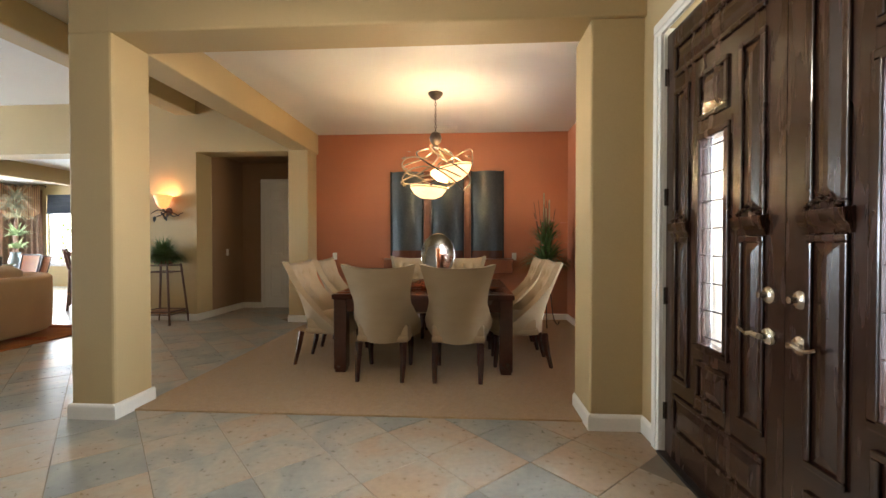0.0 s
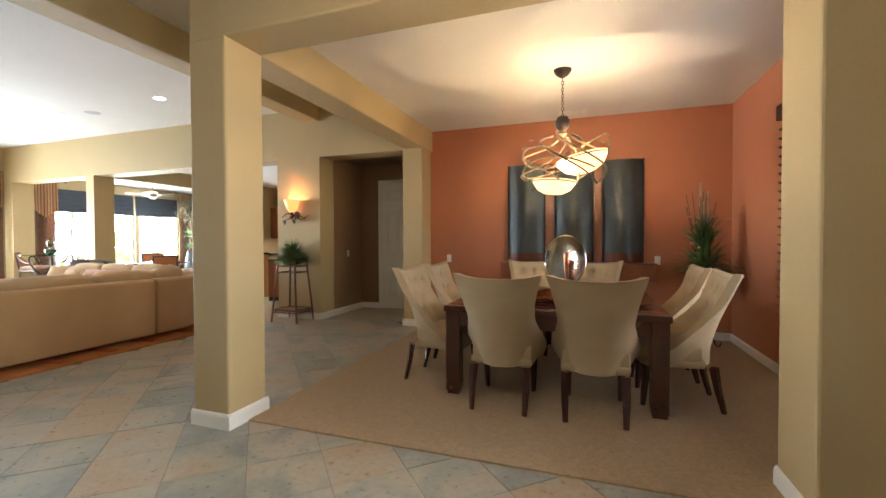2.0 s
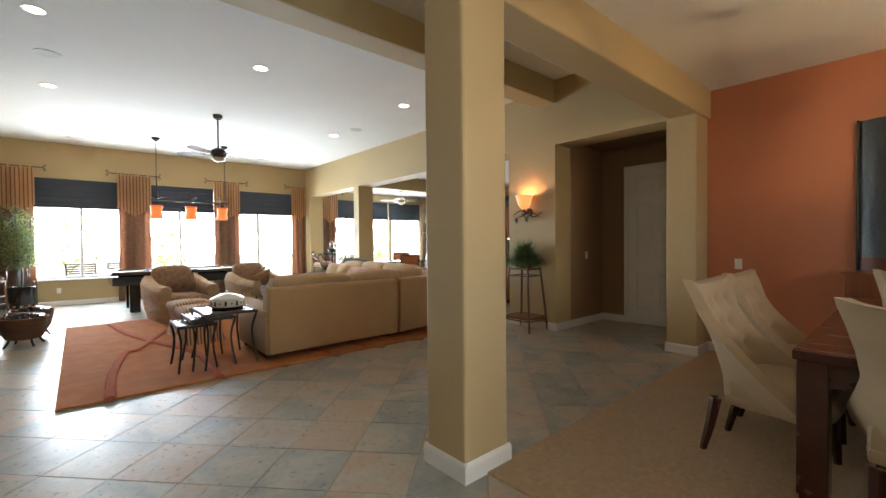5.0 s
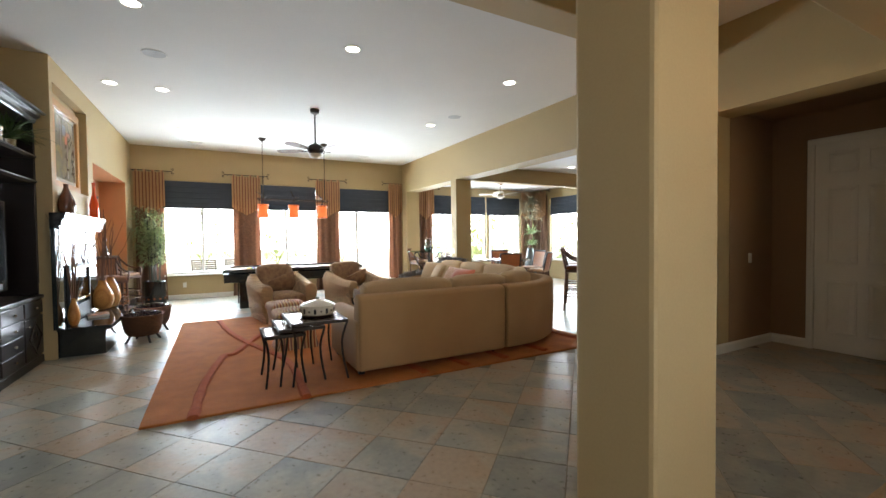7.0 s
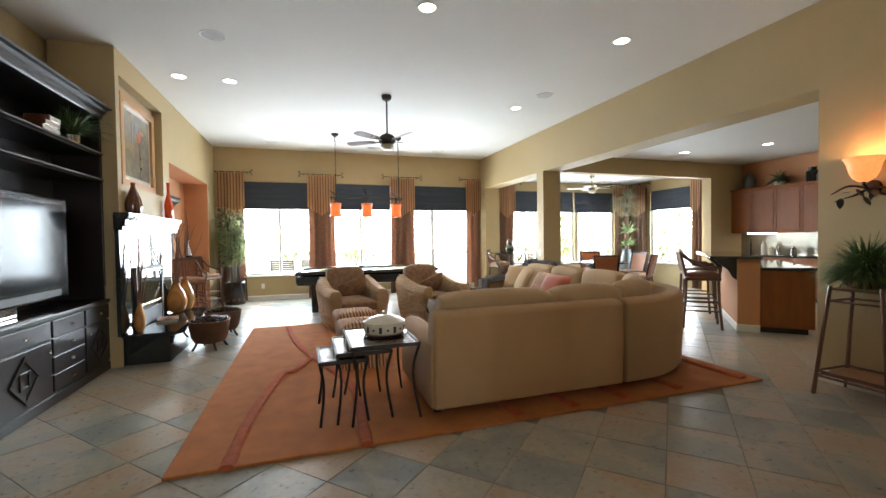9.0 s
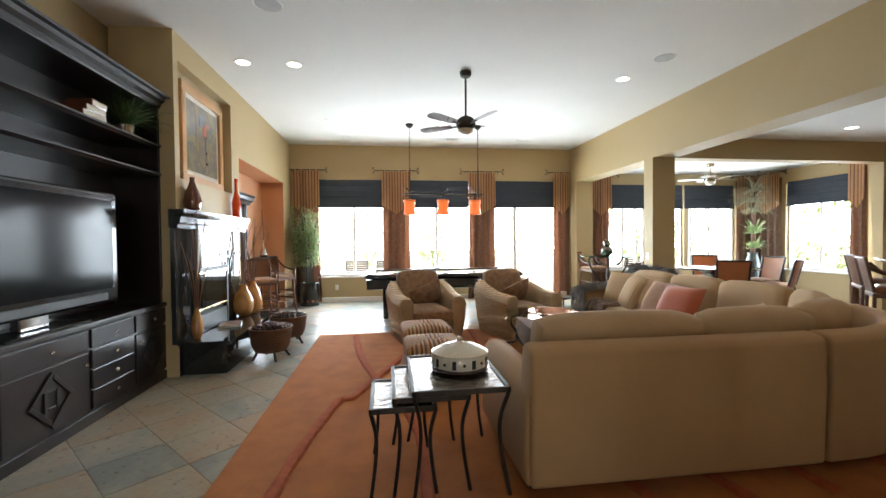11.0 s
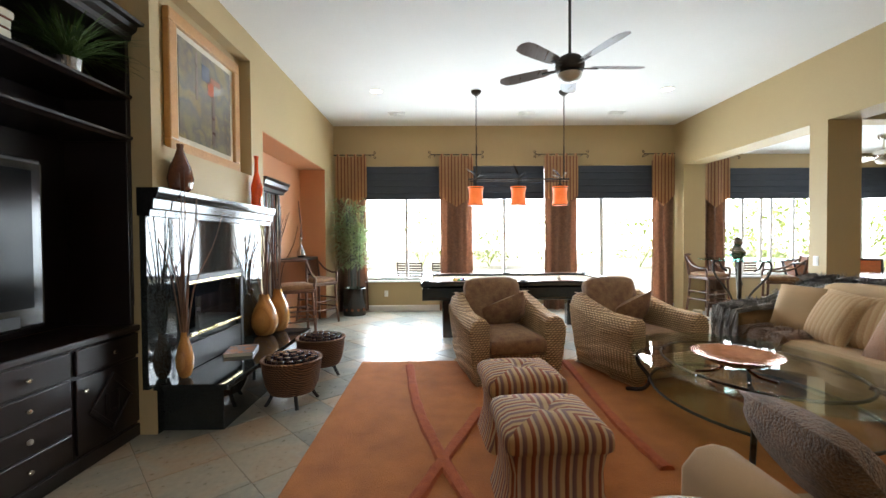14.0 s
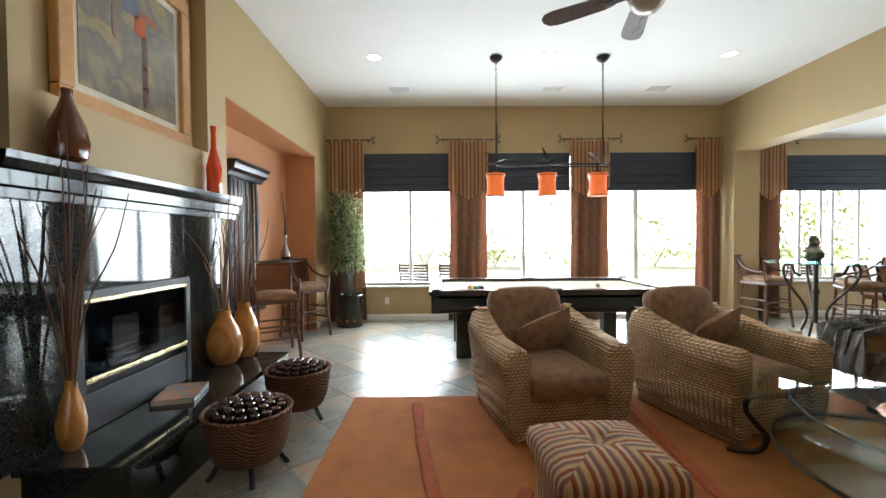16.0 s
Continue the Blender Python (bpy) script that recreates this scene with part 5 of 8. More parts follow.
for x0, x1, y0, y1 in ((-6.12, -5.10, 3.0, 3.22), (-8.98, -8.76, 5.15, 6.16)):
    bm = bmesh.new()
    prof = [(0.06, 0), (0.06, 0.22), (0.52, 0.22), (0.585, 0.17), (0.60, 0.11), (0.585, 0.05), (0.52, 0)]
    if x1 - x0 > 0.5:
        add_sweep(bm, [(y0 + o, z) for z, o in prof], x0, x1, "x")
    else:
        add_sweep(bm, [(x0 + o, z) for z, o in prof], y0, y1, "y")
    es = [e for e in bm.edges if e.calc_face_angle(0) > 0.7]
    bmesh.ops.bevel(bm, geom=es, offset=0.03, segments=3, affect="EDGES", profile=0.6)
    part("arm", bm, SOFA, sofa, "", True)
for x, y in ((-5.22, 3.08), (-6.05, 3.08), (-5.25, 4.66), (-6.05, 4.66), (-6.5, 6.1), (-8.8, 6.1), (-8.8, 5.25), (-6.6, 5.25)):
    part("foot", box(x - 0.03, x + 0.03, y - 0.03, y + 0.03, 0.0, 0.065, 0.004), DARK, sofa)


def loose_cushion(name, m, w, d, h, material, label, pinch=0.35):
    c = thing(name, label, "cushion", m, group="sofa cushions")
    part("cover", pillow(w, d, h, 10, None, pinch), material, c, "", True)
    return c


def stand_m(x, y, z, yaw, lean=72, roll=0):
    """A cushion stood on its edge; yaw: the way its face looks."""
    return lay(x, y, z, 0, 0, yaw) @ pose(0, 0, 0, lean, 0, 0) @ pose(0, 0, 0, 0, 0, roll)


# back cushions: face looks to own -y before the yaw
for x, y, yaw, w in ((-5.42, 3.66, -90, 1.04), (-5.42, 4.56, -90, 0.74), (-5.60, 5.24, -66, 0.62), (-5.98, 5.62, -38, 0.62), (-6.66, 5.80, 0, 0.76), (-7.42, 5.80, 0, 0.76), (-8.18, 5.80, 0, 0.76)):
    c = thing("back_cushion", "tan boxed back cushion leaning on the sofa back", "cushion", lay(x, y, 0.452, 0, 0, yaw) @ pose(0, 0, 0, -9, 0, 0), group="sofa cushions")
    part("cover", soft_box(-w / 2, w / 2, -0.12, 0.10, 0.0, 0.46, 0.075, 0.025, 6), CUSH, c, "", True)
loose_cushion("throw_pillow", stand_m(-6.02, 3.42, 0.60, 175, 50), 0.50, 0.40, 0.20, FURB, "brown fur pillow leaning in the sofa arm", 0.3)
for x, y, z, yaw, ln, s, mt, lb in (
        (-8.45, 5.50, 0.66, 20, 68, 0.52, CUSH, "tan linen throw pillow on the sofa"),
        (-8.10, 5.46, 0.66, -8, 64, 0.52, PLAIDFAB, "tan plaid throw pillow on the sofa"),
        (-7.80, 5.52, 0.66, 6, 66, 0.48, PLAIDFAB, "tan plaid throw pillow on the sofa"),
        (-7.48, 5.42, 0.64, 12, 60, 0.50, PINKFUR, "apricot mohair throw pillow on the sofa"),
        (-7.12, 5.36, 0.63, 14, 58, 0.52, RUSTFAB, "rust velvet throw pillow on the sofa"),
        (-6.0, 5.15, 0.64, -40, 62, 0.48, PLAIDFAB, "tan plaid throw pillow in the sofa corner"),
        (-5.72, 4.85, 0.64, -75, 60, 0.50, CUSH, "tan linen throw pillow in the sofa corner"),
        (-5.78, 4.40, 0.62, -80, 55, 0.46, BROCADE, "brown patterned throw pillow on the sofa")):
    loose_cushion("throw_pillow", stand_m(x, y, z, yaw, ln, RND.uniform(-5, 5)), s, s, 0.17, mt, lb, 0.8)


def fur_throw(name, material, label, x0, x1, path):
    """A shaggy throw laid over a line of (y, z) rows, x0 to x1."""
    f = thing(name, label, "throw", lay(0, 0, 0))
    bm = bmesh.new()
    rows = []
    n = 26
    for j, (y, z) in enumerate(path):
        rows.append([bm.verts.new((x0 + (x1 - x0) * i / n + 0.05 * math.sin(j * 1.3 + i), y + 0.012 * math.sin(i * 1.7 + j), z + 0.022 * math.sin(i * 1.1 + j * 0.8) + 0.012 * RND.random())) for i in range(n + 1)])
    for a, b in zip(rows, rows[1:]):
        for i in range(n):
            bm.faces.new((a[i], a[i + 1], b[i + 1], b[i]))
    fs = bm.faces[:]
    bmesh.ops.recalc_face_normals(bm, faces=fs)
    hairs = []
    for fc in fs:
        for _ in range(7):
            w = [RND.random() for _ in fc.verts]
            s = sum(w)
            p = sum((v.co * (q / s) for v, q in zip(fc.verts, w)), Vector())
            hairs.append((p, fc.normal * (1 if fc.normal.z >= -0.2 else -1)))
    under = [[bm.verts.new(v.co + Vector((0, 0.018, -0.02))) for v in row] for row in rows]
    for a, b in zip(under, under[1:]):
        for i in range(n):
            bm.faces.new((b[i], b[i + 1], a[i + 1], a[i]))
    for p, nn in hairs:
        blade_leaf(bm, p, nn + Vector((RND.uniform(-0.8, 0.8), RND.uniform(-0.8, 0.8), RND.uniform(-0.2, 0.4))), RND.uniform(0.035, 0.07), 0.007, 0.6, 2)
    part("pelt", bm, material, f, "", True)


fur_throw("fur_throw", FUR, "grey fur throw draped over the sofa end", -9.02, -8.15, [(6.24, 0.60), (6.22, 0.86), (6.10, 0.94), (5.97, 0.92)])
fur_throw("fur_throw", FURB, "brown fur throw spread over the sofa end seat", -9.05, -8.20, [(5.70, 0.52), (5.40, 0.50), (5.14, 0.48), (5.09, 0.36), (5.08, 0.2)])
fur_throw("fur_throw", FUR, "grey fur throw hanging over the sofa arm", -9.06, -8.72, [(6.1, 0.90), (5.85, 0.80), (5.6, 0.68), (5.3, 0.66), (5.10, 0.62), (5.06, 0.42), (5.07, 0.16)])


def arm_chair(m):
    """Barrel chair of woven seagrass rope; own +y is its front."""
    c = thing("woven_armchair", "seagrass rope armchair with brown floral cushions on the rug", "armchair", m, group="seagrass armchairs")
    walk_round = [(-0.45, 0.50), (-0.47, 0.30), (-0.48, 0.05), (-0.475, -0.25), (-0.40, -0.43), (0.0, -0.50), (0.40, -0.43), (0.475, -0.25), (0.48, 0.05), (0.47, 0.30), (0.45, 0.50)]
    wall = [(0.07, 0.015), (0.035, 0.18), (0.0, 0.38), (-0.005, 0.52), (0.02, 0.59), (0.07, 0.62), (0.15, 0.61), (0.19, 0.56), (0.185, 0.30), (0.185, 0.015)]
    def course(z, o):
        return o + 0.0045 * math.cos(z * 2 * math.pi / 0.026)
    outer = []
    for (o0, z0), (o1, z1) in zip(wall[:4], wall[1:4]):
        steps_ = max(1, round((z1 - z0) / 0.0065))
        outer += [(course(z0 + (z1 - z0) * k / steps_, o0 + (o1 - o0) * k / steps_), z0 + (z1 - z0) * k / steps_) for k in range(steps_)]
    wall = outer + wall[3:]
    bm = follow(walk_round, wall, 5, lambda p: 1.0 + 0.20 * max(0.0, min(1.0, (0.15 - p.y) / 0.5)) - 0.02 * max(0.0, (p.y - 0.2) / 0.28))
    part("shell", bm, ROPE, c, "", True)
    part("front_rail", soft_box(-0.30, 0.30, 0.28, 0.46, 0.03, 0.265, 0.04, 0, 3), ROPE, c, "", True)
    part("seat_cushion", soft_box(-0.285, 0.285, -0.30, 0.52, 0.26, 0.43, 0.07, 0.03), BROCADE, c, "brown floral seat cushion", True)
    part("back_cushion", soft_box(-0.31, 0.31, -0.10, 0.10, 0, 0.50, 0.08, 0.02, 5, Matrix.Translation((0, -0.25, 0.40)) @ Matrix.Rotation(radians(14), 4, "X")), BROCADE, c, "brown floral back cushion", True)
    part("lumbar_pillow", pillow(0.48, 0.36, 0.15, 8, Matrix.Translation((-0.05, -0.05, 0.57)) @ Matrix.Rotation(radians(20), 4, "Y") @ Matrix.Rotation(radians(58), 4, "X")), BROCADE, c, "brown floral pillow", True)
    return c


ac = arm_chair(lay(-8.90, 2.80, 0.022, 0, 0, -80))
copy_thing(ac, lay(-8.88, 4.12, 0.022, 0, 0, -73))


def ottoman(m):
    o = thing("striped_ottoman", "striped chenille ottoman with tufted top and flared skirt", "ottoman", m, group="striped ottomans")
    bm = bmesh.new()
    rings = []
    for z, s in ((0.0, 0.262), (0.05, 0.245), (0.14, 0.225), (0.24, 0.222), (0.32, 0.235), (0.36, 0.245)):
        ring = []
        for k in range(24):
            a = 2 * math.pi * k / 24 + math.pi / 4
            e = 0.28
            ring.append(bm.verts.new((s * math.copysign(abs(math.cos(a)) ** e, math.cos(a)), s * math.copysign(abs(math.sin(a)) ** e, math.sin(a)), z)))
        rings.append(ring)
    for a, b in zip(rings, rings[1:]):
        for k in range(24):
            bm.faces.new((a[k], a[(k + 1) % 24], b[(k + 1) % 24], b[k]))
    bm.faces.new(list(reversed(rings[0])))
    bm.faces.new(rings[-1])
    part("skirt", bm, STRIPE, o, "", True)
    bm = soft_box(-0.255, 0.255, -0.255, 0.255, 0.33, 0.45, 0.05, 0.035, 9)
    for v in bm.verts:
        if v.co.z > 0.44:
            rr = math.hypot(v.co.x, v.co.y)
            v.co.z -= 0.045 * math.exp(-(rr / 0.05) ** 2)
    part("tufted_top", bm, STRIPE, o, "", True)
    part("button", lathe([(0, 0.43), (0.016, 0.436), (0.010, 0.446), (0, 0.448)], 10), STRIPE, o)
    return o


ot = ottoman(lay(-7.46, 2.70, 0.022, 0, 0, 4))
copy_thing(ot, lay(-6.76, 2.70, 0.022, 0, 0, 2))

# nesting tables of hammered metal
def nest_table(m, w, d, h, label):
    t = thing("nesting_table", label, "side table", m, group="nesting tables")
    bm = box(-w / 2 + 0.02, w / 2 - 0.02, -d / 2 + 0.02, d / 2 - 0.02, h - 0.018, h - 0.006)
    part("tray", bm, HAMMER, t, "hammered pewter tray top")
    for b in ((-w / 2, w / 2, -d / 2, -d / 2 + 0.022), (-w / 2, w / 2, d / 2 - 0.022, d / 2), (-w / 2, -w / 2 + 0.022, -d / 2, d / 2), (w / 2 - 0.022, w / 2, -d / 2, d / 2)):
        part("rim", box(*b, h - 0.03, h, 0.004), IRON, t)
    for sx in (-1, 1):
        for sy in (-1, 1):
            x, y = sx * (w / 2 - 0.012), sy * (d / 2 - 0.012)
            pts = [(x, y, h - 0.03), (x * 0.86, y * 0.86, h * 0.66), (x * 0.88, y * 0.88, h * 0.38), (x * 1.02, y * 1.02, 0.0)]
            part("leg", tube(curve_pts(pts, 5), 0.011, 6), IRON, t, "", True)
    return t


HAMMER = mat("hammered_pewter", (0.30, 0.26, 0.22), (0.16, 0.13, 0.11), rough=0.2, metal=0.9, scale=14, fine=24, bump=0.9, dist=0.012, rough_var=0.08)
nest_table(lay(-5.49, 2.68, 0.022), 0.68, 0.52, 0.575, "hammered pewter nesting table with curved iron legs, the largest")
nest_table(lay(-5.51, 2.53, 0.022), 0.58, 0.42, 0.52, "hammered pewter nesting table half pulled out, middle size")
nest_table(lay(-5.46, 2.38, 0.022), 0.48, 0.36, 0.47, "hammered pewter nesting table pulled out, the smallest")
tu = thing("ceramic_tureen", "cream ceramic lidded tureen with dark patterned band on a tray", "tureen", lay(-5.52, 2.73, 0.592) @ Matrix.Scale(0.94, 4))
part("saucer", lathe([(0.13, 0), (0.18, 0.008), (0.20, 0.022), (0.195, 0.026), (0.14, 0.016), (0, 0.014)], 36), TABLEW, tu, "dark wooden saucer", True)
part("bowl", lathe([(0.15, 0.016), (0.172, 0.03), (0.176, 0.06), (0.176, 0.10), (0.168, 0.11), (0, 0.11)], 36), CREAM, tu, "", True)
part("lid", lathe([(0.182, 0.105), (0.182, 0.115), (0.13, 0.145), (0.06, 0.165), (0.02, 0.172), (0.014, 0.18), (0.022, 0.19), (0.018, 0.202), (0, 0.206)], 36), CREAM, tu, "domed cream lid with knob", True)
for k in range(18):
    a = k * 2 * math.pi / 18
    mm = Matrix.Rotation(a, 4, "Z") @ Matrix.Translation((0.175, 0, 0.065))
    if k % 2:
        part("dark_mark", box(-0.002, 0.004, -0.012, 0.012, -0.026, 0.026, 0, 1, mm), BLACK, tu)
    else:
        part("dark_dot", lathe([(0.010, -0.002), (0.010, 0.005), (0, 0.005)], 8, mm @ Matrix.Rotation(radians(90), 4, "Y")), BLACK, tu)

# coffee table with two glass ovals
ct = thing("glass_coffee_table", "oval glass coffee table with curved dark iron legs", "coffee table", lay(-7.56, 4.35, 0.022))
part("glass_top", lathe([(0.985, 0.43), (1.0, 0.434), (1.0, 0.444), (0.985, 0.448), (0, 0.448)], 64, Matrix.Diagonal((0.95, 0.73, 1, 1))), GREENGLASS, ct, "clear green-edged glass top")
part("glass_shelf", lathe([(0.985, 0.20), (1.0, 0.204), (1.0, 0.21), (0, 0.212)], 64, Matrix.Diagonal((0.80, 0.58, 1, 1))), GREENGLASS, ct, "lower glass shelf")
for k in range(4):
    a = radians(45 + 90 * k)
    ex, ey = math.cos(a), math.sin(a)
    pts = [(0.66 * ex, 0.50 * ey, 0.428), (0.90 * ex, 0.66 * ey, 0.36), (0.93 * ex, 0.68 * ey, 0.26), (0.82 * ex, 0.60 * ey, 0.15), (0.86 * ex, 0.64 * ey, 0.05), (1.02 * ex, 0.78 * ey, 0.008)]
    part("leg", tube(curve_pts(pts, 5), 0.016, 8), IRON, ct, "curved dark iron leg", True)
for z, sx, sy in ((0.422, 0.72, 0.55), (0.192, 0.82, 0.62)):
    part("ring", tube([(sx * 0.95 * math.cos(a), sy * 0.95 * math.sin(a), z) for a in [i * math.pi / 20 for i in range(40)]], 0.010, 6, True), IRON, ct)
cb = thing("copper_bowl", "wide copper bowl on silver feet on the coffee table", "bowl", lay(-7.30, 4.05, 0.472))
part("bowl", lathe([(0.06, 0.05), (0.15, 0.075), (0.25, 0.125), (0.255, 0.13), (0.245, 0.13), (0.14, 0.09), (0, 0.07)], 36), COPPER, cb, "", True)
for k in range(3):
    a = k * 2.1 + 0.4
    part("foot", tube(curve_pts([(0.06 * math.cos(a), 0.06 * math.sin(a), 0.06), (0.12 * math.cos(a), 0.12 * math.sin(a), 0.02), (0.24 * math.cos(a), 0.24 * math.sin(a), 0.012)], 4), 0.010, 6), SILVER, cb, "", True)
cd = thing("candle_stand", "low iron stand with a cream pillar candle", "candle", lay(-9.2, 5.0, 0.022))
part("stem", lathe([(0.09, 0), (0.085, 0.01), (0.012, 0.03), (0.012, 0.40), (0.10, 0.42), (0.11, 0.44), (0, 0.44)], 16), IRON, cd, "", True)
part("candle", lathe([(0.045, 0.441), (0.047, 0.53), (0.038, 0.535), (0, 0.525)], 16), CREAM, cd, "cream pillar candle", True)

# media cabinet
mc = thing("media_cabinet", "espresso wood media wall cabinet with drawers, doors and shelves", "cabinet", pose(0.04, -0.10, 0))
CX0, CX1 = -7.80, -4.75
part("plinth", box(CX0 + 0.01, CX1, -0.42, 0.015, 0, 0.085, 0.006), DARK, mc)
part("base_body", box(CX0 + 0.015, CX1, -0.43, -0.004, 0.085, 0.725), DARK, mc)
part("base_top", box(CX0 - 0.03, CX1, -0.43, 0.03, 0.727, 0.77, 0.010), DARK, mc)
part("back_panel", box(CX0, CX1, -0.445, -0.43, 0.77, 2.80), DARK, mc)
for x0, x1 in ((CX0, CX0 + 0.09), (CX1 - 0.09, CX1)):
    bm = box(x0, x1, -0.43, -0.01, 0.77, 2.74, 0.004)
    pil = part("pilaster", bm, DARK, mc)
    for k in range(3):
        part("flute", box(x0 + 0.018 + k * 0.022, x0 + 0.030 + k * 0.022, -0.01, -0.003, 0.9, 2.6, 0.002), DARK, pil)
for z in (2.02, 2.30):
    bm = bmesh.new()
    add_sweep(bm, [(-0.43, z), (-0.02, z), (-0.005, z + 0.012), (0.01, z + 0.02), (0.01, z + 0.036), (-0.43, z + 0.036)], CX0 - 0.015, CX1, "x")
    part("shelf", bm, DARK, mc)
bm = bmesh.new()
add_sweep(bm, [(-0.43, 2.70), (0.0, 2.70), (0.012, 2.715), (0.018, 2.745), (0.05, 2.77), (0.058, 2.80), (0.10, 2.80), (0.105, 2.82), (-0.43, 2.82)], CX0 - 0.05, CX1, "x")
part("cornice", bm, DARK, mc)


def knob(parent, x, z, y=0.012):
    part("knob", lathe([(0.006, 0), (0.006, 0.012), (0.015, 0.018), (0.015, 0.024), (0.010, 0.030), (0, 0.031)], 12, Matrix.Translation((x, y, z)) @ Matrix.Rotation(radians(-90), 4, "X")), NICKEL, parent, "satin nickel knob", True)


def drawer(x0, x1, z0, z1):
    d = part("drawer", box(x0 + 0.008, x1 - 0.008, -0.004, 0.014, z0 + 0.006, z1 - 0.006, 0.006), DARK, mc)
    knob(d, (x0 + x1) / 2, (z0 + z1) / 2)


def cab_door(x0, x1, z0, z1, kx):
    d = part("door", box(x0 + 0.008, x1 - 0.008, -0.004, 0.012, z0 + 0.006, z1 - 0.006, 0.004), DARK, mc)
    cx, cz = (x0 + x1) / 2, (z0 + z1) / 2
    s = min(x1 - x0, z1 - z0) * 0.30
    for k in range(4):
        mm = Matrix.Translation((cx, 0, cz)) @ Matrix.Rotation(radians(45 + 90 * k), 4, "Y")
        part("moulding", box(-s, s - 0.031, 0.0125, 0.026, s - 0.03, s, 0.003, 1, mm), DARK, d)
    for sx in (-1, 1):
        part("moulding", box(cx + sx * s * 0.38 - 0.014, cx + sx * s * 0.38 + 0.014, 0.0125, 0.024, cz - s * 0.5, cz + s * 0.5, 0.003), DARK, d)
    for sz in (-1, 1):
        part("moulding", box(cx - s * 0.38 + 0.016, cx + s * 0.38 - 0.016, 0.0125, 0.022, cz + sz * s * 0.42 - 0.012, cz + sz * s * 0.42 + 0.012, 0.003), DARK, d)
    knob(d, kx, z1 - 0.08)


drawer(-7.78, -7.24, 0.56, 0.72)
cab_door(-7.78, -7.24, 0.10, 0.55, -7.29)
for k in range(4):
    drawer(-7.22, -6.68, 0.10 + k * 0.155, 0.10 + (k + 1) * 0.155)
drawer(-6.66, -5.92, 0.56, 0.72)
cab_door(-6.66, -5.92, 0.10, 0.55, -6.60)
for k in range(4):
    drawer(-5.90, -5.36, 0.10 + k * 0.155, 0.10 + (k + 1) * 0.155)
cab_door(-5.34, -4.8, 0.10, 0.72, -5.3)

tv = thing("television", "black flat television on a stand in the media cabinet", "television", pose(-6.28, -0.22, 0.772))
part("bezel", box(-0.86, 0.86, -0.06, 0.045, 0.10, 1.02, 0.03, 3), BLACKG, tv)
part("screen", box(-0.78, 0.78, 0.046, 0.048, 0.22, 0.95), SCREEN, tv, "dark glossy screen")
part("speaker_bar", box(-0.70, 0.70, 0.046, 0.052, 0.125, 0.185, 0.004), BLACK, tv)
part("neck", box(-0.12, 0.12, -0.03, 0.03, 0.02, 0.12, 0.01), SILVER, tv, "silver stand neck")
part("foot", box(-0.36, 0.36, -0.10, 0.14, 0.0, 0.022, 0.008), BLACKG, tv)
gp = thing("grass_plant", "spiky green grass plant in a small pot on the shelf", "plant", pose(-7.36, -0.22, 2.338))
part("pot", lathe([(0.05, 0), (0.07, 0.02), (0.075, 0.10), (0.06, 0.11), (0, 0.11)], 16), SILVER, gp, "silver pot", True)
bm = bmesh.new()
tuft(bm, (0, 0, 0.09), 260, 0.46, 0.010, 1.2, 1.2, 0.75)
part("foliage", bm, LEAF, gp, "dark green grass blades")
for k, (x, w) in enumerate(((-6.78, 0.26), (-6.80, 0.22), (-6.84, 0.17))):
    b = thing("old_book", "old book with worn gilt pages stacked on the shelf", "book", pose(x, -0.2, 2.338 + k * 0.05), group="stacked books")
    part("cover", box(-w / 2, w / 2, -0.09, 0.09, 0, 0.048, 0.003), BROWNVASE, b)
    part("page_block", box(-w / 2 - 0.002, w / 2 - 0.01, -0.085, 0.092, 0.006, 0.042), CREAM, b)

# fireplace
fp = thing("fireplace", "polished black granite fireplace with glass doors and raised hearth", "fireplace", pose(0, S, 0))
FX0, FX1, BX0, BX1, BZ0, BZ1 = -9.32, -7.56, -8.82, -7.93, 0.36, 1.06
for b in ((FX0, BX0, 0.36, 1.51), (BX1, FX1, 0.36, 1.51), (BX0, BX1, BZ1, 1.51)):
    part("granite_slab", box(b[0], b[1], 0.002, 0.045, b[2], b[3], 0.002), GRANITE, fp, "polished black granite slab")
part("firebox", box(BX0, BX1, 0.002, 0.012, 0.36, BZ1), BLACK, fp, "dark firebox back")
for b in ((BX0 - 0.02, BX0 + 0.03, 0.36, BZ1 + 0.02), (BX1 - 0.03, BX1 + 0.02, 0.36, BZ1 + 0.02), (BX0 + 0.03, BX1 - 0.03, BZ1 - 0.025, BZ1 + 0.02)):
    part("insert_frame", box(b[0], b[1], 0.045, 0.075, b[2], b[3], 0.004), BLACK, fp)
part("lower_panel", box(BX0 + 0.03, BX1 - 0.03, 0.05, 0.07, 0.362, 0.56, 0.004), BLACK, fp)
for z in (0.61, 1.015):
    part("brass_strip", box(BX0 + 0.03, BX1 - 0.03, 0.05, 0.079, z, z + 0.024, 0.003), BRASS, fp, "brushed brass strip")
for k in range(4):
    x0 = BX0 + 0.035 + k * (BX1 - BX0 - 0.07) / 4
    part("glass_door", box(x0 + 0.003, x0 + (BX1 - BX0 - 0.07) / 4 - 0.003, 0.062, 0.067, 0.64, 1.01), FIREGLASS, fp, "smoked glass door")
for k in range(5):
    a = RND.uniform(-0.4, 0.4)
    part("log", tube([(-8.42 - 0.3 * math.cos(a), 0.03 + 0.01 * (k % 2), 0.65 + 0.04 * k * 0.7), (-8.42 + 0.3 * math.cos(a), 0.04, 0.65 + 0.03 * k)], 0.02, 7), TWIG, fp)
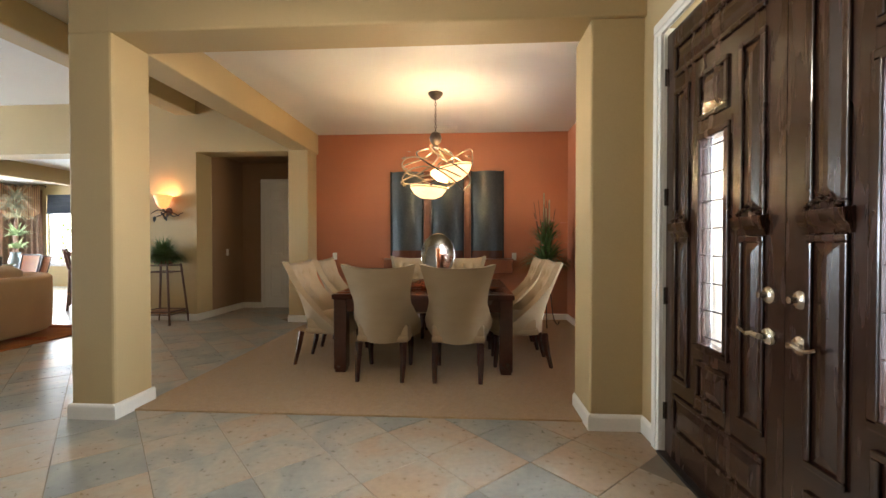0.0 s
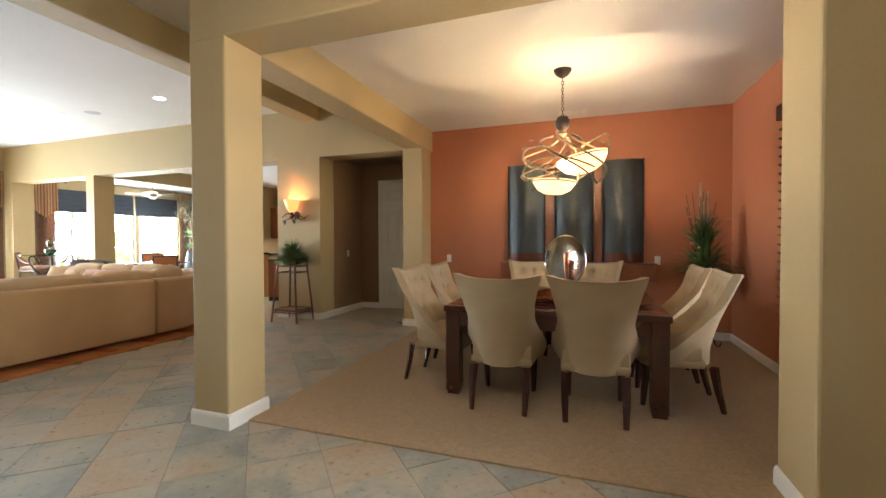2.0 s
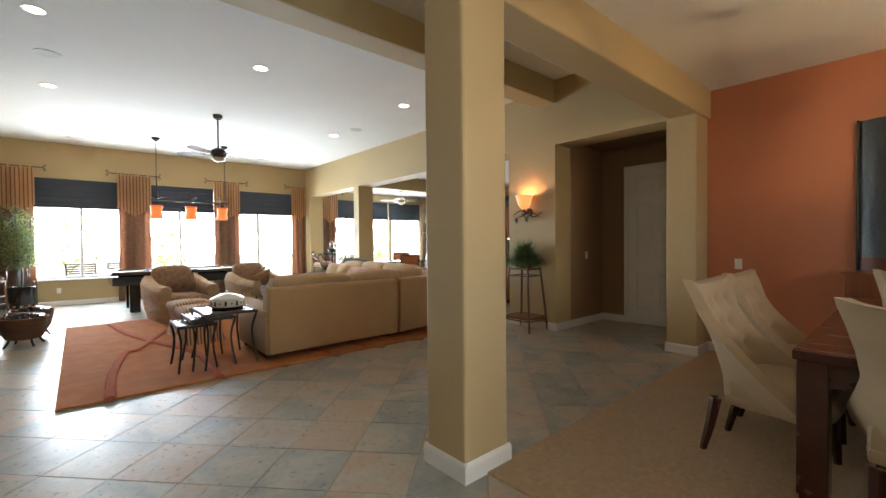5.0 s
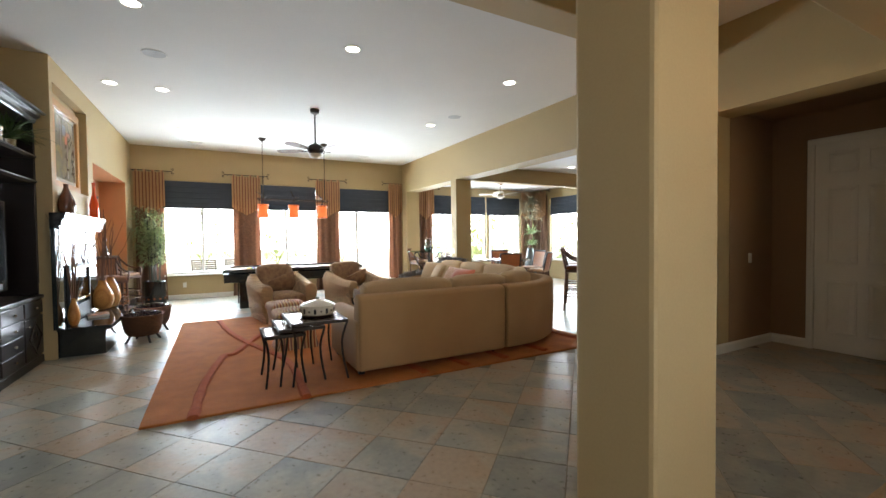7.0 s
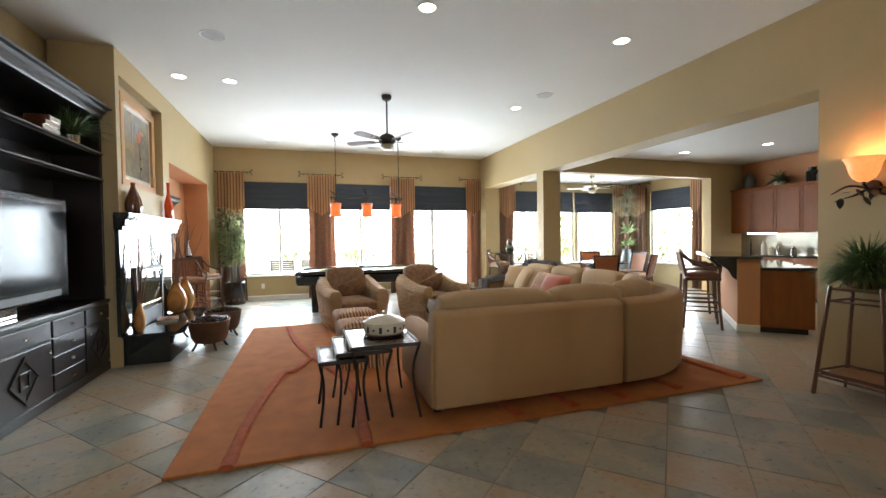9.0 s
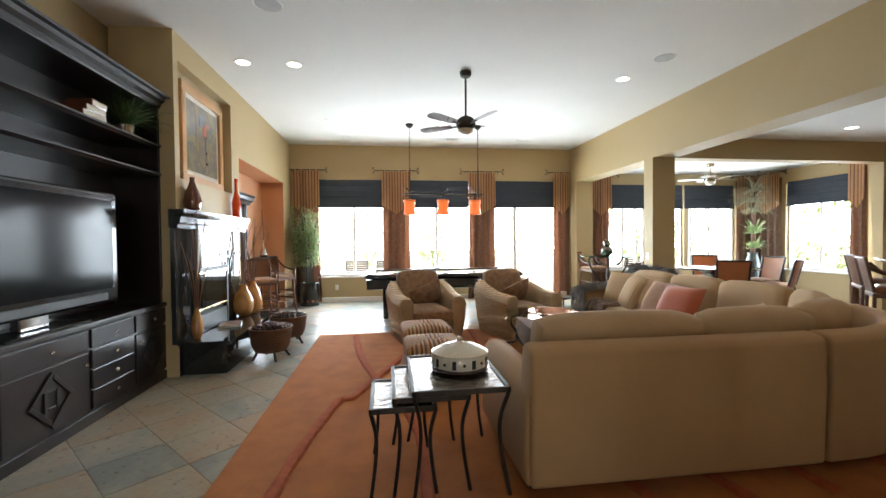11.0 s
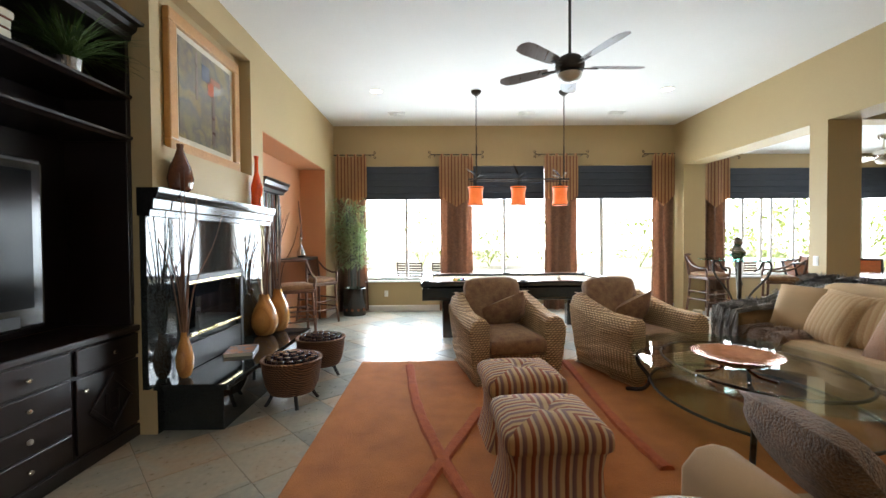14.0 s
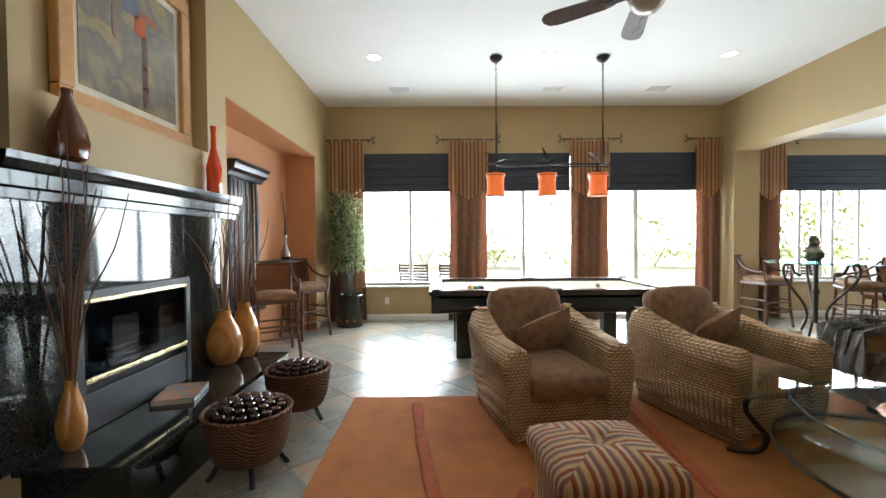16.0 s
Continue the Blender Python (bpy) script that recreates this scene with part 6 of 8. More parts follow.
part("hearth_base", box(-9.42, -7.76, 0.002, 0.43, 0, 0.318, 0.004), GRANITE, fp, "black granite hearth base")
part("hearth_slab", box(-9.52, -7.655, 0.002, 0.515, 0.319, 0.36, 0.008), GRANITE, fp, "polished granite hearth slab")
part("side_return", box(-7.77, -7.705, -0.13, 0.001, 0, 0.318), GRANITE, fp)
bm = bmesh.new()
for x0, x1 in ((-9.49, -7.54),):
    add_sweep(bm, [(0.002, 1.51), (0.085, 1.51), (0.09, 1.55), (0.108, 1.56), (0.115, 1.62), (0.13, 1.63), (0.145, 1.665), (0.15, 1.695), (0.002, 1.695)], x0, x1, "x")
part("mantel", bm, BLACKG, fp, "glossy black stepped mantel shelf")

pn = structure("niche_picture_back", box(-9.24, -7.8, -0.12, -0.085, 2.03, 3.23), TAN, "tan plaster back of the picture niche", "wall")
structure("wall_south_corner", box(-7.8, -7.70, -0.55, S, 0, 0.001 + CEIL), TAN, "tan plaster wall end beside the media cabinet", "wall")
pic = thing("framed_painting", "large abstract painting in a gold wood frame with linen mat", "painting", pose(-8.57, -0.082, 2.03))
FW, FH = 1.12, 1.10
GOLDW = mat("gold_leaf_wood", (0.55, 0.30, 0.11), (0.40, 0.20, 0.07), rough=0.4, scale=5, fine=50, bump=0.1, coat=0.2)
for b in ((-FW / 2, FW / 2, 0, 0.10), (-FW / 2, FW / 2, FH - 0.10, FH), (-FW / 2, -FW / 2 + 0.10, 0.10, FH - 0.10), (FW / 2 - 0.10, FW / 2, 0.10, FH - 0.10)):
    part("frame", box(b[0], b[1], 0, 0.055, b[2], b[3], 0.010), GOLDW, pic, "gold wood frame")
part("mat_board", box(-FW / 2 + 0.095, FW / 2 - 0.095, 0.004, 0.024, 0.095, FH - 0.095), CREAM, pic, "cream linen mat")
m_, t_, p__ = tree_of("abstract_canvas")
co = t_.nodes.new("ShaderNodeTexCoord")
vo = t_.nodes.new("ShaderNodeTexVoronoi")
vo.feature, vo.distance = "F1", "CHEBYCHEV"
vo.inputs["Scale"].default_value = 3.2
nz = t_.nodes.new("ShaderNodeTexNoise")
nz.inputs["Scale"].default_value, nz.inputs["Detail"].default_value = 5, 7
for q in (vo, nz):
    t_.links.new(co.outputs["Object"], q.inputs["Vector"])
c1 = ramp_node(t_, [(0.0, (0.18, 0.16, 0.10)), (0.35, (0.24, 0.21, 0.13)), (0.5, (0.10, 0.11, 0.12)), (0.62, (0.30, 0.24, 0.12)), (0.8, (0.16, 0.09, 0.06)), (1.0, (0.28, 0.25, 0.17))], nz.outputs[0])
mx_ = t_.nodes.new("ShaderNodeMix")
mx_.data_type = "RGBA"
mx_.inputs[0].default_value = 0.35
t_.links.new(c1, mx_.inputs[6])
t_.links.new(ramp_node(t_, [(0.0, (0.12, 0.13, 0.12)), (0.5, (0.25, 0.20, 0.12)), (1.0, (0.14, 0.08, 0.06))], vo.outputs["Color"]), mx_.inputs[7])
t_.links.new(mx_.outputs[2], p__.inputs["Base Color"])
p__.inputs["Roughness"].default_value = 0.15
part("canvas", box(-FW / 2 + 0.15, FW / 2 - 0.15, 0.025, 0.028, 0.15, FH - 0.15), m_, pic, "muted abstract canvas behind glass")
for x, z, w, h, c in ((0.06, 0.62, 0.10, 0.12, (0.42, 0.09, 0.03)), (0.14, 0.74, 0.16, 0.05, (0.30, 0.10, 0.05)), (0.10, 0.18, 0.05, 0.45, (0.09, 0.045, 0.035)), (-0.02, 0.72, 0.12, 0.14, (0.10, 0.12, 0.17)), (-0.16, 0.52, 0.03, 0.4, (0.16, 0.10, 0.07))):
    part("paint_block", box(-x - w / 2, -x + w / 2, 0.0285, 0.0295, z, z + h), mat("paint", c, rough=0.3, scale=9, fine=40), pic)

# mantel and hearth ornaments
def vase(m, prof, material, label, name="vase"):
    v = thing(name, label, "vase", m)
    part("body", lathe(prof, 32), material, v, "", True)
    return v


vase(pose(-7.90, 0.105, 1.695) @ Matrix.Diagonal((0.84, 0.84, 1.04, 1)), [(0.045, 0), (0.09, 0.03), (0.105, 0.10), (0.085, 0.18), (0.045, 0.26), (0.026, 0.31), (0.03, 0.345), (0.024, 0.345), (0.02, 0.31), (0, 0.30)], BROWNVASE, "brown glazed bottle vase on the mantel")
vase(pose(-9.19, 0.105, 1.695), [(0.05, 0), (0.056, 0.02), (0.052, 0.12), (0.058, 0.20), (0.04, 0.28), (0.02, 0.36), (0.018, 0.48), (0.024, 0.53), (0.018, 0.53), (0, 0.5)], REDVASE, "tall orange-red glass bottle vase on the mantel")
GV = [(0.05, 0), (0.085, 0.02), (0.12, 0.10), (0.125, 0.17), (0.095, 0.27), (0.055, 0.35), (0.045, 0.40), (0.05, 0.41), (0.04, 0.41), (0.038, 0.37), (0, 0.34)]


def twigs(v, n, z0, length, spread):
    for k in range(n):
        a, s = RND.uniform(0, 6.28), RND.uniform(0.05, spread)
        L = length * RND.uniform(0.65, 1.0)
        pts = [(0, 0, z0 - 0.2), (s * 0.25 * math.cos(a), s * 0.25 * math.sin(a), z0 + L * 0.35), (s * 0.65 * math.cos(a + 0.2), s * 0.65 * math.sin(a + 0.2), z0 + L * 0.7), (s * math.cos(a), s * math.sin(a), z0 + L)]
        part("twig", tube(curve_pts(pts, 3), [0.006 - 0.0004 * i for i in range(10)], 5), TWIG, v, "thin dry twig")


v = vase(pose(-7.82, 0.16, 0.36), [(r_ * 0.48, z_ * 0.80) for r_, z_ in GV], GOLDVASE, "slim gold glazed vase with dry twigs on the hearth")
twigs(v, 14, 0.34, 1.15, 0.34)
v = vase(pose(-9.16, 0.18, 0.36), [(r_ * 1.08, z_ * 1.05) for r_, z_ in GV], GOLDVASE, "gold glazed gourd vase with twigs on the hearth")
twigs(v, 12, 0.42, 0.95, 0.40)
v = vase(pose(-9.37, 0.24, 0.36), [(r_ * 0.98, z_ * 1.12) for r_, z_ in GV], GOLDVASE, "second gold glazed gourd vase with twigs on the hearth")
twigs(v, 8, 0.44, 0.9, 0.35)
bk = thing("magazine", "glossy magazine with a colourful cover on the hearth", "magazine", pose(-8.49, 0.25, 0.36, 0, 0, 14))
part("page_block", box(-0.15, 0.15, -0.11, 0.11, 0, 0.028, 0.003), CREAM, bk)
part("cover", box(-0.152, 0.152, -0.112, 0.112, 0.0285, 0.031), mat("printed_cover", (0.55, 0.20, 0.06), (0.10, 0.22, 0.28), rough=0.2, scale=18, fine=30, bump=0), bk, "colourful printed cover")
part("spine", box(-0.154, 0.154, -0.116, -0.1105, 0, 0.031), BLACK, bk)
cu = bpy.data.curves.new("spine_title", "FONT")
cu.body, cu.size, cu.extrude = "California", 0.026, 0.0004
tx = new("spine_title", cu)
tx.data.materials.append(WHITE)
tx.parent = bk
tx.matrix_basis = pose(0.145, 0.1165, 0.006, 90, 0, 180)
part("fore_edge", box(-0.154, 0.154, 0.1105, 0.116, 0, 0.031), BLACK, bk)


def basket(m):
    b = thing("log_basket", "round brown wicker basket on feet filled with dark rods", "basket", m, group="wicker baskets")
    part("bowl", lathe([(0.13, 0.085), (0.18, 0.10), (0.212, 0.17), (0.232, 0.28), (0.238, 0.36), (0.225, 0.365), (0.21, 0.30), (0, 0.28)], 32), WICKER, b, "", True)
    part("rim", tube([(0.234 * math.cos(a), 0.234 * math.sin(a), 0.362) for a in [i * math.pi / 18 for i in range(36)]], 0.013, 6, True), WICKER, b, "", True)
    for k in range(4):
        a = k * math.pi / 2 + 0.5
        part("foot", tube(curve_pts([(0.14 * math.cos(a), 0.14 * math.sin(a), 0.13), (0.17 * math.cos(a), 0.17 * math.sin(a), 0.06), (0.21 * math.cos(a), 0.21 * math.sin(a), 0.0)], 3), 0.015, 6), DARK, b, "", True)
    for ring, cnt in ((0.0, 1), (0.062, 6), (0.122, 12), (0.182, 18)):
        for k in range(cnt):
            a = k * 2 * math.pi / cnt + ring * 9
            z = 0.40 + 0.02 * math.cos(ring * 8) - ring * 0.1
            part("rod", lathe([(0.027, 0.29), (0.028, z), (0.024, z + 0.006), (0, z + 0.006)], 10, Matrix.Translation((ring * math.cos(a), ring * math.sin(a), 0))), DARKROD, b)
    return b


DARKROD = mat("dark_lacquered_rod", (0.045, 0.022, 0.022), (0.02, 0.01, 0.01), rough=0.22, bump=0.0, coat=0.3)
b1 = basket(pose(-8.27, 0.77, 0))
copy_thing(b1, pose(-9.02, 0.80, 0, 0, 0, 40))

# bar niche
structure("niche_bar_back", box(-12.2, -9.5, -0.48, -0.40, 0, 2.75), CLAY, "clay painted back of the bar niche", "wall")
structure("niche_bar_side", box(-12.09, -12.084, -0.40, 0.031, 0, 2.575), CLAY, "clay painted side of the bar niche", "wall")
structure("niche_bar_side", box(-9.537, -9.531, -0.40, 0.031, 0, 2.575), CLAY, "clay painted side of the bar niche", "wall")
structure("ceiling_bar", box(-12.084, -9.537, -0.40, 0.031, 2.569, 2.575), CLAY, "clay painted top of the bar niche", "ceiling")
cc = thing("cue_cabinet", "dark carved wooden cue rack cabinet with cues, on the niche wall", "cue rack", pose(-10.62, -0.398, -0.10))
part("back_board", box(-0.36, 0.36, 0, 0.02, 0.62, 2.16), DARK, cc)
bm = bmesh.new()
add_sweep(bm, [(0, 2.12), (0.10, 2.12), (0.12, 2.16), (0.17, 2.19), (0.18, 2.24), (0.20, 2.26), (0.20, 2.28), (0, 2.28)], -0.42, 0.42, "x")
part("cornice", bm, DARK, cc)
for sx in (-1, 1):
    pts = [(sx * 0.33, 0.05, z) for z in (0.62, 0.9, 1.3, 1.7, 2.12)]
    part("side_post", tube(curve_pts([(x + sx * 0.02 * math.sin(z * 5), y, z) for x, y, z in pts], 4), 0.035, 8), DARK, cc, "", True)
part("base_rail", box(-0.38, 0.38, 0, 0.14, 0.60, 0.68, 0.01), DARK, cc)
for k in range(6):
    x = -0.24 + k * 0.095
    part("cue", tube([(x, 0.07, 0.68), (x, 0.07, 2.1)], [0.014, 0.007], 8), (CREAM, REDWOOD, TWIG)[k % 3], cc, "wooden billiard cue")
bs_ = thing("bar_shelf", "dark wooden shelf with rounded edge in the bar niche", "shelf", pose(0, -0.40, 0))
part("board", box(-12.12, -11.1, 0, 0.30, 1.03, 1.075, 0.015, 3), DARK, bs_)
sv = vase(pose(-11.62, -0.24, 1.075), [(0.05, 0), (0.07, 0.03), (0.06, 0.10), (0.02, 0.2), (0.012, 0.26), (0.02, 0.28), (0.03, 0.31), (0.02, 0.34), (0, 0.35)], SILVER, "metal sculptural vase with a curved stem on the shelf", "sculptural_vase")
part("stem", tube(curve_pts([(0, 0, 0.3), (0.05, 0.02, 0.5), (0.14, 0.03, 0.72), (0.19, 0.03, 0.9)], 5), [0.02 - 0.0009 * k for k in range(16)], 6), TWIG, sv, "", True)


def cane_stool(m, label, group, seat_h=0.74, back=True, pad=BROCADE):
    """Rattan bar stool with a cane back; own +y is its front."""
    s = thing("bar_stool", label, "bar stool", m, group=group)
    legs = []
    for sx in (-1, 1):
        for y, top in ((-0.20, seat_h), (0.20, seat_h)):
            pts = [(sx * 0.20, y, top), (sx * 0.21, y * 1.06, top * 0.5), (sx * 0.235, y * 1.22, 0.0)]
            part("leg", tube(pts, 0.019, 8), RATTAN, s, "", True)
            part("ferrule", lathe([(0.022, 0), (0.022, 0.03)], 8, Matrix.Translation((sx * 0.2133, y * 1.09, seat_h * 0.42))), CANE, s)
    for z, k in ((0.26, 1.14), (0.40, 1.1)):
        for sx in (-1, 1):
            part("stretcher", tube([(sx * 0.222, -0.22, z), (sx * 0.222, 0.22, z)], 0.012, 6), RATTAN, s)
        for sy in (-1, 1):
            part("stretcher", tube([(-0.22, sy * 0.20 * k, z - 0.03), (0.22, sy * 0.20 * k, z - 0.03)], 0.012, 6), RATTAN, s)
    part("seat_frame", box(-0.225, 0.225, -0.22, 0.235, seat_h - 0.02, seat_h + 0.03, 0.015), RATTAN, s)
    part("seat_pad", soft_box(-0.215, 0.215, -0.20, 0.225, seat_h + 0.02, seat_h + 0.10, 0.035, 0.02), pad, s, "brown woven seat pad", True)
    if back:
        n = 10
        bm = bmesh.new()
        rows = []
        for j in range(7):
            z = seat_h + 0.04 + 0.37 * j / 6
            rows.append([bm.verts.new(((2 * i / n - 1) * (0.215 + 0.012 * j / 6), -0.205 - 0.075 * (j / 6) - 0.03 * (1 - (2 * i / n - 1) ** 2), z)) for i in range(n + 1)])
        for a, b in zip(rows, rows[1:]):
            for i in range(n):
                bm.faces.new((a[i], a[i + 1], b[i + 1], b[i]))
        edge = [v.co.copy() for v in ([r_[0] for r_ in rows] + rows[-1][1:] + [r_[-1] for r_ in reversed(rows[:-1])])]
        bmesh.ops.solidify(bm, geom=bm.faces[:], thickness=0.012)
        part("cane_back", bm, CANE, s, "woven cane back panel", True)
        part("back_rail", tube(edge, 0.018, 8), RATTAN, s, "", True)
        for sx in (-1, 1):
            part("arm", tube(curve_pts([(sx * 0.225, -0.25, seat_h + 0.36), (sx * 0.245, -0.12, seat_h + 0.24), (sx * 0.25, 0.06, seat_h + 0.18), (sx * 0.24, 0.20, seat_h + 0.17), (sx * 0.225, 0.21, seat_h + 0.02)], 4), 0.016, 8), RATTAN, s, "", True)
    return s


st = cane_stool(pose(-10.72, -0.04, 0, 0, 0, -60), "rattan bar stool with cane back by the bar niche", "rattan bar stools", 0.64)
copy_thing(st, pose(-11.68, 0.0, 0, 0, 0, -35))

# silk bamboo in a pot
bp_ = thing("potted_bamboo", "tall silk bamboo with pale leaves in a dark metal pot", "plant", pose(-12.37, 0.47, 0))
part("pot", lathe([(0.20, 0), (0.205, 0.02), (0.205, 0.48), (0.195, 0.49), (0.18, 0.47), (0, 0.46)], 32), BLACKG, bp_, "dark metal pot", True)
for k in range(12):
    a = k * 2 * math.pi / 12
    part("rosette", lathe([(0.026, -0.002), (0.026, 0.006), (0, 0.008)], 12, Matrix.Rotation(a, 4, "Z") @ Matrix.Translation((0.205, 0, 0.11)) @ Matrix.Rotation(radians(90), 4, "Y")), COPPER, bp_)
CANEDARK = mat("dark_bamboo_cane", (0.05, 0.055, 0.03), (0.02, 0.025, 0.015), rough=0.4)
bm = bmesh.new()
tips = []
for k in range(13):
    a, s = RND.uniform(0, 6.28), RND.uniform(0.02, 0.13)
    lean_ = RND.uniform(0.02, 0.14)
    h_ = RND.uniform(1.5, 2.0)
    pts = [(s * math.cos(a), s * math.sin(a), 0.44), (s * 1.2 * math.cos(a), s * 1.2 * math.sin(a), 1.1), ((s + lean_) * math.cos(a), (s + lean_) * math.sin(a), h_)]
    part("cane", tube(curve_pts(pts, 4), 0.009, 6), CANEDARK, bp_, "dark bamboo cane")
    tips += [(pts[1], 0.7), (pts[2], 1.0), (tuple((Vector(pts[1]) + Vector(pts[2])) / 2), 1.0), (tuple(Vector(pts[1]) * 0.45 + Vector(pts[2]) * 0.55), 1.0)]
for p, f in tips:
    for _ in range(36):
        a = RND.uniform(0, 6.28)
        q = Vector(p) + Vector((RND.uniform(-0.20, 0.20), RND.uniform(-0.22, 0.22), RND.uniform(-0.24, 0.16)))
        q.x = max(q.x, -0.30)
        blade_leaf(bm, q, (math.cos(a) + 0.25, math.sin(a) + 0.1, RND.uniform(-0.5, 0.5)), RND.uniform(0.11, 0.21), 0.030, 0.8, 3)
part("foliage", bm, LEAF2, bp_, "pale green bamboo leaves")

# pool table
pt = thing("pool_table", "black pool table with tan cloth and wooden rails", "pool table", pose(-10.95, 3.12, 0) @ Matrix.Diagonal((1, 1, 0.96, 1)))
part("cabinet_body", box(-0.66, 0.66, -1.26, 1.26, 0.56, 0.76, 0.02), BLACKG, pt)
bm = bmesh.new()
add_sweep(bm, [(-0.72, 0.74), (-0.64, 0.56), (0.64, 0.56), (0.72, 0.74)], -1.34, 1.34, "y")
part("apron", bm, BLACKG, pt, "glossy black tapered apron")
part("playing_bed", box(-0.60, 0.60, -1.22, 1.22, 0.762, 0.785), FELT, pt, "tan billiard cloth")
for b in ((-0.73, -0.60, -1.36, 1.36), (0.60, 0.73, -1.36, 1.36), (-0.60, 0.60, -1.36, -1.22), (-0.60, 0.60, 1.22, 1.36)):
    part("rail", box(*b, 0.762, 0.822, 0.012), BLACKG, pt)
    part("cushion_top", box(b[0] + 0.015, b[1] - 0.015, b[2] + 0.03, b[3] - 0.03, 0.8225, 0.829, 0.003), REDWOOD, pt, "wooden rail top")
for x in (-0.66, 0.66):
    for y in (-1.28, 0.0, 1.28):
        part("pocket", lathe([(0.055, 0.79), (0.06, 0.836), (0.045, 0.836), (0.04, 0.80), (0, 0.79)], 14, Matrix.Translation((x, y, 0))), BLACK, pt)
for x in (-0.42, 0.36):
    for y in (-1.0, 0.95):
        bm = box(x - 0.05, x + 0.11, y - 0.07, y + 0.10, 0.0, 0.56, 0.015)
        part("leg", bm, BLACKG, pt)
for k, (dx, dy, c) in enumerate(((0, 0, (0.7, 0.5, 0.05)), (0.0, 0.062, (0.5, 0.03, 0.02)), (0.052, 0.03, (0.03, 0.05, 0.3)), (0.052, -0.03, (0.5, 0.12, 0.02)), (0.104, 0.0, (0.05, 0.2, 0.06)), (0.0, -0.062, (0.3, 0.03, 0.03)), (0.104, 0.062, (0.03, 0.03, 0.03)), (0.104, -0.062, (0.6, 0.45, 0.1)))):
    bl = tagged(link("billiard_ball", lathe([(0.0, 0)] + [(0.0286 * math.sin(a), 0.0286 - 0.0286 * math.cos(a)) for a in [i * math.pi / 10 for i in range(1, 10)]] + [(0, 0.0572)], 16), mat("ball_paint", c, c, rough=0.08, bump=0, rough_var=0.02), True), "glossy coloured billiard ball on the pool table", "ball", "billiard balls")
    bl.location = (-10.62 + dx, 2.28 + dy, 0.754)
bl = tagged(link("cue_ball", lathe([(0.0, 0)] + [(0.0286 * math.sin(a), 0.0286 - 0.0286 * math.cos(a)) for a in [i * math.pi / 10 for i in range(1, 10)]] + [(0, 0.0572)], 16), CREAM, True), "white cue ball on the pool table", "ball")
bl.location = (-10.75, 3.72, 0.754)

# billiard light
il = thing("billiard_pendant", "iron bar pendant with three amber mica shades and iron leaves, lit", "pendant lamp", pose(-10.9, 0, 0))
for y in (2.56, 3.84):
    part("canopy", lathe([(0.02, 3.43), (0.06, 3.46), (0.075, 3.49), (0.075, 3.498), (0, 3.498)], 20, Matrix.Translation((0, y, 0))), IRON, il, "", True)
    for k in range(22):
        z = 3.42 - k * 0.034
        ring = [(0.011 * math.cos(a), y, z + 0.021 * math.sin(a)) if k % 2 else (0.0, y + 0.011 * math.cos(a), z + 0.021 * math.sin(a)) for a in [i * math.pi / 4 for i in range(8)]]
        part("chain_link", tube(ring, 0.0035, 4, True), IRON, il)
    part("drop_rod", tube([(0, y, 2.70), (0, y, 2.22)], 0.011, 8), IRON, il)
part("bar", tube([(0, 2.44, 2.225), (0, 3.92, 2.22)], 0.013, 8), IRON, il)
part("bar", tube([(0, 2.46, 2.195), (0, 3.90, 2.19)], 0.008, 8), IRON, il)
for y in (2.55, 3.17, 3.78):
    part("shade", lathe([(0.115, 1.84), (0.10, 1.93), (0.097, 2.0), (0.105, 2.07), (0.115, 2.11), (0.108, 2.11), (0.095, 2.04), (0.09, 1.98), (0.108, 1.842)], 28, Matrix.Translation((0, y, 0))), AMBER, il, "amber mica shade", True)
    for z in (1.842, 2.088):
        part("shade_ring", tube([(0.117 * math.cos(a), y + 0.117 * math.sin(a), z) for a in [i * math.pi / 12 for i in range(24)]], 0.005, 6, True), IRON, il)
    part("shade_cap", lathe([(0.10, 2.10), (0.03, 2.14), (0.012, 2.16), (0.012, 2.24), (0, 2.24)], 16, Matrix.Translation((0, y, 0))), IRON, il, "", True)
    for k in range(5):
        a = RND.uniform(0, 6.28)
        bm = bmesh.new()
        blade_leaf(bm, (0, y, 2.20 + 0.02 * k), (0.4 * math.cos(a), math.sin(a), RND.uniform(0.1, 0.9)), RND.uniform(0.14, 0.22), 0.035, 0.4, 3)
        bmesh.ops.solidify(bm, geom=bm.faces[:], thickness=0.003)
        part("iron_leaf", bm, IRON, il)
    lamp = new("pendant_bulb", bpy.data.lights.new("pendant_bulb", "POINT"))
    lamp.data.energy, lamp.data.color, lamp.data.shadow_soft_size = 2.5, (1.0, 0.70, 0.38), 0.03
    lamp.location = (-10.9, y, 1.93)


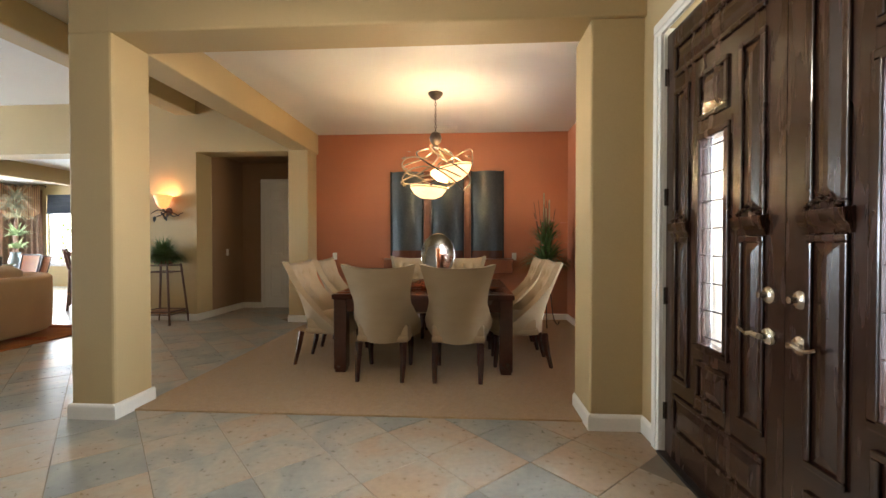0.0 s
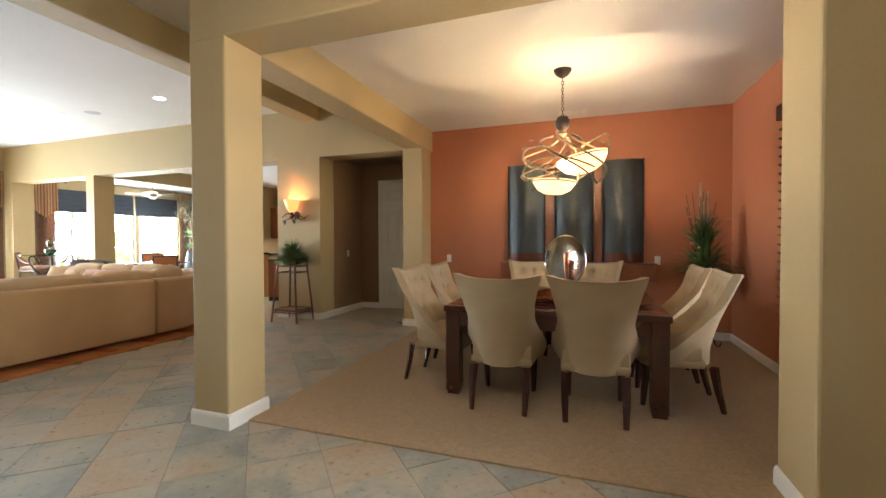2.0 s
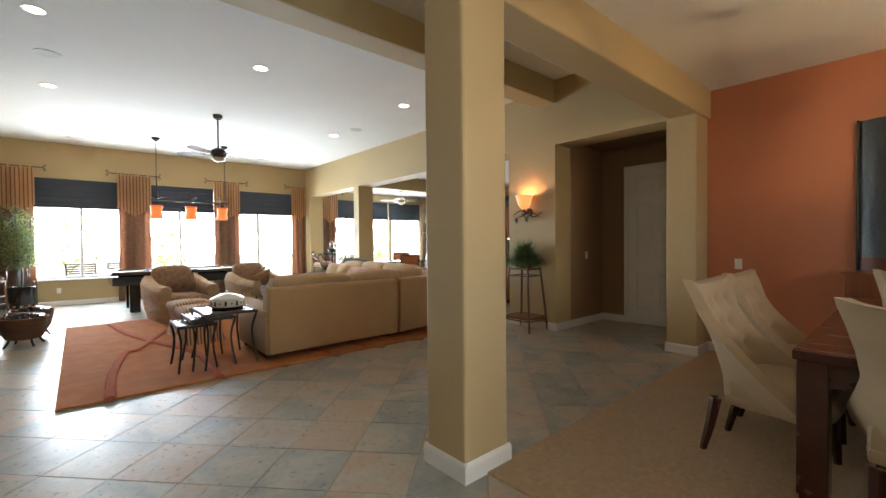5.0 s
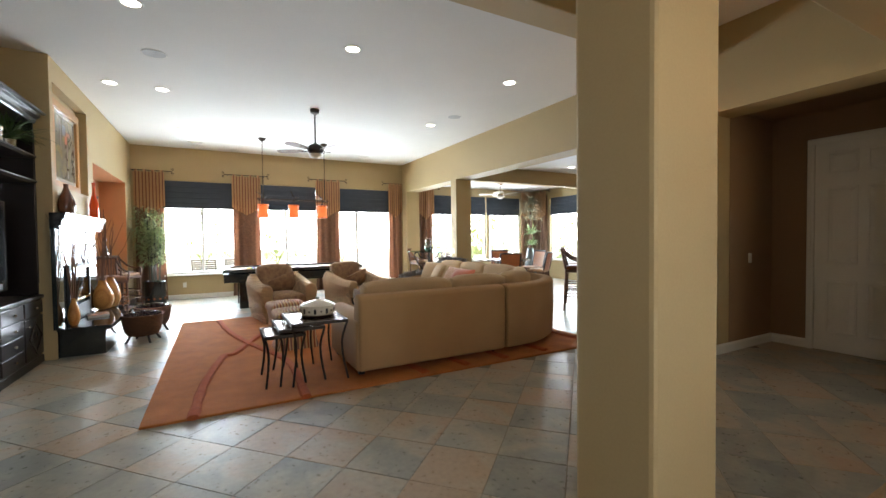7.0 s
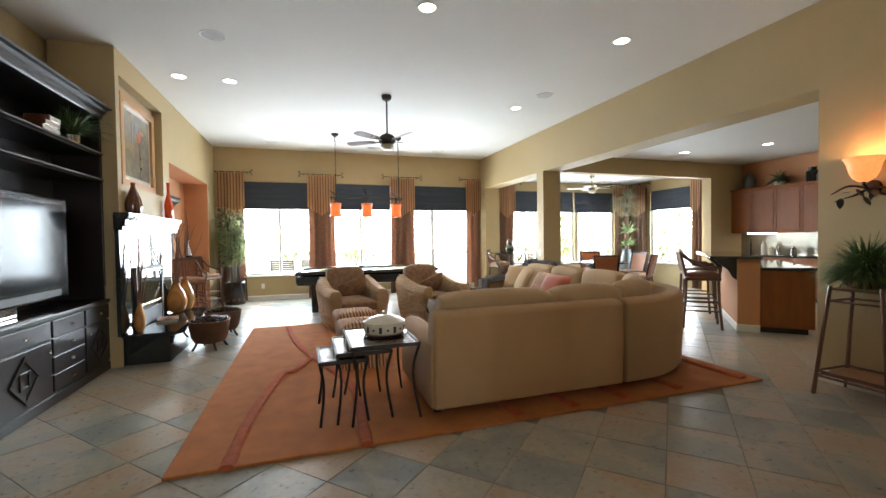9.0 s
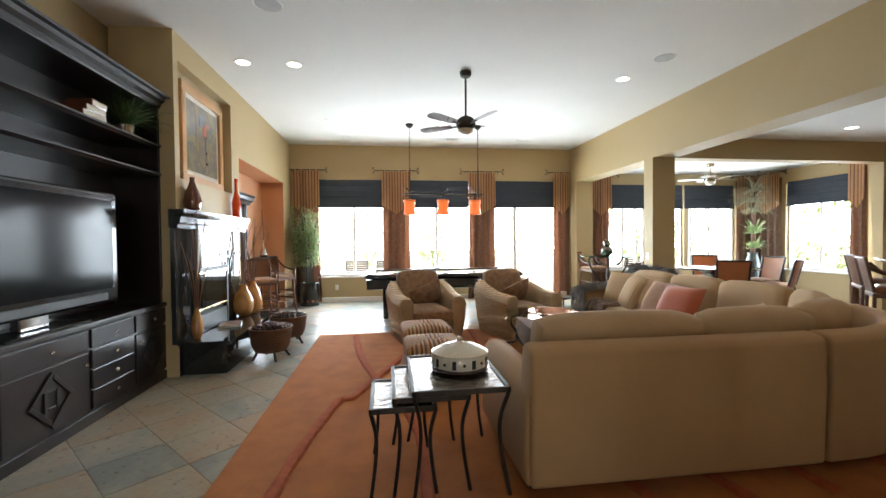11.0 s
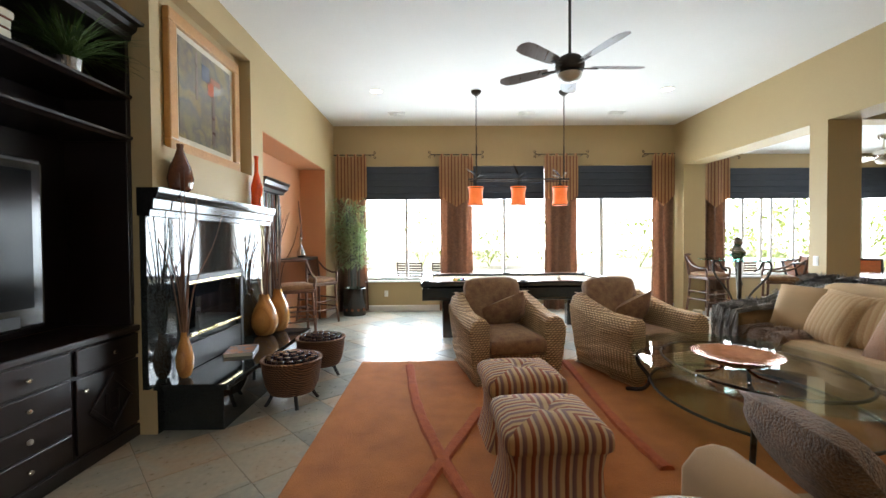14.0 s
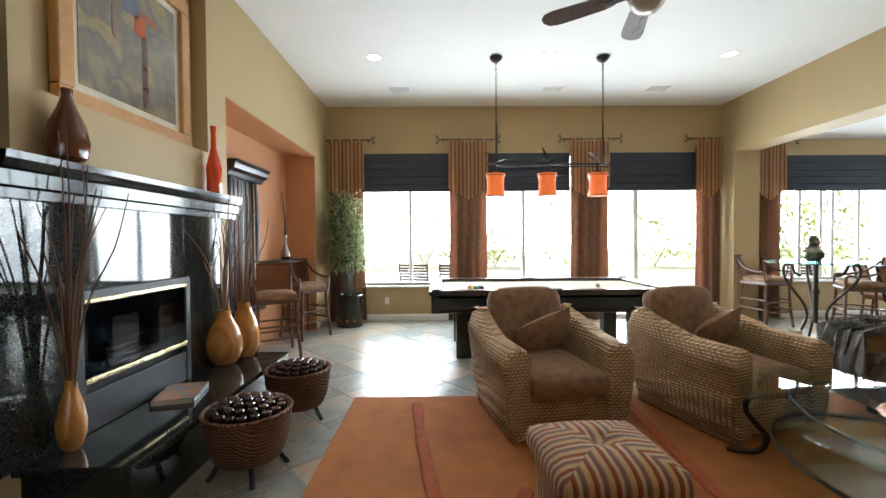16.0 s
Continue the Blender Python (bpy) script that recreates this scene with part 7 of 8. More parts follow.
def ceiling_fan(m, zc, drop, r, label, dark=DARK, metal=IRON, pitch=0.0):
    """Five-blade fan; origin on the ceiling."""
    f = thing("ceiling_fan", label, "ceiling fan", m)
    part("canopy", lathe([(0.03, -0.08), (0.065, -0.06), (0.075, -0.02), (0.075, -0.001), (0, -0.001)], 24), metal, f, "", True)
    part("downrod", tube([(0, 0, -0.06), (0, 0, -drop)], 0.013, 10), metal, f)
    part("motor", lathe([(0.05, -drop - 0.17), (0.11, -drop - 0.15), (0.125, -drop - 0.11), (0.12, -drop - 0.06), (0.09, -drop - 0.03), (0.035, -drop), (0, -drop)], 28), metal, f, "", True)
    part("light_bowl", lathe([(0, -drop - 0.245), (0.06, -drop - 0.235), (0.095, -drop - 0.20), (0.105, -drop - 0.172), (0, -drop - 0.172)], 24), CREAM, f, "cream glass light bowl", True)
    for k in range(5):
        a = k * 2 * math.pi / 5 + 0.35
        mm = Matrix.Rotation(a, 4, "Z") @ Matrix.Translation((0, 0, -drop - 0.11)) @ Matrix.Rotation(radians(12), 4, "X")
        bl_ = bmesh.new()
        n = 8
        pr = [(0.19, 0.045), (0.26, 0.062), (0.45, 0.072), (r - 0.10, 0.075), (r - 0.03, 0.062), (r, 0.02)]
        up = [bl_.verts.new((x, y, 0)) for x, y in pr]
        dn = [bl_.verts.new((x, -y, 0)) for x, y in pr]
        for i in range(len(pr) - 1):
            bl_.faces.new((dn[i], dn[i + 1], up[i + 1], up[i]))
        bmesh.ops.solidify(bl_, geom=bl_.faces[:], thickness=0.008)
        bmesh.ops.transform(bl_, matrix=mm, verts=bl_.verts[:])
        part("blade", bl_, dark, f, "")
        part("blade_arm", box(0.09, 0.25, -0.018, 0.018, -0.016, -0.008, 0.003, 1, mm), metal, f)
    return f


ceiling_fan(pose(-8.45, 3.15, CEIL), CEIL, 0.56, 0.66, "dark bronze five-blade ceiling fan with light bowl", mat("fan_blade_wood", (0.20, 0.13, 0.10), (0.14, 0.09, 0.07), rough=0.3, stretch=(1, 6, 1)))


def downlight(x, y, z, watts=14.0, lamp=True):
    d = thing("recessed_downlight", "round recessed ceiling downlight with white trim, lit", "ceiling lamp", pose(x, y, z), group="recessed downlights")
    part("trim", lathe([(0.075, -0.004), (0.095, -0.008), (0.10, 0.0)], 24, None, 1, 1, False), WHITE, d, "white trim ring", True)
    part("lens", lathe([(0.074, -0.004), (0.074, -0.002), (0, -0.002)], 24), BULB, d, "glowing lens")
    if lamp:
        s = new("downlight_lamp", bpy.data.lights.new("downlight_lamp", "SPOT"))
        s.data.energy, s.data.color, s.data.spot_size, s.data.spot_blend, s.data.shadow_soft_size = watts, (1.0, 0.84, 0.64), radians(110), 0.8, 0.06
        s.location = (x, y, z - 0.02)


for x, y in ((-6.01, 1.05), (-6.01, 3.08), (-6.03, 5.30), (-8.46, 0.46), (-8.46, 1.05), (-8.46, 5.30), (-10.9, 1.11), (-10.85, 3.17), (-10.85, 5.33)):
    downlight(x, y, CEIL)
for x, y in ((-7.15, 1.10), (-7.79, 5.43)):
    sp = thing("ceiling_speaker", "round white ceiling speaker grille", "speaker", pose(x, y, CEIL), group="ceiling speakers")
    part("rim", lathe([(0.115, -0.004), (0.125, -0.007), (0.13, 0.0)], 28, None, 1, 1, False), WHITE, sp, "", True)
    part("grille", lathe([(0.114, -0.004), (0.114, -0.002), (0, -0.002)], 28), mat("speaker_mesh", (0.55, 0.55, 0.54), (0.45, 0.45, 0.44), rough=0.7, fine=400), sp, "grey mesh")
for y in (1.31, 3.53, 5.07):
    ceiling_vent(pose(-11.98, y, CEIL, 0, 0, 90), 0.30, 0.18)
md = tagged(link("alarm_sensor", lathe([(0.03, 0), (0.034, 0.03), (0.02, 0.045), (0, 0.046)], 16, Matrix.Translation((W, 0.13, 3.12)) @ Matrix.Rotation(radians(90), 4, "Y")), WHITE, True), "small white sensor fixed high on the wall", "sensor")

# ---- hall: sconce and plant stand ----
sc = thing("wall_sconce", "amber glass sconce on twisted iron branches, lit", "wall lamp", pose(-4.47, N, -0.03))
SCONCE = mat("marbled_amber_glass", (0.70, 0.26, 0.10), (0.45, 0.10, 0.04), rough=0.4, scale=9, fine=40, bump=0.03, emit=(1.0, 0.30, 0.085), strength=0.9)
part("shade", lathe([(0.03, 1.82), (0.07, 1.85), (0.095, 1.90), (0.11, 1.97), (0.135, 2.02), (0.125, 2.02), (0.10, 1.965), (0.06, 1.87), (0, 1.84)], 24, Matrix.Translation((0, -0.13, 0))), SCONCE, sc, "glowing amber glass shade", True)
part("wall_plate", lathe([(0.06, 0), (0.05, 0.02), (0, 0.025)], 16, Matrix.Translation((0, 0, 1.78)) @ Matrix.Rotation(radians(90), 4, "X")), IRON, sc, "", True)
part("arm", tube(curve_pts([(0, -0.01, 1.78), (0, -0.08, 1.76), (0, -0.13, 1.80), (0, -0.13, 1.83)], 4), 0.014, 8), IRON, sc, "", True)
for x1, z1, zm in ((-0.26, 1.74, 1.80), (0.28, 1.76, 1.70), (0.22, 1.70, 1.76), (-0.16, 1.70, 1.72)):
    part("branch", tube(curve_pts([(0, -0.06, 1.77), (x1 * 0.5, -0.08, zm), (x1, -0.07, z1)], 5), [0.014 - 0.0009 * k for k in range(11)], 6), IRON, sc, "", True)
for k in range(9):
    bm = bmesh.new()
    blade_leaf(bm, (RND.uniform(-0.2, 0.24), -0.07, RND.uniform(1.70, 1.78)), (RND.uniform(-0.6, 0.6), -0.2, RND.uniform(-1, 0.1)), 0.10, 0.055, 0.3, 3)
    bmesh.ops.solidify(bm, geom=bm.faces[:], thickness=0.004)
    part("leaf", bm, SLATEMETAL, sc)
lamp = new("sconce_bulb", bpy.data.lights.new("sconce_bulb", "POINT"))
lamp.data.energy, lamp.data.color, lamp.data.shadow_soft_size = 5, (1.0, 0.62, 0.28), 0.03
lamp.location = (-4.47, N - 0.13, 1.96)

ps = thing("plant_stand", "tall bamboo plant stand with a lower shelf on the tile floor", "plant stand", pose(-4.40, 6.29, 0))
for sx in (-1, 1):
    for sy in (-1, 1):
        part("leg", tube([(sx * 0.245, sy * 0.215, 0.0), (sx * 0.165, sy * 0.15, 0.93)], 0.016, 8), RATTAN, ps, "", True)
for z, k in ((0.90, 0.69), (0.80, 0.72), (0.20, 0.93), (0.16, 0.95)):
    for sx in (-1, 1):
        part("rail", tube([(sx * 0.245 * k, -0.215 * k, z), (sx * 0.245 * k, 0.215 * k, z)], 0.010, 6), RATTAN, ps)
    for sy in (-1, 1):
        part("rail", tube([(-0.245 * k, sy * 0.215 * k, z), (0.245 * k, sy * 0.215 * k, z)], 0.010, 6), RATTAN, ps)
part("lower_shelf", box(-0.21, 0.21, -0.18, 0.18, 0.17, 0.185), CANE, ps, "split bamboo shelf")
part("top_shelf", box(-0.16, 0.16, -0.14, 0.14, 0.895, 0.912), CANE, ps)
fn = thing("fern_plant", "green fern in a low dish on the plant stand", "plant", pose(-4.40, 6.29, 0.912))
part("dish", lathe([(0.08, 0), (0.13, 0.02), (0.15, 0.07), (0.14, 0.07), (0, 0.05)], 20), BROWNVASE, fn, "dark dish", True)
bm = bmesh.new()
tuft(bm, (0, 0, 0.05), 1500, 0.42, 0.013, 1.4, 1.7, 1.0)
part("fronds", bm, LEAF, fn, "fine green fronds")

# ---- kitchen, bar and breakfast nook ----
def cab_face(parent, name, x0, x1, z0, z1, y=0.0, material=CHERRY, handle=True, hz=None):
    """A framed raised-panel cabinet front facing -y."""
    bm = box(x0 + 0.004, x1 - 0.004, y - 0.018, y, z0 + 0.004, z1 - 0.004, 0.004)
    e = 0.055
    if z1 - z0 > 0.25:
        add_box(bm, x0 + e, x1 - e, y - 0.028, y - 0.018, z0 + e, z1 - e, 0.010)
    return part(name, bm, material, parent)


upper_x = [-9.60, -9.09, -8.59, -8.08, -7.57, -7.06, -6.55]
for a, b in zip(upper_x, upper_x[1:]):
    c = thing("wall_cabinet", "cherry wood kitchen wall cabinet with raised-panel door", "cabinet", pose(0, 11.66, 0), group="kitchen wall cabinets")
    part("body", box(a, b, 0, 0.335, 1.40, 2.36), CHERRY, c)
    cab_face(c, "door", a, b, 1.40, 2.36)
    bm = bmesh.new()
    add_sweep(bm, [(0, 2.36), (-0.02, 2.36), (-0.045, 2.40), (-0.05, 2.42), (0, 2.42)], a, b, "x")
    part("crown", bm, CHERRY, c)
for a, b in zip(upper_x, upper_x[1:]):
    c = thing("base_cabinet", "cherry wood kitchen base cabinet with drawer and door", "cabinet", pose(0, 11.40, 0), group="kitchen base cabinets")
    part("body", box(a, b, 0, 0.595, 0.10, 0.88), CHERRY, c)
    part("toe_kick", box(a, b, 0.05, 0.595, 0, 0.10), DARK, c)
    cab_face(c, "drawer", a, b, 0.70, 0.87)
    cab_face(c, "door", a, b, 0.12, 0.69)
wt_ = thing("kitchen_worktop", "dark polished granite kitchen worktop", "worktop", pose(0, 0, 0))
part("slab", box(-9.84, -6.5, 11.37, 11.995, 0.882, 0.92, 0.006), GRANITE, wt_)
structure("backsplash", box(-9.84, -6.5, 11.985, 11.997, 0.92, 1.40), mat("mirror_tile_splash", (0.30, 0.27, 0.20), (0.18, 0.16, 0.12), rough=0.12, metal=0.4, scale=4), "dark glossy tiled backsplash", "backsplash")
for x in (-9.0, -7.5):
    u = thing("under_cabinet_light", "slim lit strip lamp under the wall cabinets", "lamp", pose(x, 11.8, 1.398))
    part("strip", box(-0.3, 0.3, -0.04, 0.04, -0.02, 0, 0.004), BULB, u)
for x, prof, mt, lb in ((-9.30, [(0.07, 0), (0.12, 0.06), (0.13, 0.2), (0.09, 0.32), (0.06, 0.36), (0, 0.36)], SLATEMETAL, "grey-blue ceramic jar on the wall cabinets"),
                        (-8.02, [(0.08, 0), (0.11, 0.03), (0.11, 0.22), (0.06, 0.26), (0.07, 0.31), (0, 0.31)], BLACKG, "black lidded jar on the wall cabinets"),
                        (-7.86, [(0.06, 0), (0.09, 0.03), (0.09, 0.15), (0.05, 0.2), (0, 0.2)], SLATEMETAL, "small grey jar on the wall cabinets")):
    vase(pose(x, 11.83, 2.42), prof, mt, lb, "decorative_jar")
kp = thing("trailing_plant", "green trailing plant on the wall cabinets", "plant", pose(-8.65, 11.83, 2.42))
part("pot", lathe([(0.08, 0), (0.11, 0.02), (0.12, 0.10), (0, 0.10)], 16), CREAM, kp, "cream pot", True)
bm = bmesh.new()
tuft(bm, (0, 0, 0.09), 200, 0.32, 0.03, 1.3, 1.3, 0.5)
part("foliage", bm, LEAF, kp, "green leaves")
for x, h, r, mt in ((-8.9, 0.30, 0.05, WHITE), (-8.75, 0.16, 0.06, CREAM), (-8.6, 0.22, 0.035, SILVER), (-8.3, 0.18, 0.06, SILVER), (-9.2, 0.34, 0.03, BLACKG)):
    vase(pose(x, 11.72, 0.921), [(r, 0), (r, h * 0.7), (r * 0.5, h * 0.85), (r * 0.5, h), (0, h)], mt, "kitchen canister standing on the worktop", "canister")

# bar: half wall on the diagonal
BM_ = pose(-6.56, 7.76, 0, 0, 0, 135)
bar = thing("breakfast_bar", "clay painted half wall with dark granite bar top and corbel", "bar counter", BM_)
part("half_wall", box(0, 1.9, -0.261, 0.0, 0, 1.02, 0.003), CLAY, bar)
part("bar_top", box(-0.06, 2.0, -0.28, 0.34, 1.022, 1.065, 0.012), GRANITE, bar, "dark granite bar top")
for x in (0.06, 1.5):
    bm = bmesh.new()
    add_sweep(bm, [(0.0, 0.72), (0.05, 0.76), (0.10, 0.86), (0.20, 0.94), (0.26, 1.02), (0.0, 1.02)], x, x + 0.08, "x")
    part("corbel", bm, DARK, bar, "dark carved corbel")
part("skirting", box(-0.012, 1.9, -0.263, 0.012, 0, 0.10, 0.004), WHITE, bar)
# added slab: blocks nook lamp light from the slit between half wall and cabinet
part("end_wall", box(1.9005, 1.94, -0.86, 0.0, 0, 0.8718), CLAY, bar)
isl = thing("bar_base_cabinet", "cherry wood base cabinet behind the bar with granite top", "cabinet", BM_)
part("body", box(0.02, 1.9, -0.86, -0.264, 0.08, 0.8715), CHERRY, isl)
part("toe_kick", box(0.06, 1.9, -0.80, -0.264, 0, 0.08), DARK, isl)
bm = box(0.0, 0.02, -0.82, -0.30, 0.12, 0.85, 0.003)
add_box(bm, -0.012, 0.0, -0.74, -0.38, 0.20, 0.78, 0.006)
part("end_panel", bm, CHERRY, isl, "raised cherry end panel")
part("worktop", box(-0.03, 1.95, -0.90, -0.26, 0.872, 0.91, 0.008), GRANITE, isl, "dark granite worktop")
for x, y, a in ((-7.0, 7.60, -45), (-7.64, 8.26, -40)):
    stool_copy = cane_stool(pose(x, y, 0, 0, 0, a), "dark rattan bar stool with tall woven back at the bar", "kitchen bar stools", 0.72, True, REDWOOD)
for x, y in ((-8.8, 9.3), (-7.8, 10.2), (-6.2, 9.0)):
    downlight(x, y, KCEIL, 22)
ceiling_vent(pose(-6.6, 10.0, KCEIL), 0.4, 0.2)

# nook table and chairs
nt = thing("nook_table", "round dark nook table on a pedestal", "table", pose(-11.05, 8.95, 0))
part("tabletop", lathe([(0.70, 0.70), (0.74, 0.715), (0.74, 0.74), (0.72, 0.748), (0, 0.748)], 40), TABLEW, nt, "", True)
part("pedestal", lathe([(0.30, 0), (0.28, 0.03), (0.12, 0.08), (0.09, 0.3), (0.12, 0.5), (0.30, 0.64), (0.40, 0.70), (0, 0.70)], 24), TABLEW, nt, "", True)


def nook_chair(m):
    c = thing("nook_chair", "rattan dining chair with cane back at the nook table", "chair", m, group="chairs round the nook table")
    for sx in (-1, 1):
        for y in (-0.22, 0.2):
            part("leg", tube([(sx * 0.22, y, 0.44), (sx * 0.235, y * 1.15, 0)], 0.018, 8), RATTAN, c, "", True)
    part("seat", soft_box(-0.25, 0.25, -0.24, 0.25, 0.40, 0.49, 0.035, 0.02, 4), BROCADE, c, "woven seat pad", True)
    n = 8
    bm = bmesh.new()
    rows = [[bm.verts.new(((2 * i / n - 1) * (0.24 + 0.02 * j / 5), -0.23 - 0.11 * j / 5 - 0.035 * (1 - (2 * i / n - 1) ** 2), 0.47 + 0.47 * j / 5)) for i in range(n + 1)] for j in range(6)]
    for a, b in zip(rows, rows[1:]):
        for i in range(n):
            bm.faces.new((a[i], a[i + 1], b[i + 1], b[i]))
    edge = [v.co.copy() for v in ([r_[0] for r_ in rows] + rows[-1][1:] + [r_[-1] for r_ in reversed(rows[:-1])])]
    bmesh.ops.solidify(bm, geom=bm.faces[:], thickness=0.012)
    part("cane_back", bm, CANE, c, "woven cane back", True)
    part("back_rail", tube(edge, 0.020, 8), DARK, c, "dark wood back rail", True)
    return c


nc = nook_chair(pose(-11.05, 7.95, 0, 0, 0, 0))
for k in range(1, 6):
    a = -90 + 60 * k
    copy_thing(nc, pose(-11.05 + 1.0 * math.cos(radians(a)), 8.95 + 1.0 * math.sin(radians(a)), 0, 0, 0, a + 90))

# tall dried arrangement in the nook corner
dt = thing("dried_palm_arrangement", "tall arrangement of dried palm fronds and succulents in a floor vase", "plant", pose(-12.15, 10.85, 0))
part("floor_vase", lathe([(0.12, 0), (0.18, 0.05), (0.20, 0.4), (0.14, 0.8), (0.10, 0.95), (0.12, 1.0), (0, 1.0)], 24), SLATEMETAL, dt, "grey floor vase", True)
bm = bmesh.new()
add_tube(bm, [(0, 0, 0.9), (0.02, 0, 1.6), (0.0, 0.02, 2.45)], [0.05, 0.04, 0.02], 8)
part("stem", bm, TWIG, dt, "pale stem")
bm = bmesh.new()
for z, n_, L in ((2.45, 120, 0.62), (2.2, 120, 0.66), (1.95, 90, 0.55)):
    tuft(bm, (0.02, 0, z), n_, L, 0.022, 1.3, 1.7, 0.6)
part("dry_fronds", bm, DRYLEAF, dt, "drooping dried fronds")
bm = bmesh.new()
tuft(bm, (0.05, 0, 1.45), 70, 0.45, 0.05, 1.2, 0.8, 0.5)
tuft(bm, (0.05, 0, 1.1), 60, 0.40, 0.05, 1.2, 0.8, 0.4)
part("green_fronds", bm, LEAF2, dt, "spiky grey-green leaves")
ceiling_fan(pose(-11.3, 9.0, NCEIL), NCEIL, 0.22, 0.62, "white five-blade ceiling fan in the breakfast nook", mat("pale_fan_blade", (0.72, 0.68, 0.60), rough=0.35), NICKEL)

# bistro table in the opening
bt = thing("bistro_table", "tall glass bistro table on curled iron legs", "bar table", pose(-10.93, 6.46, 0) @ Matrix.Diagonal((0.86, 0.86, 1, 1)))
part("glass_top", lathe([(0.585, 1.018), (0.60, 1.022), (0.60, 1.030), (0.585, 1.034), (0, 1.034)], 48), glass_mat("teal_edge_glass", (0.55, 0.85, 0.78)), bt, "green-edged round glass top")
part("top_ring", tube([(0.30 * math.cos(a), 0.30 * math.sin(a), 1.008) for a in [i * math.pi / 14 for i in range(28)]], 0.009, 6, True), IRON, bt)
for k in range(3):
    a = radians(30 + 120 * k)
    ca, sa = math.cos(a), math.sin(a)
    pts = [(0.22 * ca, 0.22 * sa, 0.86), (0.30 * ca, 0.30 * sa, 0.90), (0.36 * ca, 0.36 * sa, 1.0), (0.46 * ca, 0.46 * sa, 0.97), (0.42 * ca, 0.42 * sa, 0.80), (0.16 * ca, 0.16 * sa, 0.50), (0.14 * ca, 0.14 * sa, 0.30), (0.32 * ca, 0.32 * sa, 0.06), (0.44 * ca, 0.44 * sa, 0.015)]
    part("leg", tube(curve_pts(pts, 5), 0.017, 8), IRON, bt, "curled iron leg", True)
part("post", lathe([(0.03, 0.28), (0.035, 0.6), (0.05, 0.66), (0.03, 0.72), (0.03, 1.0), (0.10, 1.016), (0, 1.017)], 14), IRON, bt, "", True)
vase(pose(-10.97, 6.46, 1.034), [(0.06, 0), (0.105, 0.05), (0.11, 0.11), (0.05, 0.18), (0.075, 0.23), (0.065, 0.28), (0.035, 0.30), (0.04, 0.32), (0, 0.32)], HAMMER, "gourd-shaped mottled pewter vase on the bistro table")
s1 = copy_thing(st, pose(-12.16, 6.80, 0, 0, 0, -80))
s2 = copy_thing(st, pose(-11.32, 7.42, 0, 0, 0, 150))

# the rooms on the garden side stand 7.5 cm further west than first laid out
for ob in [o for o in bpy.data.objects if o not in ELSEWHERE and o.parent is None]:
    ob.location.x -= 0.075

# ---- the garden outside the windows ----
# added walls that glow by themselves, so window and door glass turn white
BACKDROP_GLOW = glow("glowing_backdrop", (0.97, 0.99, 1.0), 5.0)
structure("backdrop_west", box(-70.2, -70, -90, 90, -1, 34), BACKDROP_GLOW, "plain self-glowing white backdrop beyond the garden", "backdrop")
structure("backdrop_north", box(-70, 10, 75, 75.2, -1, 34), BACKDROP_GLOW, "plain self-glowing white backdrop beyond the garden", "backdrop")
structure("backdrop_east", box(55, 55.2, -40, 40, -1, 30), BACKDROP_GLOW, "plain self-glowing white backdrop before the entry", "backdrop")
structure("ground", box(-400, 400, -400, 400, -0.6, -0.25), LAWN, "pale sunlit gravel and earth reaching to the horizon", "ground")
structure("patio", box(-19.5, W - 0.23, -6, 20, -0.25, -0.06), PATIO, "pale concrete patio outside the windows", "patio")
structure("porch_path", box(1.6, 6.0, -3, 6, -0.25, -0.05), PATIO, "pale concrete porch outside the entry", "pavement")
structure("pool", box(-25.5, -20.5, -1.5, 8.0, -0.25, -0.16), POOLW, "blue swimming pool water", "water")
structure("outer_wall", box(1.585, 2.16, 2.77, 2.80, -0.05, 3.3), STUCCO, "pale stucco outer wall beside the entry porch", "wall")
LEAFOUT = mat("sunlit_foliage", (0.55, 0.64, 0.22), (0.34, 0.44, 0.12), rough=0.6, scale=3, fine=20, bump=0.0)


def shrub(x, y, r, h, n, seed):
    rr = random.Random(seed)
    s = thing("garden_shrub", "leafy green garden shrub in sunlight", "shrub", pose(x, y, -0.25), group="garden shrubs")
    bm = bmesh.new()
    for k in range(5):
        a = rr.uniform(0, 6.28)
        add_tube(bm, [(0, 0, 0), (0.3 * r * math.cos(a), 0.3 * r * math.sin(a), h * 0.4), (0.6 * r * math.cos(a), 0.6 * r * math.sin(a), h * 0.8)], [0.022, 0.013, 0.006], 5)
    part("limbs", bm, LEAFOUT, s)
    bm = bmesh.new()
    for k in range(n):
        a, u = rr.uniform(0, 6.28), rr.random() ** 0.5
        z = h * (0.15 + 0.85 * rr.random())
        w = r * u * (1.15 - 0.6 * abs(z / h - 0.45)) * (0.8 + 0.35 * math.sin(3 * a + seed))
        blade_leaf(bm, (w * math.cos(a), w * math.sin(a), z), (rr.uniform(-1, 1), rr.uniform(-1, 1), rr.uniform(-0.3, 0.8)), rr.uniform(0.18, 0.34), 0.12, 0.6, 2)
    part("crown", bm, LEAFOUT, s)


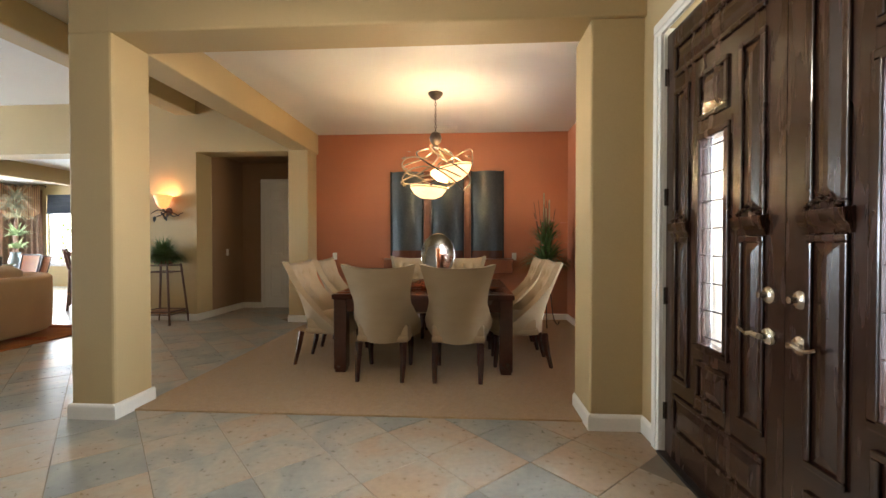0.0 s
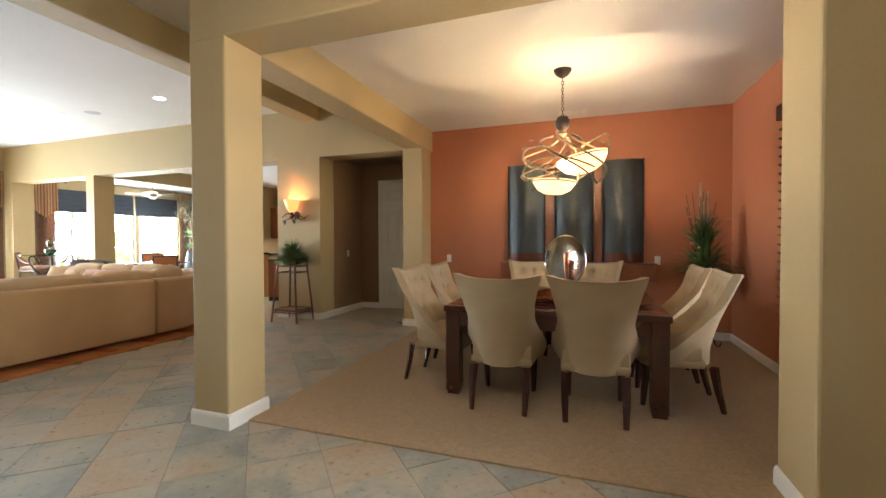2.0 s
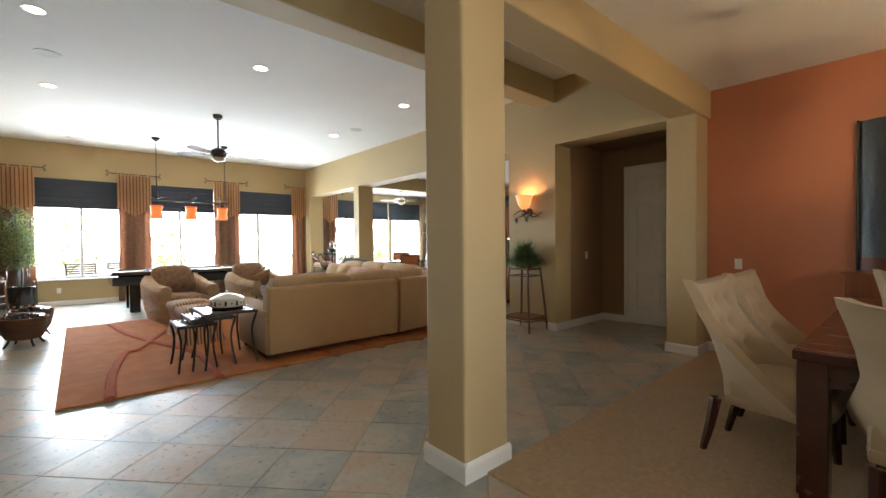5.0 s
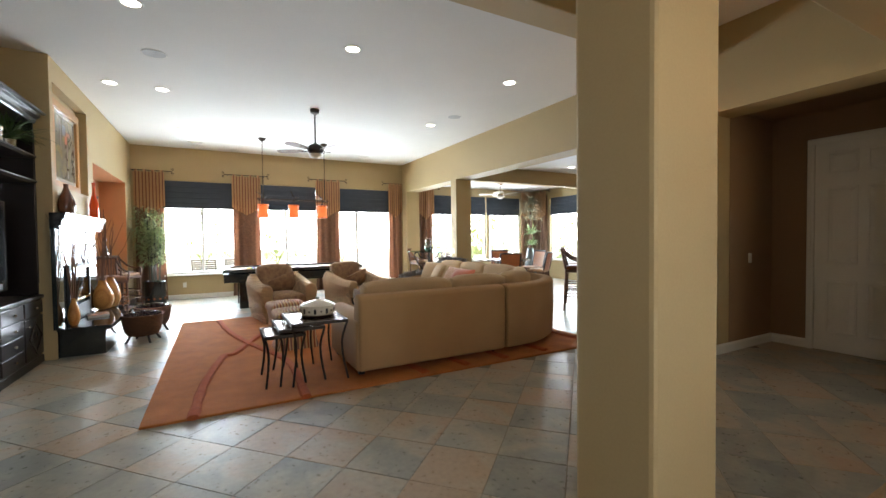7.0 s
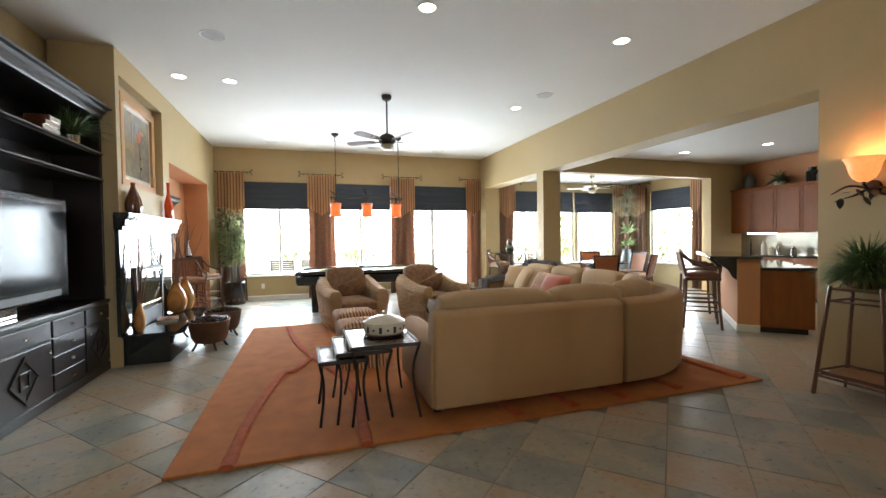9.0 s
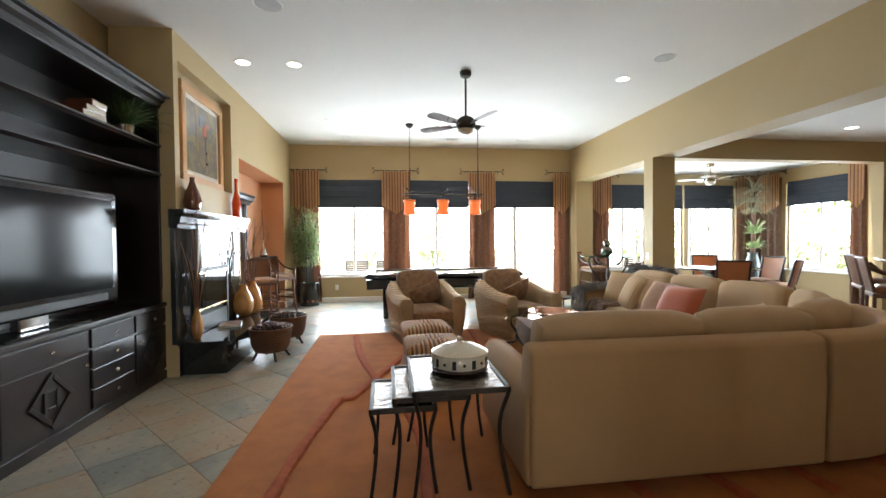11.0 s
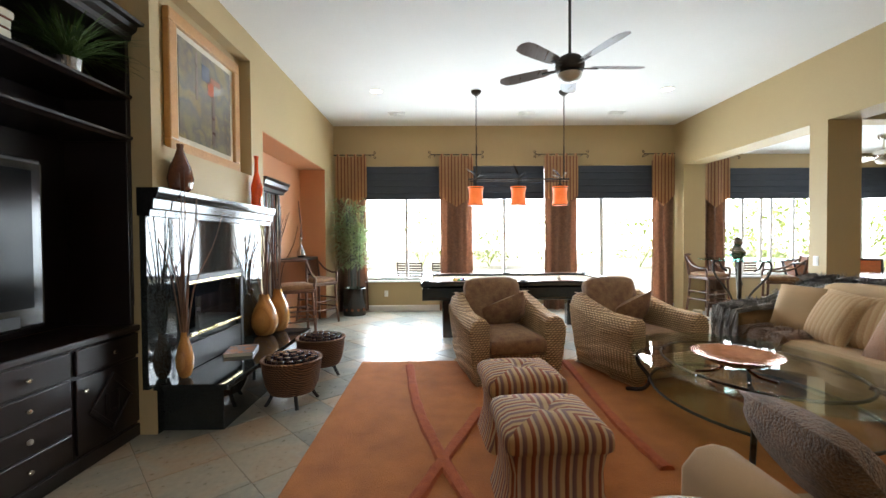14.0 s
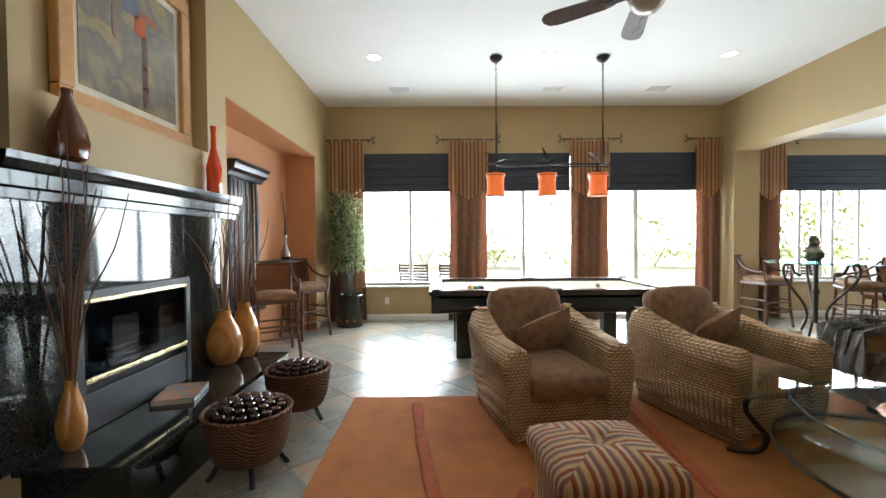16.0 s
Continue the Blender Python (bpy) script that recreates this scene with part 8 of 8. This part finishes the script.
for k, (x, y, r, h) in enumerate(((-29, -3.5, 1.9, 2.6), (-30.5, 1.0, 2.2, 3.4), (-29.5, 5.0, 1.8, 2.2), (-31, 9.5, 2.4, 3.8), (-28.5, 13.5, 2.0, 2.8), (-24, 17.5, 2.0, 3.0), (-18.5, 18.0, 1.8, 2.6), (-15.0, 17.6, 1.8, 2.8), (-30, -9, 2.6, 4.2), (-27.5, 18.2, 1.6, 2.2), (-12.0, 17.9, 1.6, 2.4), (-24.5, 14.0, 2.3, 4.4), (-20.5, 15.6, 2.2, 4.8))):
    shrub(x, y, r, h, 900, k)


def patio_chair(m):
    c = thing("patio_chair", "dark slatted metal patio chair outside the window", "chair", m, group="patio chairs")
    for sx in (-1, 1):
        for y in (-0.25, 0.25):
            part("leg", tube([(sx * 0.26, y, 0), (sx * 0.26, y, 0.42)], 0.014, 6), IRON, c)
        part("back_post", tube([(sx * 0.28, -0.25, 0.4), (sx * 0.28, -0.33, 0.93)], 0.014, 6), IRON, c)
    part("seat", box(-0.28, 0.28, -0.26, 0.28, 0.40, 0.44, 0.01), IRON, c)
    for k in range(8):
        z = 0.50 + k * 0.055
        part("slat", box(-0.28, 0.28, -0.27 - 0.009 * k, -0.255 - 0.009 * k, z, z + 0.035), IRON, c)
    return c


pc = patio_chair(pose(-14.2, 1.45, -0.06, 0, 0, 75))
copy_thing(pc, pose(-14.1, 2.15, -0.06, 0, 0, 90))
copy_thing(pc, pose(-14.3, 8.9, -0.06, 0, 0, 90))

# ---- floor tiles, laid on the diagonal ----
PITCH, TURN_T, U0, V0 = 0.42, radians(43.0), -1.51, 3.96
TU, TV = Vector((math.cos(TURN_T), math.sin(TURN_T), 0)), Vector((-math.sin(TURN_T), math.cos(TURN_T), 0))
O_T = Vector((-3.88, 1.728, 0))


def on_tiles(x, y):
    """Where the stone floor shows: not under the carpet, not outside the walls."""
    if x < W or x > 1.45 or y < -3.2 or y > 12.0:
        return False
    if x > -1.95 and y > 3.28:
        return False
    if x > -4.45 and y > 8.0:
        return False
    if x > -2.6 and y > N:
        return False
    if x < -4.4 and y < -0.5:
        return False
    if y > N + 0.4 and x > -4.4 and x < -4.1:
        return False
    return True


def tile_mesh(k):
    g = 0.002 + 0.0005 * (k % 3)
    h = PITCH / 2 - g
    bm = bmesh.new()
    vs = []
    rnd = random.Random(k)
    for z, s in ((-0.012, h), (-0.0015, h), (0.0, h - 0.002)):
        vs.append([bm.verts.new((sx * s + rnd.uniform(-0.001, 0.001), sy * s + rnd.uniform(-0.001, 0.001), z)) for sx, sy in ((-1, -1), (1, -1), (1, 1), (-1, 1))])
    for a, b in zip(vs, vs[1:]):
        for i in range(4):
            bm.faces.new((a[i], a[(i + 1) % 4], b[(i + 1) % 4], b[i]))
    bm.faces.new(vs[-1])
    me = bpy.data.meshes.new("tile")
    bm.to_mesh(me)
    bm.free()
    me.materials.append(TILE)
    return me


meshes = [tile_mesh(k) for k in range(4)]
floor_ob = bpy.data.objects["floor"]
cells = []
for i in range(-40, 41):
    for j in range(-40, 41):
        c = O_T + TU * (PITCH * (i + 0.5)) + TV * (PITCH * (j + 0.5))
        if on_tiles(c.x, c.y) and not (-9.0 < c.x < -5.1 and 1.6 < c.y < 5.9):
            cells.append(c)
near = [c for c in cells if -9.2 < c.x < 1.4 and -0.2 < c.y < 5.0]
near.sort(key=lambda c: abs(c.y - 2.0) + 0.3 * abs(c.x + 4.5))
near, keep = near[:300], set(id(c) for c in near[:300])
rt = random.Random(3)
ROT = TURN_T
for k, c in enumerate(near):
    ob = new("tile", meshes[k % 4])
    ob.parent = floor_ob
    ob.matrix_basis = Matrix.Translation((c.x, c.y, rt.uniform(-0.0012, 0.0008))) @ Matrix.Rotation(ROT + rt.choice((0, 1, 2, 3)) * math.pi / 2, 4, "Z")
verts, faces = [], []
for c in cells:
    if id(c) in keep:
        continue
    h = PITCH / 2 - 0.0025
    b0 = len(verts)
    for z, s in ((-0.012, h), (-0.0018, h), (rt.uniform(-0.0008, 0.0006), h - 0.002)):
        for sx, sy in ((-1, -1), (1, -1), (1, 1), (-1, 1)):
            p = c + TU * (sx * s) + TV * (sy * s)
            verts.append((p.x, p.y, z))
    for a in (0, 4):
        for i in range(4):
            faces.append((b0 + a + i, b0 + a + (i + 1) % 4, b0 + a + 4 + (i + 1) % 4, b0 + a + 4 + i))
    faces.append((b0 + 8, b0 + 9, b0 + 10, b0 + 11))
me = bpy.data.meshes.new("far_tiles")
me.from_pydata(verts, [], faces)
me.materials.append(TILE)
ob = new("far_tiles", me)
ob.parent = floor_ob
tagged(ob, "stone floor tiles farther off", kind="stuff")
